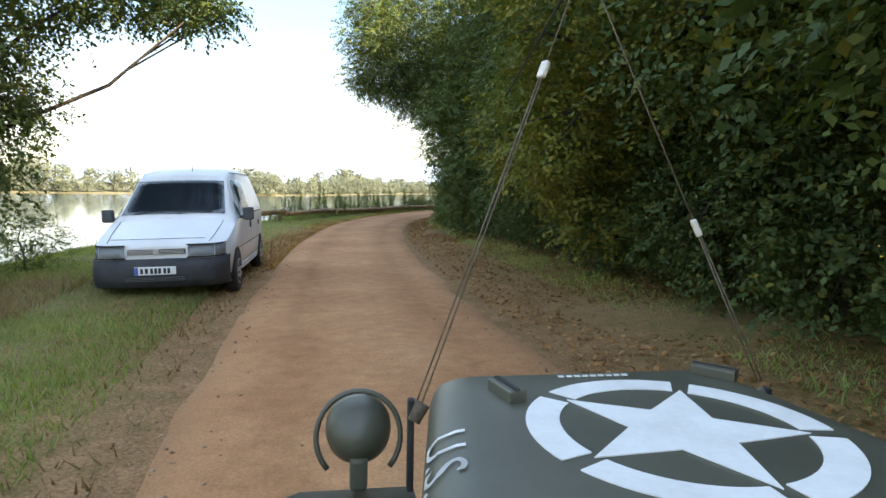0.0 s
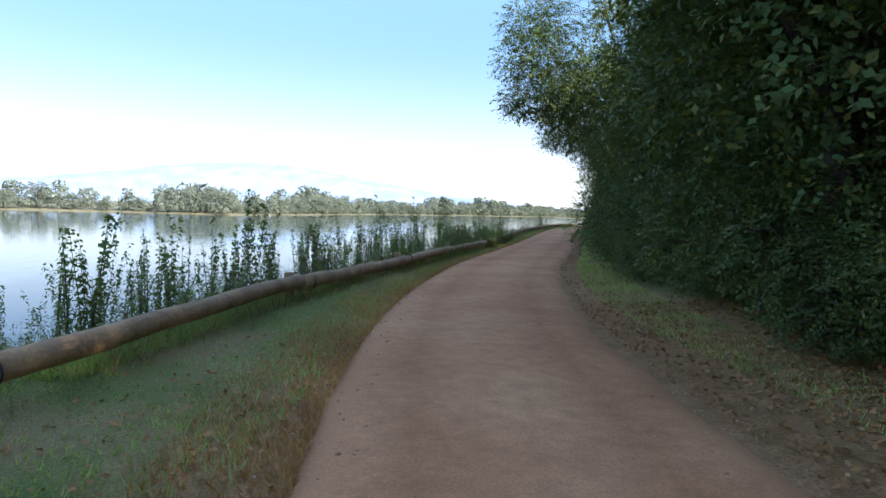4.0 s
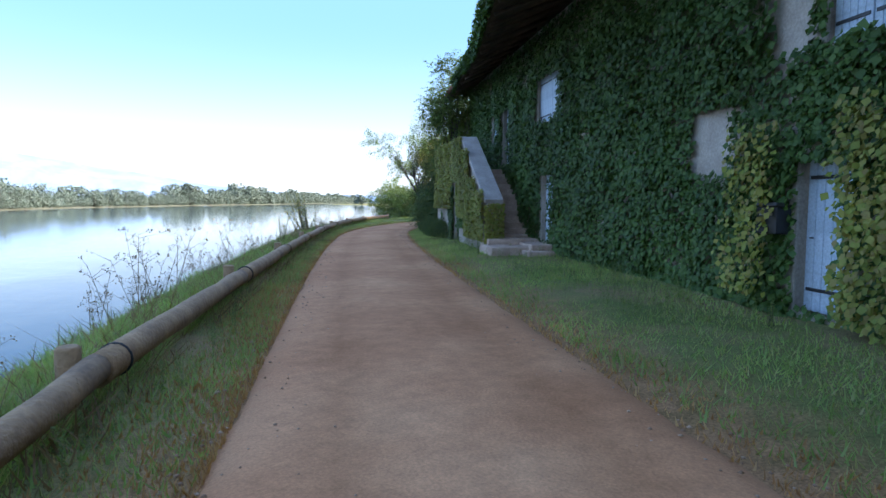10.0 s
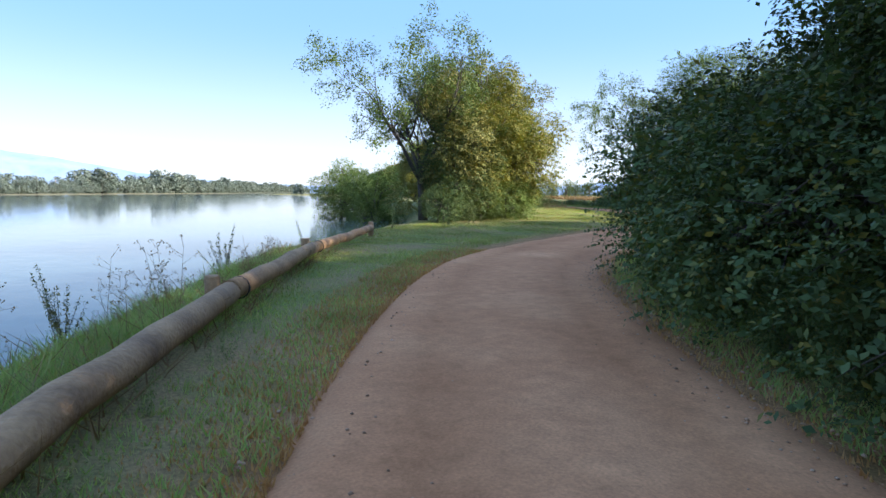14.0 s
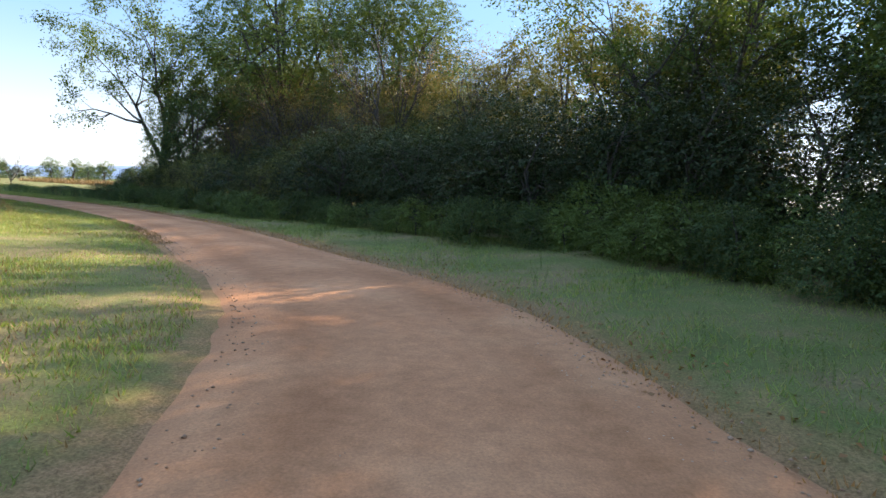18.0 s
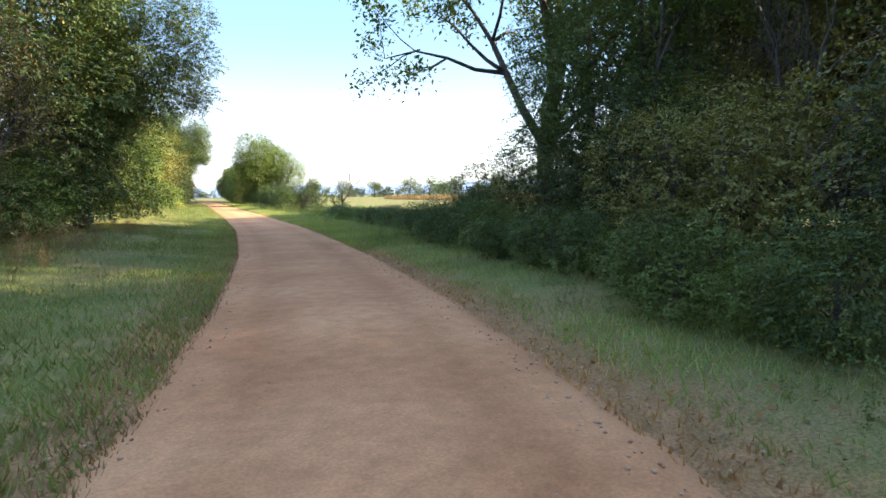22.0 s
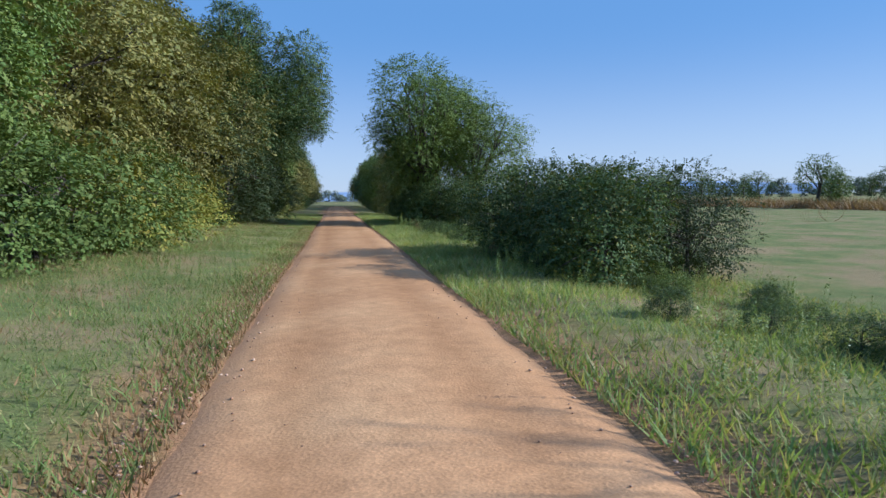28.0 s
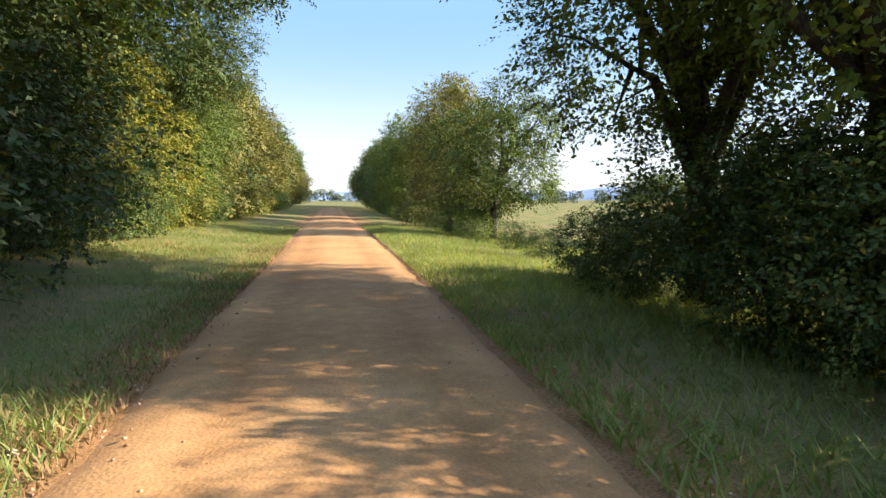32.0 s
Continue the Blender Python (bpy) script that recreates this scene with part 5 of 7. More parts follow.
def build_fence():
    a, b = hp(0.7, 0.05, 0), hp(-7.0, 0.9, 0)
    d = (b - a)
    L = d.length
    ang = math.atan2(d.y, d.x)
    e = new("metal_fence")
    e.matrix_world = Matrix.Translation((a.x, a.y, 0.05)) @ Matrix.Rotation(ang, 4, "Z")
    tagged(e, "tall blue-grey steel palisade fence with ivy behind it", "fence")
    for x in (0.06, 2.75, 5.45, L - 0.05):
        part("post", box(0.09, 0.09, 2.1, Matrix.Translation((x, 0, 1.02)), 0.008, 1), M_FENCE, e)
    for z in (0.18, 1.94):
        part("rail", box(L, 0.05, 0.06, Matrix.Translation((L / 2, 0, z)), 0.006, 1), M_FENCE, e)
    me = bpy.data.meshes.new("slat")
    bb = box(0.055, 0.014, 1.95, Matrix.Translation((0, 0, 1.03)), 0.004, 1)
    bb.to_mesh(me)
    bb.free()
    me.materials.append(M_FENCE)
    for k in range(int(L / 0.125)):
        o = new("slat", me)
        o.parent = e
        o.location = (0.13 + k * 0.125, -0.035, 0)
    part("kerb", box(L, 0.2, 0.16, Matrix.Translation((L / 2, 0, 0.0)), 0.02), M_COPING, e, "low concrete kerb under the fence")
    return e


build_fence()
for s, l, k, some in ((58.5, -8.2, 0.8, DULL_TREE), (61.5, -8.5, 0.85, DARK_TREE), (62.6, -6.7, 0.72, DARK_TREE), (60.0, -11.5, 1.1, DARK_TREE), (62.4, -9.6, 1.0, DARK_TREE), (60.4, -6.9, 0.75, DARK_TREE), (58.0, -6.6, 0.75, DARK_TREE), (63.4, -6.9, 0.78, DARK_TREE), (63.8, -8.4, 0.95, DARK_TREE), (62.2, -7.8, 0.9, DARK_TREE)):
    put(some[0], s, l, k)


# ---- log guard rail on the river side ----
M_RUBBER = grainy("black_rubber", (0.018, 0.018, 0.018), (0.035, 0.034, 0.032), 6, 0.85, fine=50, relief=0.3)
M_LOG = grainy("weathered_debarked_log", (0.19, 0.105, 0.05), (0.42, 0.25, 0.12), 2.6, 0.85, fine=24, relief=0.9, dist=0.02)
RAIL_S = [17.0, 21.5, 26.8, 32.5, 38, 43.5, 49, 54.5, 60, 65.3, 70.7, 76.2, 81.7, 87.2, 92.7, 98.1, 103.4, 108.2, 113.2]
RAIL_L = [5.7, 4.75, 3.8, 3.05, 2.4, 2.2, 2.1, 2.25, 2.35, 2.5, 2.5, 2.4, 2.3, 2.25, 2.25, 2.5, 3.1, 4.0, 6.0]


def build_rail():
    pts = [on(s, l) for s, l in zip(RAIL_S, RAIL_L)]
    rng = np.random.default_rng(12)
    for k, (p, q) in enumerate(zip(pts, pts[1:])):
        mid_high = 0.45 if k < 2 else 0.33 if k < 3 else 0.25
        e = thing("log_rail", p, "round debarked log guard rail on short posts along the bank", "guard rail", "log guard rail")
        d = q - p
        r = rng.uniform(0.105, 0.125)
        a0, b0 = Vector((0, 0, mid_high)), d + Vector((0, 0, mid_high))
        mids = [a0.lerp(b0, u) + Vector((0, 0, rng.normal(0, 0.012))) for u in np.linspace(0, 1, 9)]
        part("log", tube(mids, [r * rng.uniform(0.96, 1.05) for _ in mids], 12), M_LOG, e)
        back = Vector((-d.y, d.x, 0)).normalized() * (r + 0.06)
        part("post", tube([back + Vector((0, 0, z)) for z in (-0.5, mid_high + 0.17, mid_high + 0.19)], [0.085, 0.085, 0.07], 10), M_LOG, e, "short sawn post behind the log")
        ring = [d.normalized() * 0.35 + Vector((0, 0, mid_high)) + (back.normalized() * math.cos(a) + Vector((0, 0, 1)) * math.sin(a)) * (r + 0.008) for a in np.linspace(0, 6.283, 17)]
        part("strap", tube(ring, 0.011, 5), M_RUBBER, e, "dark strap round the log")
    part("post", tube([pts[-1] - p + Vector((0, 0, -0.5)), pts[-1] - p + Vector((0, 0, 0.45))], 0.085, 10), M_LOG, e)


build_rail()


# ---- parked van ----
M_VAN = grainy("white_car_paint", (0.66, 0.66, 0.66), (0.76, 0.76, 0.75), 1.5, 0.28, fine=90, relief=0.02, dist=0.002, vary=0.04)
M_PLASTIC = grainy("dark_grey_plastic", (0.055, 0.058, 0.065), (0.085, 0.088, 0.095), 5, 0.6, fine=90, relief=0.15, dist=0.003, vary=0.04)
M_STEEL = grainy("dull_silver_metal", (0.30, 0.30, 0.31), (0.46, 0.46, 0.46), 5, 0.4, 0.7, fine=50, relief=0.1, vary=0.04)
M_PLATE = grainy("white_number_plate", (0.62, 0.62, 0.60), (0.74, 0.74, 0.72), 6, 0.5, fine=60, relief=0.05, vary=0.04)
M_PLATE_BLUE = grainy("blue_plate_band", (0.02, 0.07, 0.30), (0.03, 0.10, 0.38), 6, 0.5, fine=60, relief=0.05, vary=0.04)
M_RED = grainy("red_lamp_plastic", (0.30, 0.01, 0.01), (0.42, 0.02, 0.02), 6, 0.2, fine=60, relief=0.05)


def glassy(name, colour, rough=0.04):
    m, n, lk, p = mat(name)
    p.inputs["Base Color"].default_value = (*colour, 1)
    p.inputs["Roughness"].default_value = rough
    p.inputs["IOR"].default_value = 1.5
    return m


def clear_glass(name):
    m, n, lk, p = mat(name)
    p.inputs["Base Color"].default_value = (0.42, 0.45, 0.47, 1)
    p.inputs["Roughness"].default_value = 0.1
    p.inputs["Transmission Weight"].default_value = 0.35
    return m


M_GLASS = glassy("dark_tinted_glass", (0.022, 0.034, 0.045))
M_LENS = clear_glass("lamp_lens")

# along the van: distance from its front, top height, half width at the top, half width at the belt, belt height
VAN = [(0.0, 0.80, 0.55, 0.66, 0.70), (0.08, 0.88, 0.66, 0.78, 0.76), (0.3, 0.95, 0.70, 0.86, 0.82), (0.6, 1.04, 0.72, 0.885, 0.92), (0.92, 1.14, 0.74, 0.895, 1.02), (1.2, 1.37, 0.70, 0.90, 1.06),
       (1.5, 1.62, 0.655, 0.905, 1.08), (1.72, 1.79, 0.63, 0.905, 1.09), (1.95, 1.88, 0.64, 0.905, 1.1), (2.4, 1.925, 0.66, 0.905, 1.1), (3.2, 1.93, 0.66, 0.905, 1.1), (4.0, 1.91, 0.65, 0.90, 1.1), (4.3, 1.85, 0.63, 0.885, 1.1), (4.42, 1.72, 0.60, 0.86, 1.08), (4.45, 1.2, 0.55, 0.80, 0.95)]


def van_at(y):
    v = np.array(VAN)
    return [float(np.interp(y, v[:, 0], v[:, k])) for k in range(1, 5)]


def van_side(y, z):
    """Half width of the van's side at that length and height."""
    zt, wt, wb, zb = van_at(y)
    if z <= zb:
        return wb - 0.05 * max(0.0, (0.6 - z) / 0.3) ** 2 * 0.6
    u = min((z - zb) / max(zt - 0.07 - zb, 0.01), 1.0)
    return wb + (wt + 0.03 - wb) * u ** 1.35


def side_panel(y0, y1, z0, z1, out, sgn, ny=6, nz=4, slant=0.0):
    """A thin sheet that follows the van's side; slant leans its ends."""
    rows = []
    for i in range(ny + 1):
        col = []
        for j in range(nz + 1):
            z = z0 + (z1 - z0) * j / nz
            y = y0 + (y1 - y0) * i / ny + slant * (j / nz) * (1 - i / ny)
            col.append((sgn * (van_side(y, z) + out), y, z))
        rows.append(col)
    b = loft(rows, True, False)
    bmesh.ops.solidify(b, geom=b.faces[:], thickness=0.006)
    bmesh.ops.recalc_face_normals(b, faces=b.faces)
    return b


def wheel(parent, x, y, r=0.31, w=0.19, name="wheel", rim=M_STEEL, outward=1):
    t = part(name, tube([(-w / 2, 0, 0), (-w / 2 + 0.02, 0, 0), (w / 2 - 0.02, 0, 0), (w / 2, 0, 0)], [r * 0.9, r, r, r * 0.9], 28), M_RUBBER, parent, "black tyre")
    t.location = (x, y, r)
    hub = part("rim", tube([(0, 0, 0), (outward * (w / 2 - 0.01), 0, 0), (outward * (w / 2 + 0.008), 0, 0)], [r * 0.66, r * 0.66, r * 0.6], 24), rim, t, "silver wheel trim")
    for k in range(8):
        a = k * math.pi / 4
        part("rim_hole", box(0.012, 0.05, 0.035, Matrix.Translation((outward * (w / 2 + 0.012), math.cos(a) * r * 0.46, math.sin(a) * r * 0.46)) @ Matrix.Rotation(a, 4, "X"), 0.004, 1), M_RUBBER, hub)
    part("hub_cap", tube([(outward * (w / 2), 0, 0), (outward * (w / 2 + 0.02), 0, 0)], [r * 0.17, r * 0.13], 14), rim, hub)
    return t


def build_van():
    e = new("van")
    e.matrix_world = Matrix.Translation((-2.56, 8.62, -0.06)) @ Matrix.Rotation(radians(1.5), 4, "Z") @ Matrix.Rotation(radians(-2.0), 4, "Y")
    tagged(e, "white panel van parked on the grass verge beside the track", "van")
    rows = []
    for y in sorted({*np.linspace(0, 4.45, 44).round(3), *[v[0] for v in VAN]}):
        zt, wt, wb, zb = van_at(y)
        half = [(0.0, zt), (wt * 0.55, zt - 0.008), (wt * 0.85, zt - 0.028), (wt, zt - 0.055)]
        for u in (0.94, 0.8, 0.6, 0.4, 0.2, 0.0):
            z = zb + (zt - 0.075 - zb) * u
            half.append((van_side(y, z), z))
        for z in (0.62, 0.5, 0.36, 0.3):
            zz = min(z, zb - 0.02)
            half.append((van_side(y, zz) - (0.03 if z < 0.35 else 0), zz))
        half.append((0.0, 0.28))
        rows.append([(-x, y, z) for x, z in half[::-1]] + [(x, y, z) for x, z in half[1:]])
    part("body", loft(rows), M_VAN, e, "white painted body with slight dirt")
    # bumper
    rows = []
    for u in np.linspace(-1, 1, 25):
        x = 0.89 * math.sin(u * math.pi / 2) if abs(u) < 1 else 0.89 * u
        y = -0.05 + 0.42 * abs(u) ** 3.2
        rows.append([(x, y + 0.06, 0.24), (x, y - 0.02, 0.27), (x, y - 0.05, 0.38), (x, y - 0.05, 0.52), (x, y - 0.01, 0.63), (x, y + 0.07, 0.64)])
    b = loft(rows, True, False)
    bmesh.ops.solidify(b, geom=b.faces[:], thickness=0.03)
    bmesh.ops.recalc_face_normals(b, faces=b.faces)
    bumper = part("front_bumper", b, M_PLASTIC, e, "dark grey plastic bumper")
    part("lower_grille", box(0.78, 0.02, 0.07, Matrix.Translation((0, -0.105, 0.37)), 0.01, 1), M_RUBBER, bumper)
    for k in range(3):
        part("grille_bar", box(0.76, 0.03, 0.008, Matrix.Translation((0, -0.11, 0.35 + 0.02 * k))), M_PLASTIC, bumper)
    plate = part("number_plate", box(0.52, 0.012, 0.11, Matrix.Translation((0, -0.112, 0.485)), 0.004, 1), M_PLATE, e, "white number plate with blue band")
    part("blue_band", box(0.042, 0.004, 0.1, Matrix.Translation((-0.235, -0.12, 0.485))), M_PLATE_BLUE, plate)
    for k, x in enumerate((-0.17, -0.11, -0.045, 0.005, 0.055, 0.12, 0.17)):
        part("plate_bar", box(0.034, 0.004, 0.07, Matrix.Translation((x, -0.12, 0.485))), M_RUBBER, plate)
    # rear bumper and lamps
    part("rear_bumper", box(1.72, 0.16, 0.26, Matrix.Translation((0, 4.44, 0.42)), 0.05, 3), M_PLASTIC, e)
    for sgn in (-1, 1):
        part("rear_lamp", box(0.1, 0.05, 0.55, Matrix.Translation((sgn * 0.80, 4.42, 1.0)), 0.015), M_RED, e, "tall red rear lamp")
        front = lambda x: float(np.interp(x, [0, 0.6, 0.66, 0.72, 0.78, 0.82, 0.86], [-0.02, -0.012, 0.0, 0.035, 0.085, 0.16, 0.3]))
        for nm, x0, x1 in (("headlight", 0.40, 0.735), ("indicator", 0.742, 0.85)):
            rows = [[(sgn * x, front(x) - 0.022 + w, z) for w, z in ((0.05, 0.655), (0.0, 0.665), (0.012, 0.735), (0.03, 0.80), (0.09, 0.815))] for x in np.linspace(x0, x1, 7)]
            b = loft(rows, True, False)
            bmesh.ops.solidify(b, geom=b.faces[:], thickness=0.012)
            bmesh.ops.recalc_face_normals(b, faces=b.faces)
            lamp = part(nm, b, M_LENS, e, "clear plastic headlight" if nm == "headlight" else "")
            for za, zb in ((0.640, 0.656), (0.812, 0.826)):
                b = loft([[(sgn * x, front(x) - 0.02 + w, z) for w, z in ((0.0, za), (0.0, zb), (0.06, zb))] for x in np.linspace(x0 - 0.012, x1 + 0.006, 7)], True, False)
                bmesh.ops.solidify(b, geom=b.faces[:], thickness=0.01)
                bmesh.ops.recalc_face_normals(b, faces=b.faces)
                part("lamp_seal", b, M_RUBBER, lamp)
        # glass
        part("side_window", side_panel(1.52, 2.42, 1.13, 1.70, 0.016, sgn, slant=0.26), M_GLASS, e, "dark door window")
        part("quarter_window", side_panel(1.20, 1.46, 1.11, 1.36, 0.02, sgn, 3, 3, slant=0.24), M_GLASS, e)
        # shut lines
        part("door_seam", side_panel(1.42, 1.425, 0.45, 1.10, 0.001, sgn, 1, 6), M_RUBBER, e)
        part("door_seam", side_panel(2.50, 2.508, 0.42, 1.75, 0.001, sgn, 1, 6), M_RUBBER, e)
        part("side_crease", side_panel(0.75, 4.35, 0.655, 0.67, 0.003, sgn, 10, 1), M_PLASTIC, e)
        part("slide_rail", side_panel(2.55, 4.35, 1.14, 1.155, 0.003, sgn, 8, 1), M_RUBBER, e)
        part("roof_gutter", side_panel(1.9, 4.3, 1.82, 1.832, 0.004, sgn, 8, 1), M_RUBBER, e)
        part("sill", side_panel(1.15, 3.3, 0.29, 0.40, 0.012, sgn, 6, 2), M_VAN, e)
        part("door_handle", box(0.03, 0.06, 0.17, Matrix.Translation((sgn * 0.915, 2.40, 0.98)), 0.012), M_PLASTIC, e, "black door handle")
        part("fuel_flap", box(0.02, 0.05, 0.1, Matrix.Translation((sgn * 0.91, 3.55, 0.92)), 0.01), M_PLASTIC, e)
        m = part("mirror", box(0.17, 0.1, 0.2, Matrix.Translation((sgn * 1.03, 1.34, 1.17)) @ Matrix.Rotation(sgn * 0.2, 4, "Z"), 0.035, 3), M_PLASTIC, e, "black plastic door mirror")
        part("mirror_arm", box(0.14, 0.05, 0.05, Matrix.Translation((sgn * 0.93, 1.38, 1.12)), 0.012), M_PLASTIC, m)
        for y in (0.93, 3.75):
            # flat dark half-disc in place of the shaded gap round the wheel
            arch = bmesh.new()
            pts = [(sgn * (van_side(y + 0.38 * math.cos(a), 0.33 + 0.36 * max(0, math.sin(a))) + 0.004), y + 0.375 * math.cos(a), 0.31 + 0.375 * math.sin(a)) for a in np.linspace(-0.05, math.pi + 0.05, 17)]
            c = arch.verts.new((sgn * 0.9, y, 0.29))
            vs = [arch.verts.new(p) for p in pts]
            for p, q in zip(vs, vs[1:]):
                arch.faces.new((c, p, q))
            part("wheel_arch", arch, M_RUBBER, e)
            wheel(e, sgn * 0.82, y, outward=sgn)
    # windscreen
    rows = []
    for u in np.linspace(0, 1, 8):
        y = 0.99 + (1.60 - 0.99) * u
        zt, wt, wb, zb = van_at(y)
        rows.append([(x * (0.735 - 0.10 * u), y - 0.012 + 0.05 * x * x, zt + 0.012 - 0.015 * x * x) for x in np.linspace(-1, 1, 9)])
    b = loft(rows, True, False)
    bmesh.ops.solidify(b, geom=b.faces[:], thickness=0.008)
    bmesh.ops.recalc_face_normals(b, faces=b.faces)
    ws = part("windscreen", b, M_GLASS, e, "dark sloping windscreen reflecting the trees")
    for x0 in (-0.55, 0.05):
        part("wiper", tube([(x0, 0.99, 1.20), (x0 + 0.45, 1.06, 1.245)], 0.008, 6), M_RUBBER, ws)
    part("bonnet_seam", tube([(x, y, van_at(y)[0] + 0.004 - 0.0) for x, y in ((-0.6, 0.12), (0.6, 0.12))], 0.004, 5), M_RUBBER, e)
    for sgn in (-1, 1):
        part("bonnet_seam", tube([(sgn * van_at(y)[1] * 0.98, y, van_at(y)[0] - 0.045) for y in (0.12, 0.4, 0.7, 0.92)], 0.004, 5), M_RUBBER, e)
    grille = part("grille", box(0.74, 0.03, 0.07, Matrix.Translation((0, -0.005, 0.73)) @ Matrix.Rotation(-0.3, 4, "X"), 0.01), M_RUBBER, e)
    for k in range(3):
        part("grille_bar", box(0.72, 0.03, 0.01, Matrix.Translation((0, -0.018, 0.71 + 0.02 * k))), M_STEEL, grille)
    part("badge", box(0.07, 0.02, 0.08, Matrix.Translation((0, -0.03, 0.73)), 0.01), M_STEEL, e)
    part("antenna", tube([(0.12, 1.86, 1.86), (0.12, 1.80, 2.15)], [0.006, 0.003], 6), M_RUBBER, e)
    part("under_body", box(1.6, 3.9, 0.12, Matrix.Translation((0, 2.25, 0.28))), M_RUBBER, e)
    return e


build_van()

# ---- the old military car, seen from over its bonnet ----
M_OLIVE = grainy("matt_olive_drab_paint", (0.07, 0.068, 0.046), (0.098, 0.094, 0.066), 3, 0.42, fine=70, relief=0.04, dist=0.004, vary=0.04)
M_WHITE = grainy("white_stencil_paint", (0.70, 0.68, 0.63), (0.82, 0.80, 0.75), 7, 0.6, fine=60, relief=0.05, dist=0.002, vary=0.04)
M_ROPE = grainy("brown_twine", (0.10, 0.07, 0.045), (0.20, 0.15, 0.10), 30, 0.9, fine=90, relief=0.3, dist=0.002)
M_CREAM = grainy("cream_porcelain", (0.62, 0.52, 0.42), (0.74, 0.66, 0.56), 12, 0.35, fine=60, relief=0.05, dist=0.002)


def flat_shape(points, z, parent, name, material):
    b = bmesh.new()
    lo, hi = [b.verts.new((x, y, z)) for x, y in points], [b.verts.new((x, y, z + 0.003)) for x, y in points]
    f = b.faces.new(hi)
    for k in range(len(points)):
        b.faces.new((lo[k], lo[(k + 1) % len(points)], hi[(k + 1) % len(points)], hi[k]))
    bmesh.ops.triangulate(b, faces=[f])
    bmesh.ops.recalc_face_normals(b, faces=b.faces)
    return part(name, b, material, parent)


def build_car():
    e = new("military_car")
    e.matrix_world = Matrix.Identity(4)
    tagged(e, "small open olive-drab military car with a white star on its bonnet", "car")
    top = 1.05

    def edge(y):
        return 0.115 + (y - 0.98) * 0.16, 1.27 - (y - 0.98) * 0.16

    rows = []
    for y in (0.30, 0.6, 0.98, 1.3, 1.55, 1.66, 1.69, 1.705):
        a, b = edge(y)
        drop = {1.66: 0.002, 1.69: 0.014, 1.705: 0.06}.get(y, 0.0)
        z = top - drop
        sec = [(a - 0.005, 0.72), (a - 0.002, 0.86), (a, 0.95), (a + 0.012, z - 0.045), (a + 0.035, z - 0.02), (a + 0.075, z - 0.005), (a + 0.12, z)]
        mid = [((a + b) / 2, z)]
        rows.append([(x, y, w) for x, w in sec + mid] + [(b - (x - a), y, w) for x, w in sec[::-1]])
    part("bonnet", loft(rows), M_OLIVE, e, "matt olive bonnet with rounded shoulders")
    part("grille", box(0.86, 0.04, 0.62, Matrix.Translation((0.70, 1.685, 0.68)), 0.012), M_OLIVE, e)
    # star and broken ring
    c, dirn = Vector((0.742, 1.225)), radians(61)

    star = []
    for k in range(10):
        r = 0.285 if k % 2 == 0 else 0.118
        a = dirn - k * math.pi / 5
        star.append((c.x + r * math.cos(a), c.y + r * math.sin(a)))
    flat_shape(star, top + 0.001, e, "star", M_WHITE)
    for k in range(5):
        a0, a1 = dirn - k * 1.2566 - 0.07, dirn - (k + 1) * 1.2566 + 0.07
        arc = np.linspace(a0, a1, 14)
        pts = [(c.x + 0.35 * math.cos(a), c.y + 0.35 * math.sin(a)) for a in arc] + [(c.x + 0.272 * math.cos(a), c.y + 0.272 * math.sin(a)) for a in arc[::-1]]
        flat_shape(pts, top + 0.001, e, "ring_segment", M_WHITE)
    # stencil bar near the front edge, letters on the flank
    for k in range(9):
        part("stencil_bar", box(0.016, 0.012, 0.003, Matrix.Translation((0.60 + 0.024 * k, 1.625, top + 0.002))), M_WHITE, e)
    cu = bpy.data.curves.new("stencil", "FONT")
    cu.body, cu.size, cu.extrude = "U.S.", 0.15, 0.001
    tmp = bpy.data.objects.new("stencil_text", cu)
    me = bpy.data.meshes.new_from_object(tmp)
    bpy.data.objects.remove(tmp)
    me.materials.append(M_WHITE)
    t = new("stencil_letters", me)
    t.parent = e
    b = bmesh.new()
    b.from_mesh(me)
    bmesh.ops.triangulate(b, faces=b.faces[:])
    bmesh.ops.subdivide_edges(b, edges=b.edges[:], cuts=2)
    arc = [(0.0, 0.95), (0.012, 1.005), (0.035, 1.03), (0.075, 1.045), (0.12, 1.05), (0.3, 1.05)]
    run = [0.0]
    for p, q in zip(arc, arc[1:]):
        run.append(run[-1] + math.hypot(q[0] - p[0], q[1] - p[1]))
    for v in b.verts:
        y = 1.29 - v.co.x
        q = v.co.y + 0.05
        x, z = np.interp(q, run, [p[0] for p in arc]), np.interp(q, run, [p[1] for p in arc])
        v.co = Vector((edge(y)[0] + x - 0.004, y, z + 0.004))
    b.to_mesh(me)
    b.free()
    # bonnet blocks
    for x, y, rz in ((0.405, 1.515, 0.25), (1.06, 1.62, 0.75)):
        b = part("bonnet_block", box(0.05, 0.125, 0.034, Matrix.Translation((x, y - 0.02, top + 0.012)) @ Matrix.Rotation(rz, 4, "Z"), 0.006), M_OLIVE, e, "grooved block on the bonnet")
        part("groove", box(0.012, 0.12, 0.006, Matrix.Translation((x, y - 0.02, top + 0.03)) @ Matrix.Rotation(rz, 4, "Z")), M_RUBBER, b)
    # mudguards and lamps
    for cx, sgn in ((-0.02, -1), (1.42, 1)):
        rows = []
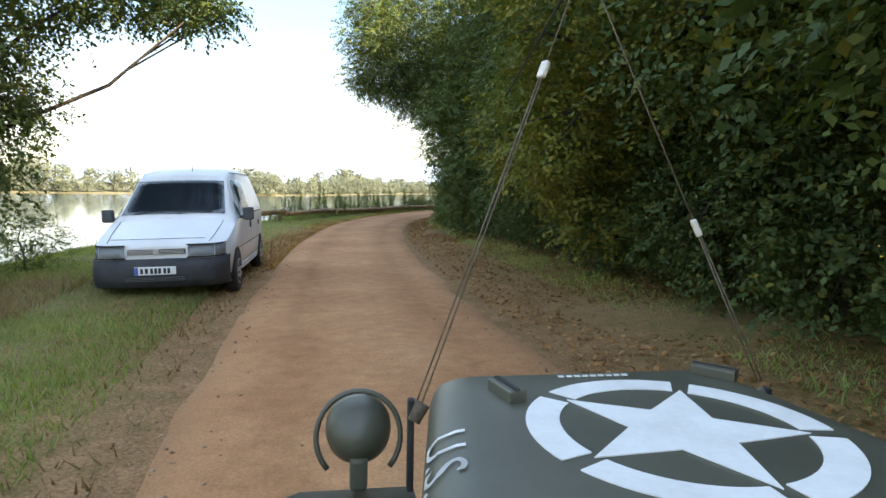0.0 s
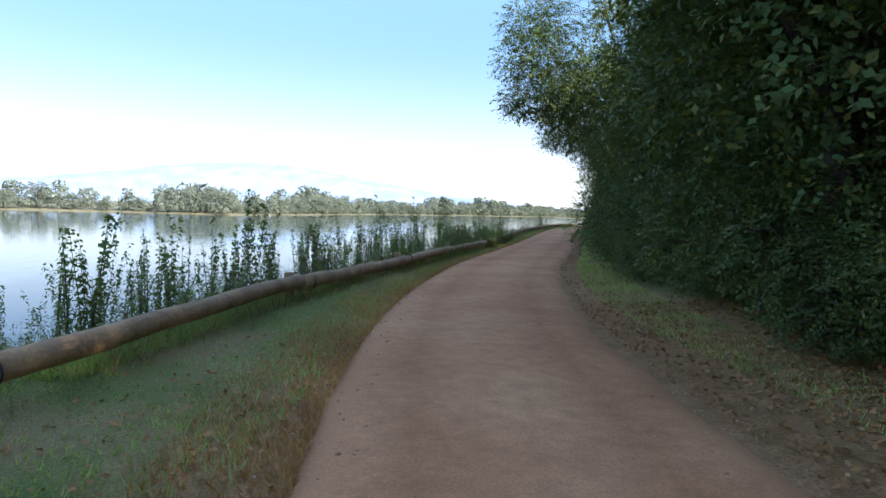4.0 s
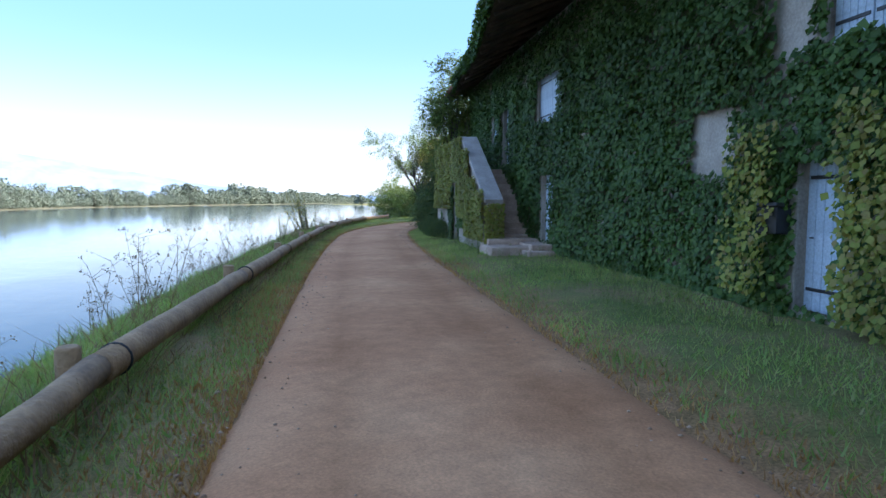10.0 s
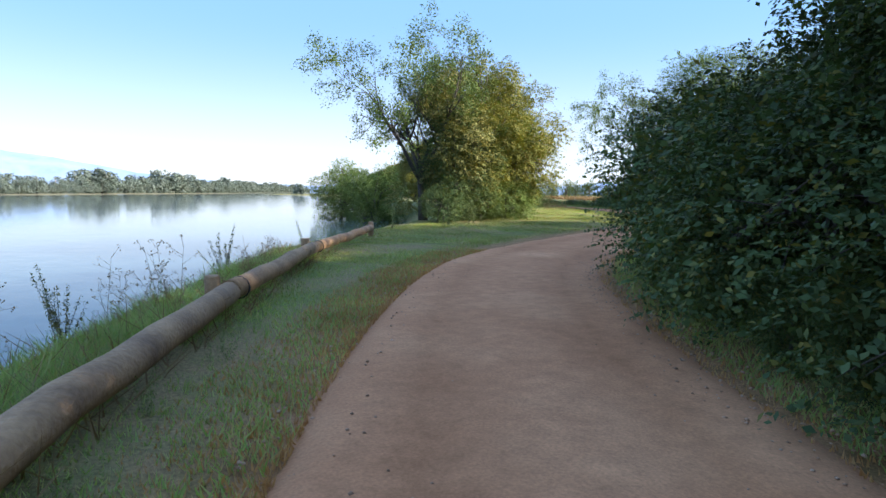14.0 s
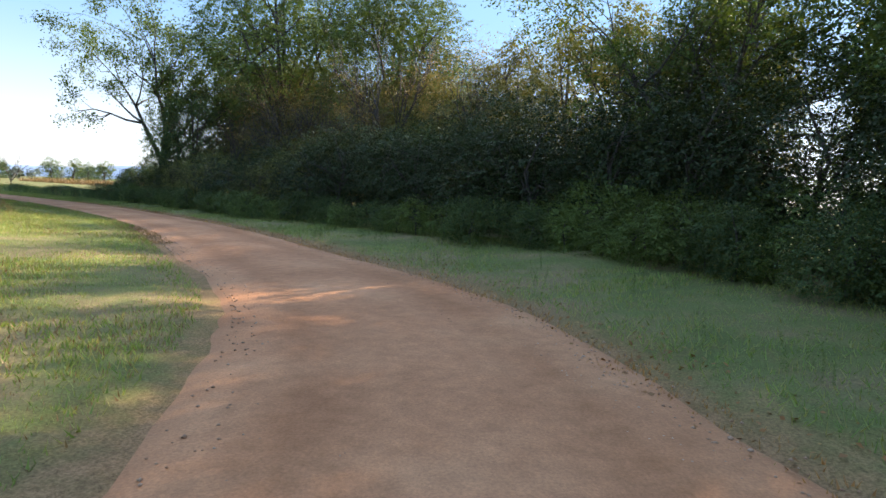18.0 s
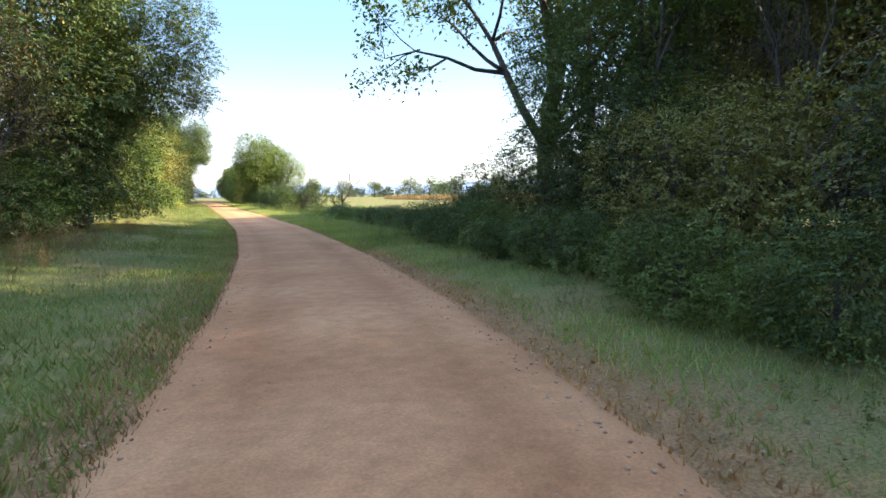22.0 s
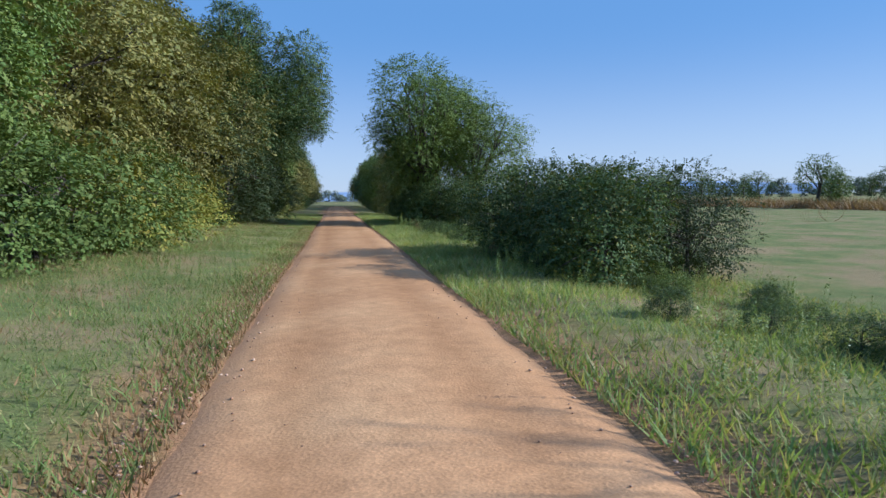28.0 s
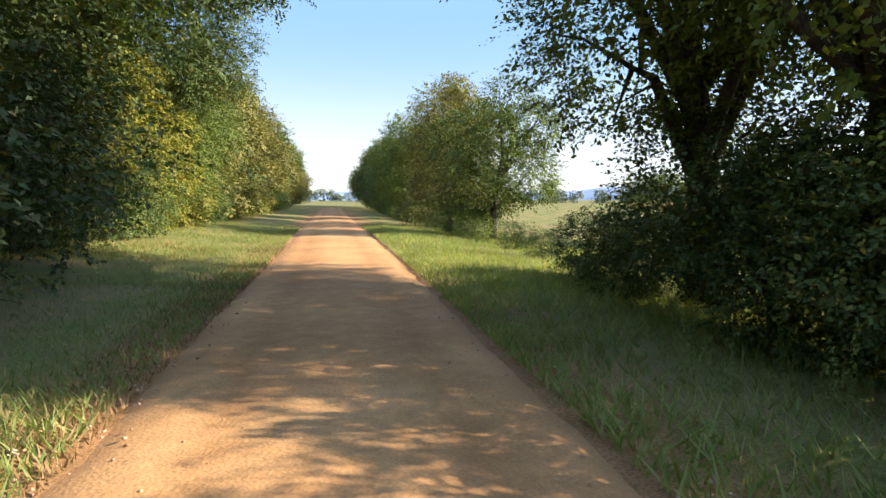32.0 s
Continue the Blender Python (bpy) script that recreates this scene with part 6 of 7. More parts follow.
        for x, dz in ((cx - 0.19, -0.10), (cx - 0.17, -0.02), (cx - 0.12, 0.0), (cx + 0.12, 0.0), (cx + 0.2, 0.0)):
            rows.append([(x, 0.55, 0.62 + dz), (x, 0.75, 0.73 + dz), (x, 1.0, 0.765 + dz), (x, 1.45, 0.76 + dz), (x, 1.66, 0.73 + dz), (x, 1.72, 0.68 + dz)])
        b = loft(rows, True, False)
        bmesh.ops.solidify(b, geom=b.faces[:], thickness=0.02)
        bmesh.ops.recalc_face_normals(b, faces=b.faces)
        part("mudguard", b, M_OLIVE, e, "flat olive mudguard")
        lx, lz = (0.025, 0.885) if sgn < 0 else (1.36, 0.76)
        lamp = part("headlight", tube([(lx, 1.70 + d, lz) for d in (-0.095, -0.085, -0.06, -0.025, 0.02, 0.05)], [0.012, 0.038, 0.068, 0.088, 0.095, 0.095], 24), M_OLIVE, e, "round olive headlight bucket")
        part("lens", tube([(lx, 1.75, lz), (lx, 1.765, lz)], [0.088, 0.05], 20), M_LENS, lamp)
        arc = [(lx + 0.118 * math.cos(t_), 1.66 + 0.02 * math.sin(t_), lz + 0.125 * math.sin(t_)) for t_ in np.linspace(-0.75, math.pi + 0.75, 22)]
        part("guard_hoop", tube(arc, 0.008, 6), M_OLIVE, lamp, "bent steel hoop over the lamp")
        part("lamp_foot", box(0.05, 0.09, 0.1, Matrix.Translation((lx, 1.66, lz - 0.095)), 0.015), M_OLIVE, lamp)
        part("bracket", box(0.018, 0.03, 0.26, Matrix.Translation((0.165 if sgn < 0 else 1.235, 1.60, 0.88)), 0.005), M_RUBBER, e)
        part("rope_knot", tube([(0.17 if sgn < 0 else 1.23, 1.59, 0.95), (0.19 if sgn < 0 else 1.21, 1.60, 0.985), (0.17 if sgn < 0 else 1.23, 1.61, 1.0)], [0.02, 0.028, 0.012], 8), M_ROPE, e)
        wheel(e, cx, 1.18, 0.36, 0.17, rim=M_OLIVE, outward=sgn)
        wheel(e, cx, -0.85, 0.36, 0.17, rim=M_OLIVE, outward=sgn)
    # aerial rod bent over the bonnet and its two guy ropes
    apex = Vector((0.745, 1.95, 2.33))
    rod = [Vector((1.45, -1.6, 1.0)), Vector((1.45, -1.5, 1.9)), Vector((1.35, -0.7, 2.75)), Vector((1.12, 0.8, 2.72)), apex, Vector((0.6, 2.35, 1.95))]
    part("aerial", tube(rod, [0.012, 0.01, 0.008, 0.006, 0.005, 0.003], 6), M_RUBBER, e, "thin black whip aerial")
    for k, foot in enumerate((Vector((0.185, 1.60, 0.99)), Vector((1.30, 1.72, 0.99)))):
        ins = foot.lerp(apex, 0.72 if k == 0 else 0.36)
        for off in (-0.004, 0.004):
            part("guy_rope", tube([foot + Vector((off * 2, 0, 0)), ins + Vector((off, 0, 0))], 0.0025, 5), M_ROPE, e, "thin brown twine")
        part("guy_rope", tube([ins, apex], 0.0025, 5), M_ROPE, e)
        b = box(0.03, 0.02, 0.06, Matrix.Translation(ins) @ (apex - foot).to_track_quat("Z", "Y").to_matrix().to_4x4(), 0.009, 3)
        part("insulator", b, M_CREAM, e, "cream porcelain egg insulator")
    # body behind the bonnet
    part("cowl", box(1.22, 0.12, 0.42, Matrix.Translation((0.69, 0.30, 0.84)), 0.03), M_OLIVE, e)
    for x in (0.0, 1.38):
        part("body_side", box(0.04, 1.9, 0.42, Matrix.Translation((x, -0.75, 0.66)), 0.015), M_OLIVE, e)
    part("floor", box(1.36, 2.0, 0.04, Matrix.Translation((0.69, -0.72, 0.46))), M_OLIVE, e)
    part("rear_panel", box(1.40, 0.04, 0.42, Matrix.Translation((0.69, -1.70, 0.66)), 0.015), M_OLIVE, e)
    for x in (0.33, 1.05):
        part("seat", box(0.46, 0.45, 0.14, Matrix.Translation((x, -0.75, 0.58)), 0.03), M_OLIVE, e)
    part("bumper", box(1.5, 0.06, 0.1, Matrix.Translation((0.70, 1.86, 0.52)), 0.012), M_OLIVE, e)
    for x in (0.42, 0.98):
        part("chassis_rail", box(0.07, 3.5, 0.1, Matrix.Translation((x, 0.1, 0.42))), M_OLIVE, e)
    return e


build_car()


# ---- river-bank plants ----
def stalk_plant(h, n, size, seed, material, label, side_shoots=3, lean=0.12, slim=0.8):
    """Upright whippy stems with alternate leaves."""
    rng = np.random.default_rng(seed)
    e = thing("tall_weed", (0, 0, 0), label, "plant", "bank plants")
    bm = bmesh.new()
    P, N = [], []
    for k in range(side_shoots):
        hh = h * (1.0 if k == 0 else rng.uniform(0.45, 0.9))
        a, r = rng.uniform(0, 6.28), 0.0 if k == 0 else rng.uniform(0.08, 0.3)
        b0 = Vector((r * math.cos(a), r * math.sin(a), -0.3))
        tip = b0 + Vector((rng.normal(0, lean) * hh, rng.normal(0, lean) * hh, hh + 0.3))
        mid = b0.lerp(tip, 0.5) + Vector((rng.normal(0, 0.05), rng.normal(0, 0.05), 0))
        tube([b0, mid, tip], [0.012, 0.008, 0.003], 5, bm)
        m = int(n * hh / h)
        u = np.sort(rng.uniform(0.12, 1.0, m))
        c = np.array([(b0 * (1 - q) ** 2 + mid * 2 * q * (1 - q) + tip * q * q)[:] for q in u])
        ang = np.arange(m) * 2.4 + rng.normal(0, 0.4, m)
        o = np.stack([np.cos(ang), np.sin(ang), -0.15 + 0 * ang], 1)
        P.append(c + o * size * 0.65 * rng.uniform(0.6, 1.3, m)[:, None])
        N.append(o * 0.6 + np.array((0, 0, 0.7)))
    part("stem", bm, M_BARK, e)["kind"] = "stuff"
    v, f = leaves(np.concatenate(P), np.concatenate(N), size, 0.3, slim, rng, 0.5)
    mesh_object("leaves", v, f, material, e)
    return e


def dry_weed(h, seed, label="thin dry brown weed stalks with seed heads on the bank"):
    rng = np.random.default_rng(seed)
    e = thing("dry_weed", (0, 0, 0), label, "plant", "bank plants")
    bm = bmesh.new()
    P = []
    for k in range(5):
        a = rng.uniform(0, 6.28)
        b0 = Vector((0.12 * math.cos(a), 0.12 * math.sin(a), -0.2))
        tip = b0 + Vector((rng.normal(0, 0.2) * h, rng.normal(0, 0.2) * h, h * rng.uniform(0.6, 1.1)))
        tube([b0, b0.lerp(tip, 0.5), tip], [0.006, 0.004, 0.0015], 4, bm)
        for j in range(7):
            st = b0.lerp(tip, rng.uniform(0.4, 0.98))
            en = st + Vector((rng.normal(0, 0.1), rng.normal(0, 0.1), rng.uniform(0.02, 0.16)))
            tube([st, en], [0.003, 0.001], 3, bm)
            P += [np.array(en) + rng.normal(0, 0.018, 3) for _ in range(7)]
    part("stem", bm, M_DRY, e)["kind"] = "stuff"
    v, f = leaves(np.array(P), np.tile((0, 0, 1.0), (len(P), 1)), 0.022, 1.0, 0.8, rng)
    mesh_object("seed_head", v, f, M_DRY, e)["kind"] = "stuff"
    return e


TALL = [template(stalk_plant(2.3, 105, 0.075, k, M_LEAF, "tall green poplar shoots growing beyond the log rail", 5, 0.1)) for k in (101, 102, 103)]
MID = [template(stalk_plant(1.2, 110, 0.05, k, M_WEED, "knee-high green weeds on the bank", 6, 0.2, 0.5)) for k in (105, 106)]
PALE = [template(stalk_plant(0.9, 95, 0.046, k, M_WEED, "yellow-green weeds beside the log rail", 6, 0.25, 0.42)) for k in (108, 109)]
FEATHER = [template(stalk_plant(1.7, 110, 0.07, 111, M_LEAF_DULL, "feathery young ash shoots beyond the log rail", 11, 0.38, 0.5))]
DRYW = [template(dry_weed(h, k)) for h, k in ((1.3, 121), (0.9, 122), (1.0, 123))]
rl = lambda s: float(np.interp(s, RAIL_S, RAIL_L))
for s in np.arange(29, 48, 0.55):
    put(pick(TALL), s + RNG.uniform(-0.2, 0.2), rl(s) + RNG.uniform(0.4, 1.3), RNG.uniform(0.55, 0.85), squash=RNG.uniform(0.85, 1.1))
for s in np.arange(26, 62, 0.75):
    put(pick(MID), s, rl(s) + RNG.uniform(0.3, 1.8), RNG.uniform(0.7, 1.15))
for s in np.arange(18, 62, 2.2):
    put(pick(PALE if RNG.random() < 0.35 else MID), s, rl(s) + RNG.uniform(0.35, 2.0), RNG.uniform(0.35, 0.75))
for s in np.arange(46, 63, 1.6):
    put(pick(PALE + TALL), s, rl(s) + RNG.uniform(0.4, 1.2), RNG.uniform(0.5, 0.8))
for s in np.arange(60, 108, 1.0):
    put(pick(DRYW), s, rl(s) + RNG.uniform(0.3, 1.7), RNG.uniform(0.7, 1.2))
for s, k in ((87.5, 0.62), (94.6, 1.35), (95.6, 1.1), (103, 0.5), (107.5, 0.6)):
    put(FEATHER[0], s, rl(s) + (0.9 if s < 100 else 1.6), k)
for s, l in ((48.2, 3.2), (49.5, 3.5), (51.0, 3.2), (57.3, 3.4)):
    put(pick(GREEN_BUSH + YELLOW_BUSH), s, l, RNG.uniform(0.35, 0.5))
for s in np.arange(49.5, 58, 0.7):
    put(pick(GREEN_BUSH + YELLOW_BUSH), s, rl(s) + RNG.uniform(-0.25, 0.25), RNG.uniform(0.14, 0.24), group="low growth over the rail")


def weed_mass(some, spots, label):
    """Leaves of many low weeds joined into one mass."""
    V, F, n = [], [], 0
    for s, l, k in spots:
        me = next(c for c in pick(some).children if c.name.startswith("leaves")).data
        v, f = np.empty(3 * len(me.vertices), np.float32), np.empty(len(me.loops), np.int32)
        me.vertices.foreach_get("co", v)
        me.loops.foreach_get("vertex_index", f)
        a = RNG.uniform(0, 6.28)
        r = np.array(((math.cos(a), -math.sin(a), 0), (math.sin(a), math.cos(a), 0), (0, 0, 1)))
        V.append((v.reshape(-1, 3) @ r.T) * k + np.array(on(s, l)))
        F.append(f.reshape(-1, 4) + n)
        n += len(v) // 3
    return tagged(mesh_object("weeds", np.concatenate(V), np.concatenate(F), M_WEED), label, "weeds", kind="stuff")


def scatter(count, s0, s1, l_of, k0, k1):
    s = RNG.uniform(s0, s1, count)
    return [(float(q), float(l_of(q)), float(RNG.uniform(k0, k1))) for q in s]


weed_mass(MID + PALE, scatter(260, 25, 61, lambda s: rl(s) + RNG.uniform(0.05, 1.9), 0.4, 0.95), "green weeds crowding the bank beyond the log rail")
weed_mass(PALE, scatter(90, 61, 112, lambda s: rl(s) + RNG.uniform(0.3, 1.9), 0.15, 0.38), "low weeds on the open bank")
weed_mass(PALE + MID, scatter(60, 41, 60, lambda s: rl(s) + RNG.uniform(-0.4, 0.7), 0.45, 0.85), "weeds growing over the fallen log rail")
weed_mass(PALE, scatter(150, 26, 110, lambda s: rl(s) + RNG.uniform(-0.5, -0.1), 0.15, 0.38), "small weeds at the foot of the log rail")
weed_mass(MID + PALE, scatter(620, 164, 240, lambda s: -RNG.uniform(2.3, 7.8), 0.3, 0.62), "knee-high weeds and nettles beside the field")
weed_mass(PALE, scatter(260, 60, 112, lambda s: -RNG.uniform(2.7, 4.6) if s < 83 else -RNG.uniform(2.3, 3.3), 0.16, 0.42), "low weeds below the house wall")
weed_mass(PALE + MID, scatter(220, 112, 172, lambda s: -RNG.uniform(2.6, 5.6), 0.2, 0.5), "weeds in the grass before the hedge")
weed_mass(PALE, scatter(520, 146, 250, lambda s: RNG.uniform(2.6, 6.4), 0.15, 0.4), "small weeds in the grass verge")
for s in np.arange(150, 176, 0.35):
    put(pick(DRYW), s, RNG.uniform(4.3, 6.6), RNG.uniform(0.55, 0.9))
weed_mass(PALE, scatter(320, 194, 220, lambda s: RNG.uniform(2.0, 5.8), 0.25, 0.45), "lush low weeds in the verge beside the hedge")
# scrub at the water's edge after the rail, and on the grass of the straight
for s in np.arange(112, 135, 2.2):
    put(pick(MID + PALE), s, np.interp(s, [112, 118, 135], [7.6, 7.0, 8.6]) + RNG.uniform(-0.5, 0.5), RNG.uniform(0.5, 0.9))
for s in np.arange(150, 212, 3.4):
    put(pick(PALE + DRYW), s, RNG.uniform(5.0, 7.2), RNG.uniform(0.4, 0.75))
for s in np.arange(168, 236, 2.6):
    put(pick(DRYW), s, -RNG.uniform(3.0, 7.5), RNG.uniform(0.5, 0.8))
for s in np.arange(198, 232, 0.5):
    put(pick(GREEN_BUSH + DARK_BUSH), s, -RNG.uniform(3.4, 6.5), RNG.uniform(0.16, 0.3), squash=0.8, group="low growth beside the field", name="low_bush", label="low leafy growth in the tall grass by the field")
for s in np.arange(82.5, 98, 1.1):
    put(pick(MID + PALE), s, -3.05 + RNG.uniform(-0.25, 0.35), RNG.uniform(0.3, 0.5))
for s in np.arange(62, 83, 2.6):
    put(pick(MID), s, -RNG.uniform(3.9, 4.5), RNG.uniform(0.25, 0.45))


def bare_tree(h, seed, label, spread=0.45, depth=5):
    """A leafless tree: forks of tapering twigs."""
    rng = np.random.default_rng(seed)
    e = thing("bare_tree", (0, 0, 0), label, "tree")
    bm = bmesh.new()

    def grow(p, d, length, r, n):
        q = p + d * length
        tube([p, p.lerp(q, 0.5) + Vector(rng.normal(0, 0.03 * length, 3)), q], [r, r * 0.85, r * 0.65], 5 if n > 2 else 3, bm, False)
        if n == 0:
            return
        for _ in range(3 if n > 3 else 2 + int(rng.random() < 0.5)):
            nd = (d + Vector(rng.normal(0, spread, 3)) + Vector((0, 0, 0.22))).normalized()
            grow(p.lerp(q, rng.uniform(0.6, 1.0)), nd, length * rng.uniform(0.62, 0.85), r * 0.6, n - 1)

    grow(Vector((0, 0, -0.2)), Vector((0, 0, 1)), h * 0.3, 0.012 * h, depth)
    part("trunk", bm, M_BARK, e)
    return e


BARE_TREE = [template(bare_tree(9, 131, "leafless grey tree standing above the hedge", 0.25)), template(bare_tree(6, 132, "thin leafless tree in the bushes", 0.4))]
put(BARE_TREE[0], 150.9, -11.7, 1.25)
put(BARE_TREE[0], 154.5, -13.5, 1.2)
put(BARE_TREE[1], 202.5, -8.2, 0.95)
put(BARE_TREE[0], 157, 8.2, 0.95)
put(BARE_TREE[0], 160.5, 7.4, 0.85)
for s in np.arange(152, 172, 3.5):
    put(BARE_TREE[0], s, -9.5 + RNG.uniform(-1, 1), RNG.uniform(0.6, 0.85))

# ---- hay bales in the field ----
M_HAY = grainy("weathered_hay", (0.20, 0.15, 0.085), (0.36, 0.28, 0.17), 4, 0.95, fine=40, relief=0.9, dist=0.04)


def build_bale():
    e = thing("hay_bale", (0, 0, 0), "round bale of weathered hay lying in the field", "hay bale", "hay bales")
    prof = [(-0.6, 0.05), (-0.6, 0.56), (-0.57, 0.63), (-0.3, 0.65), (0.0, 0.655), (0.3, 0.65), (0.57, 0.63), (0.6, 0.56), (0.6, 0.05)]
    part("roll", tube([(x, 0, 0.62) for x, _ in prof], [r for _, r in prof], 28), M_HAY, e)
    for x in (-0.35, -0.12, 0.12, 0.35):
        part("twine", tube([(x + 0.006 * math.sin(7 * a), 0.658 * math.cos(a), 0.62 + 0.658 * math.sin(a)) for a in np.linspace(0, 2 * math.pi, 33)], 0.005, 4, close=False), M_DRY, e)
    return e


BALE = template(build_bale())
for x, y, turn in (
    (122.5, 175.8, 20), (133.6, 178.3, 75), (140.4, 177.8, 60), (112.6, 165.1, 140), (143.9, 158.0, 30), (166.6, 162.5, 80), (143.0, 177.7, 10), (124.2, 147.1, 50),
):
    sb, lb = station(np.array([x]), np.array([y]))
    copy_thing(BALE, Matrix.Translation((x, y, gz(sb[0], lb[0]))) @ Matrix.Rotation(radians(turn), 4, "Z"))

# ---- the marker pole in the river ----
pole = thing("river_pole", (84.6, 557, WATER_Z), "slim pale marker pole standing in the river", "pole")
part("shaft", tube([(0, 0, -2), (0, 0, 9)], [0.35, 0.28], 8), M_LINTEL, pole)
part("top_mark", box(1.0, 1.0, 1.2, Matrix.Translation((0, 0, 9.4)), 0.1), M_LINTEL, pole)


# ---- grass, gravel and fallen leaves ----
def blades(name, n, s0, s1, l_of, tall, material, seed, label, category="grass", thin=0.008):
    """Single bent blades of grass as one mesh."""
    rng = np.random.default_rng(seed)
    s = rng.uniform(s0, s1, n)
    l = l_of(s, rng)
    keep = np.array([noise.noise(Vector((a * 0.45, b * 0.7, seed))) for a, b in zip(s, l)]) > rng.uniform(-1.0, 0.2, n)
    s, l = s[keep], l[keep]
    n = len(s)
    i = np.clip((s + S0).astype(int), 0, len(LINE) - 2)
    fr = (s + S0 - i)[:, None]
    c, t = LINE[i] * (1 - fr) + LINE[i + 1] * fr, TAN[i]
    p = np.stack([c[:, 0] - t[:, 1] * l, c[:, 1] + t[:, 0] * l, ground_z(s, l) - 0.03], 1)
    h = tall * rng.uniform(0.35, 1.2, n) * (0.75 + 0.5 * np.array([noise.noise(Vector((a * 0.8, b * 0.8, 7))) for a, b in zip(s, l)]))
    a = rng.uniform(0, 6.28, n)
    w = thin * rng.uniform(0.6, 1.5, n)
    d = np.stack([np.cos(a) * w, np.sin(a) * w, 0 * a], 1)
    b = rng.uniform(0, 6.28, n)
    lean = np.stack([np.cos(b), np.sin(b), 0 * b], 1) * (h * rng.uniform(0.2, 1.3, n))[:, None]
    tip = p + lean + np.stack([0 * h, 0 * h, h * 0.8 + 0.03], 1)
    v = np.stack([p - d, p + d, tip], 1).reshape(-1, 3)
    ob = mesh_object(name, v, np.arange(3 * n).reshape(n, 3), material)
    return tagged(ob, label, category, kind="stuff")


def band(lo, hi, power=1.5, side=1):
    """Offsets from the track's edge, thicker towards lo."""
    def f(s, rng):
        a = np.interp(s, *lo) if isinstance(lo, tuple) else lo
        b = np.interp(s, *hi) if isinstance(hi, tuple) else hi
        return side * (a + (b - a) * rng.random(len(s)) ** power)
    return f


blades("grass", 165000, 14, 112, band(([14, 22, 30, 112], [2.8, 2.1, 1.58, 1.55]), ([14, 30, 48, 100, 112], [6.5, 5, 3.6, 3.6, 6]), 0.9), 0.085, M_LUSH, 201, "lush green grass between track and log rail")
blades("grass", 130000, -6, 16, band(2.1, 7.0, 0.9), 0.13, M_GRASS, 202, "uneven green grass round the parked van")
blades("grass", 110000, 108, 150, band(([108, 118, 126, 134, 150], [1.9, 2.2, 2.25, 2.0, 1.7]), ([108, 120, 150], [6, 9, 8]), 0.9), 0.09, M_GRASS, 203, "short grass on the open river bank")
blades("grass", 230000, 146, 262, band(1.5, 7.2, 1.2), 0.13, M_GRASS, 204, "green grass verge beside the track", thin=0.009)
blades("grass", 70000, 60, 112, band(([60, 70, 90, 97, 112], [2.6, 1.65, 1.6, 1.6, 1.8]), ([60, 80, 90, 98, 112], [3.9, 4.8, 3.6, 3.0, 4.5]), 0.9, -1), 0.12, M_LUSH, 205, "grass strip below the house wall")
blades("grass", 90000, 110, 172, band(([110, 125, 135, 172], [2.3, 2.3, 2.1, 1.85]), ([110, 130, 140, 172], [4.4, 7.0, 6.6, 4.8]), 0.9, -1), 0.13, M_GRASS, 206, "grass in the shade of the dark hedge")
blades("grass", 230000, 168, 262, band(1.5, 8.0, 1.2, -1), 0.22, M_GRASS, 207, "tall dewy grass falling away to the field", thin=0.01)
blades("bank_grass", 150000, 28, 110, band((list(RAIL_S), [x + 0.0 for x in RAIL_L]), (list(RAIL_S), [x + 1.2 for x in RAIL_L]), 1.0), 0.3, M_LUSH, 214, "long rank grass growing over the log rail")
blades("dry_grass", 16000, 28, 110, band((list(RAIL_S), [x - 0.25 for x in RAIL_L]), (list(RAIL_S), [x + 1.2 for x in RAIL_L]), 1.0), 0.5, M_DRY, 215, "dry brown stalks among the bank grass")
blades("dry_grass", 90000, 12, 112, band(1.52, 2.4, 1.5), 0.055, M_FRINGE, 208, "withered brown grass along the track's edge")
blades("dry_grass", 22000, 146, 250, band(2.5, 7.2, 0.6), 0.2, M_DRY, 209, "dry straw-coloured grass in the verge")
blades("dry_grass", 36000, 140, 250, band(1.42, 2.1, 1.4), 0.07, M_DRY, 210, "withered brown grass along the track's edge")
blades("dry_grass", 20000, 110, 146, band(2.2, 8.0, 0.9), 0.06, M_DRY, 218, "brown patches in the short grass of the open bank")
blades("dry_grass", 9000, 2, 10, band(3.9, 6.2, 1.0), 0.45, M_DRY, 216, "tall straw-coloured grass in front of the van")
blades("dry_grass", 14000, -6, 20, band(1.75, 5.0, 1.0), 0.12, M_DRY, 211, "dry straw by the parked van")
blades("grass", 34000, -4, 62, band(([-4, 20, 34, 62], [3.2, 3.0, 2.1, 2.0]), ([-4, 20, 34, 62], [4.4, 4.0, 3.2, 3.0]), 1.0, -1), 0.11, M_LUSH, 212, "sparse weeds at the foot of the wood")


blades("dry_grass", 16000, 66, 180, band(1.5, 2.1, 1.4, -1), 0.055, M_FRINGE, 217, "withered brown grass along the track's edge")
blades("maize_strip", 16000, 232, 330, band(50, 58, 1.0, -1), 1.9, M_DRY, 213, "strip of tall dry maize across the field", "crop", 0.05)


def litter(name, n, s0, s1, l_of, size, material, seed, label):
    rng = np.random.default_rng(seed)
    s = rng.uniform(s0, s1, n)
    l = l_of(s, rng)
    p = np.array([on(a, b, 0.012)[:] for a, b in zip(s, l)])
    v, f = leaves(p, np.tile((0, 0, 1.0), (n, 1)), size, 0.35, 0.7, rng, 0)
    return tagged(mesh_object(name, v, f, material), label, "fallen leaves", kind="stuff")


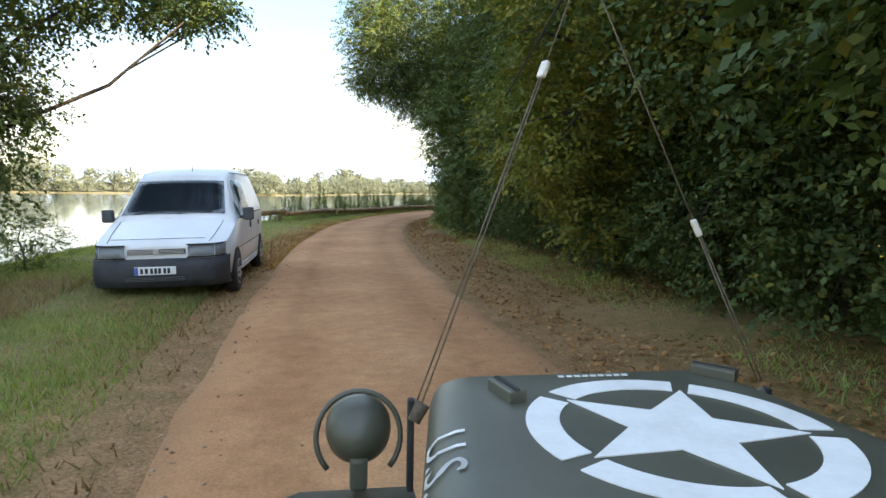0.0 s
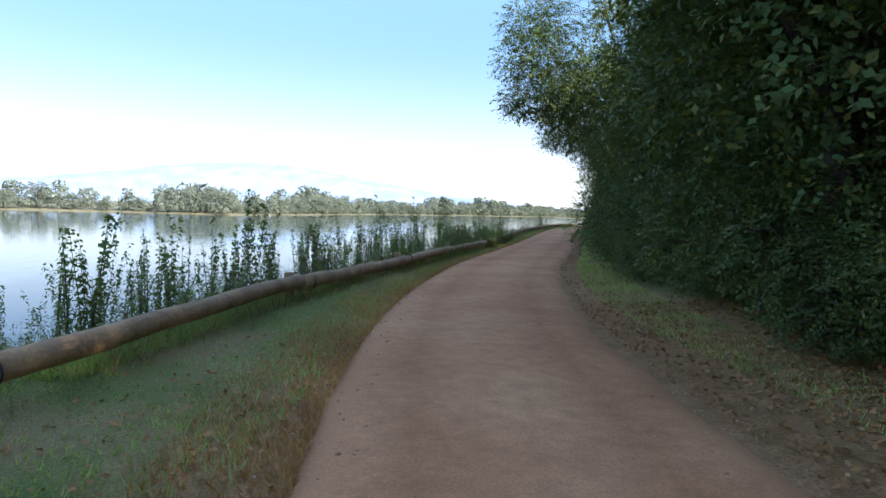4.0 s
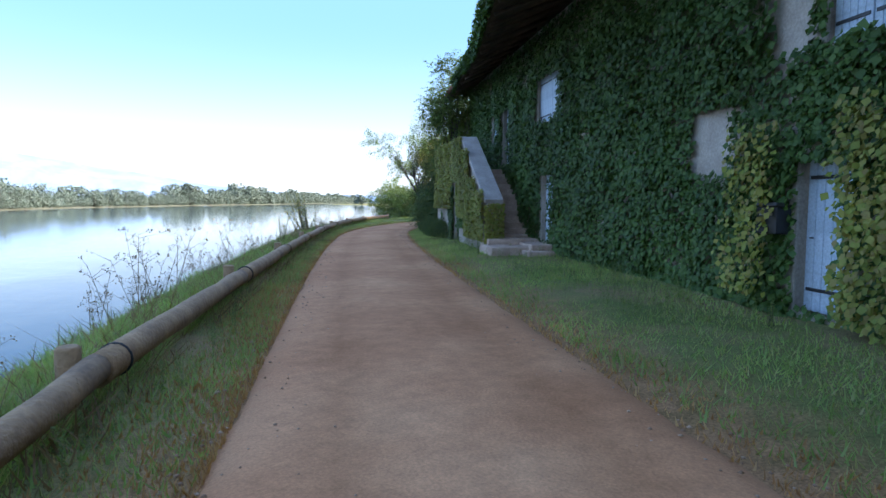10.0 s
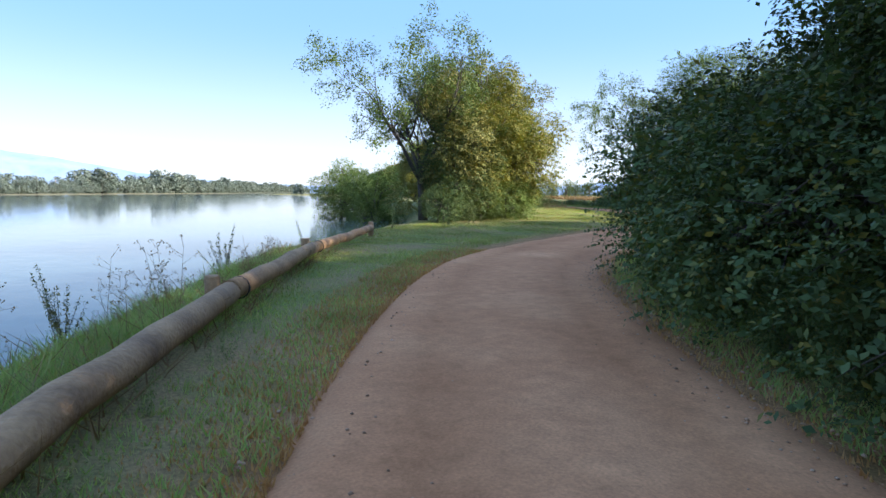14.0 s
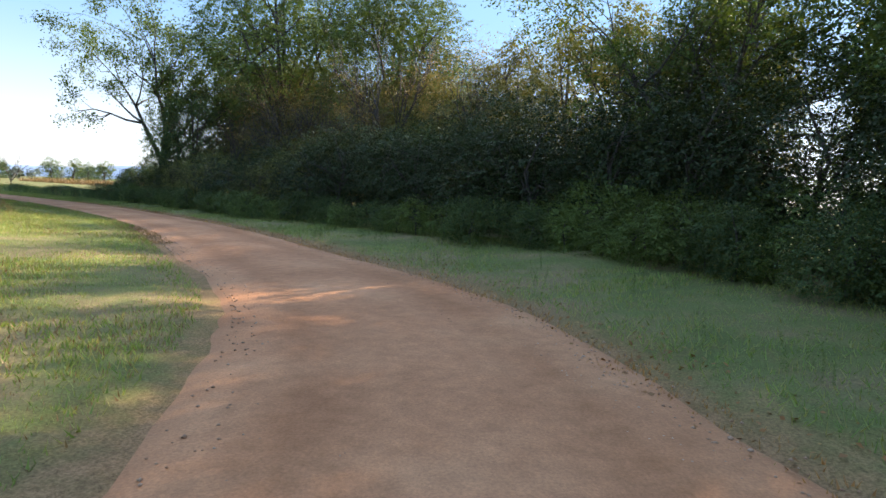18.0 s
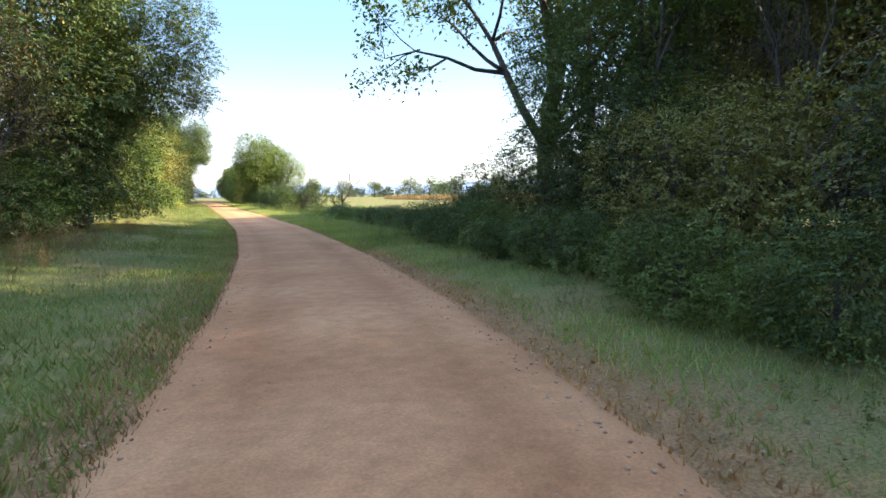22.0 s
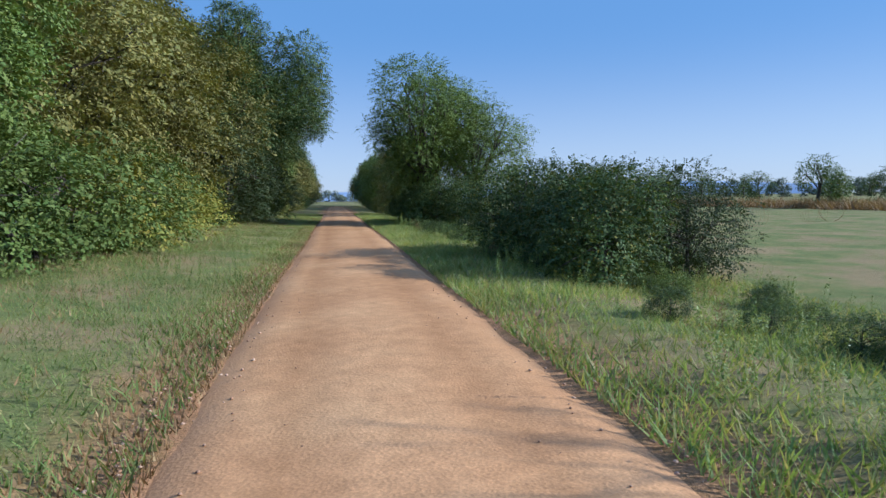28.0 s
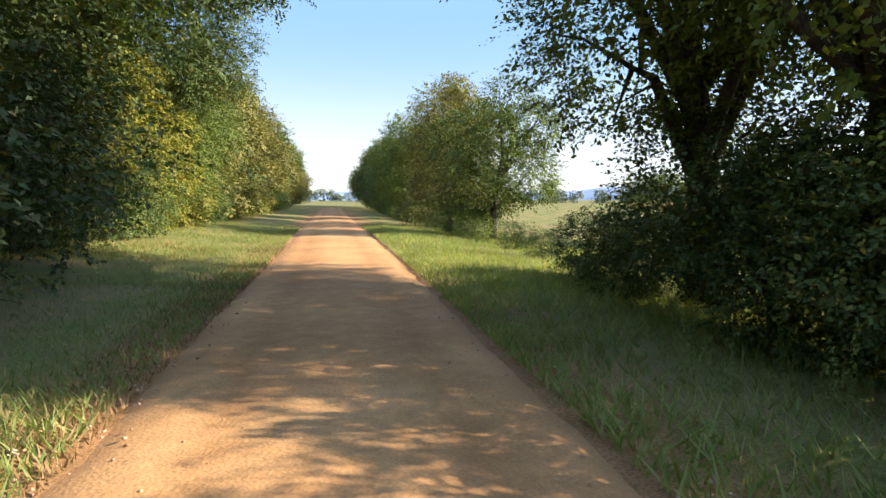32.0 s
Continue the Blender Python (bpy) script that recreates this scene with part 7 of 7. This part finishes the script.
M_FALLEN = leafy("fallen_brown_leaves", [(0.30, 0.13, 0.045), (0.40, 0.19, 0.07), (0.24, 0.11, 0.045), (0.46, 0.27, 0.10)], 0.8, 0.1)
litter("leaf_litter", 30000, -4, 34, band(1.65, 5.0, 0.9, -1), 0.06, M_FALLEN, 301, "brown fallen leaves below the wood")
litter("leaf_litter", 4500, 30, 66, band(1.6, 3.2, 1.2, -1), 0.055, M_FALLEN, 302, "brown fallen leaves along the wood's edge")
litter("leaf_litter", 3500, 6, 30, band(1.6, 3.4, 1.2), 0.05, M_FALLEN, 303, "brown fallen leaves beside the track")
litter("leaf_litter", 3000, 110, 200, band(1.6, 2.8, 1.2, -1), 0.05, M_FALLEN, 304, "brown fallen leaves beside the track")


def gravel(n, s0, s1, l_of, size, seed, label):
    """Small loose stones as one mesh."""
    rng = np.random.default_rng(seed)
    s = rng.uniform(s0, s1, n)
    l = l_of(s, rng)
    c = np.array([at(a, b, 0.012 + (gz(a, b) if abs(b) > 1.75 else 0.0))[:] for a, b in zip(s, l)])
    r = size * rng.uniform(0.4, 1.3, (n, 1, 1)) * rng.uniform(0.7, 1.3, (n, 6, 1))
    oct_ = np.array([(1, 0, 0), (0, 1, 0), (-1, 0, 0), (0, -1, 0), (0, 0, 0.7), (0, 0, -0.5)], float)
    a = rng.uniform(0, 6.28, n)
    rot = np.stack([np.stack([np.cos(a), -np.sin(a), 0 * a], -1), np.stack([np.sin(a), np.cos(a), 0 * a], -1), np.stack([0 * a, 0 * a, 1 + 0 * a], -1)], 1)
    v = (np.einsum("nij,kj->nki", rot, oct_) * r + c[:, None]).reshape(-1, 3)
    f = np.array([(0, 1, 4), (1, 2, 4), (2, 3, 4), (3, 0, 4), (1, 0, 5), (2, 1, 5), (3, 2, 5), (0, 3, 5)])
    f = (6 * np.arange(n)[:, None, None] + f[None]).reshape(-1, 3)
    return tagged(mesh_object("gravel", v, f, M_GRAVEL), label, "gravel", kind="stuff")


M_GRAVEL = leafy("pale_gravel_stones", [(0.34, 0.19, 0.11), (0.44, 0.26, 0.16), (0.50, 0.34, 0.23), (0.28, 0.15, 0.085)], 0.9, 0.0)
gravel(5000, -4, 130, lambda s, r: np.where(r.random(len(s)) < 0.5, 1, -1) * (1.75 - 0.7 * r.random(len(s)) ** 2), 0.016, 311, "loose stones along both edges of the track")
gravel(5000, 130, 262, lambda s, r: np.where(r.random(len(s)) < 0.6, 1, -1) * (1.75 - 0.6 * r.random(len(s)) ** 2), 0.016, 312, "loose stones along both edges of the track")
gravel(3200, 84, 166, lambda s, r: -(2.0 - 0.9 * r.random(len(s)) ** 1.3), 0.015, 314, "coarse stones thrown to the edge of the bend")
gravel(3500, -4, 262, lambda s, r: r.normal(0, 0.75, len(s)), 0.011, 313, "small stones scattered on the track")
for o in TMP:
    remove_thing(o)
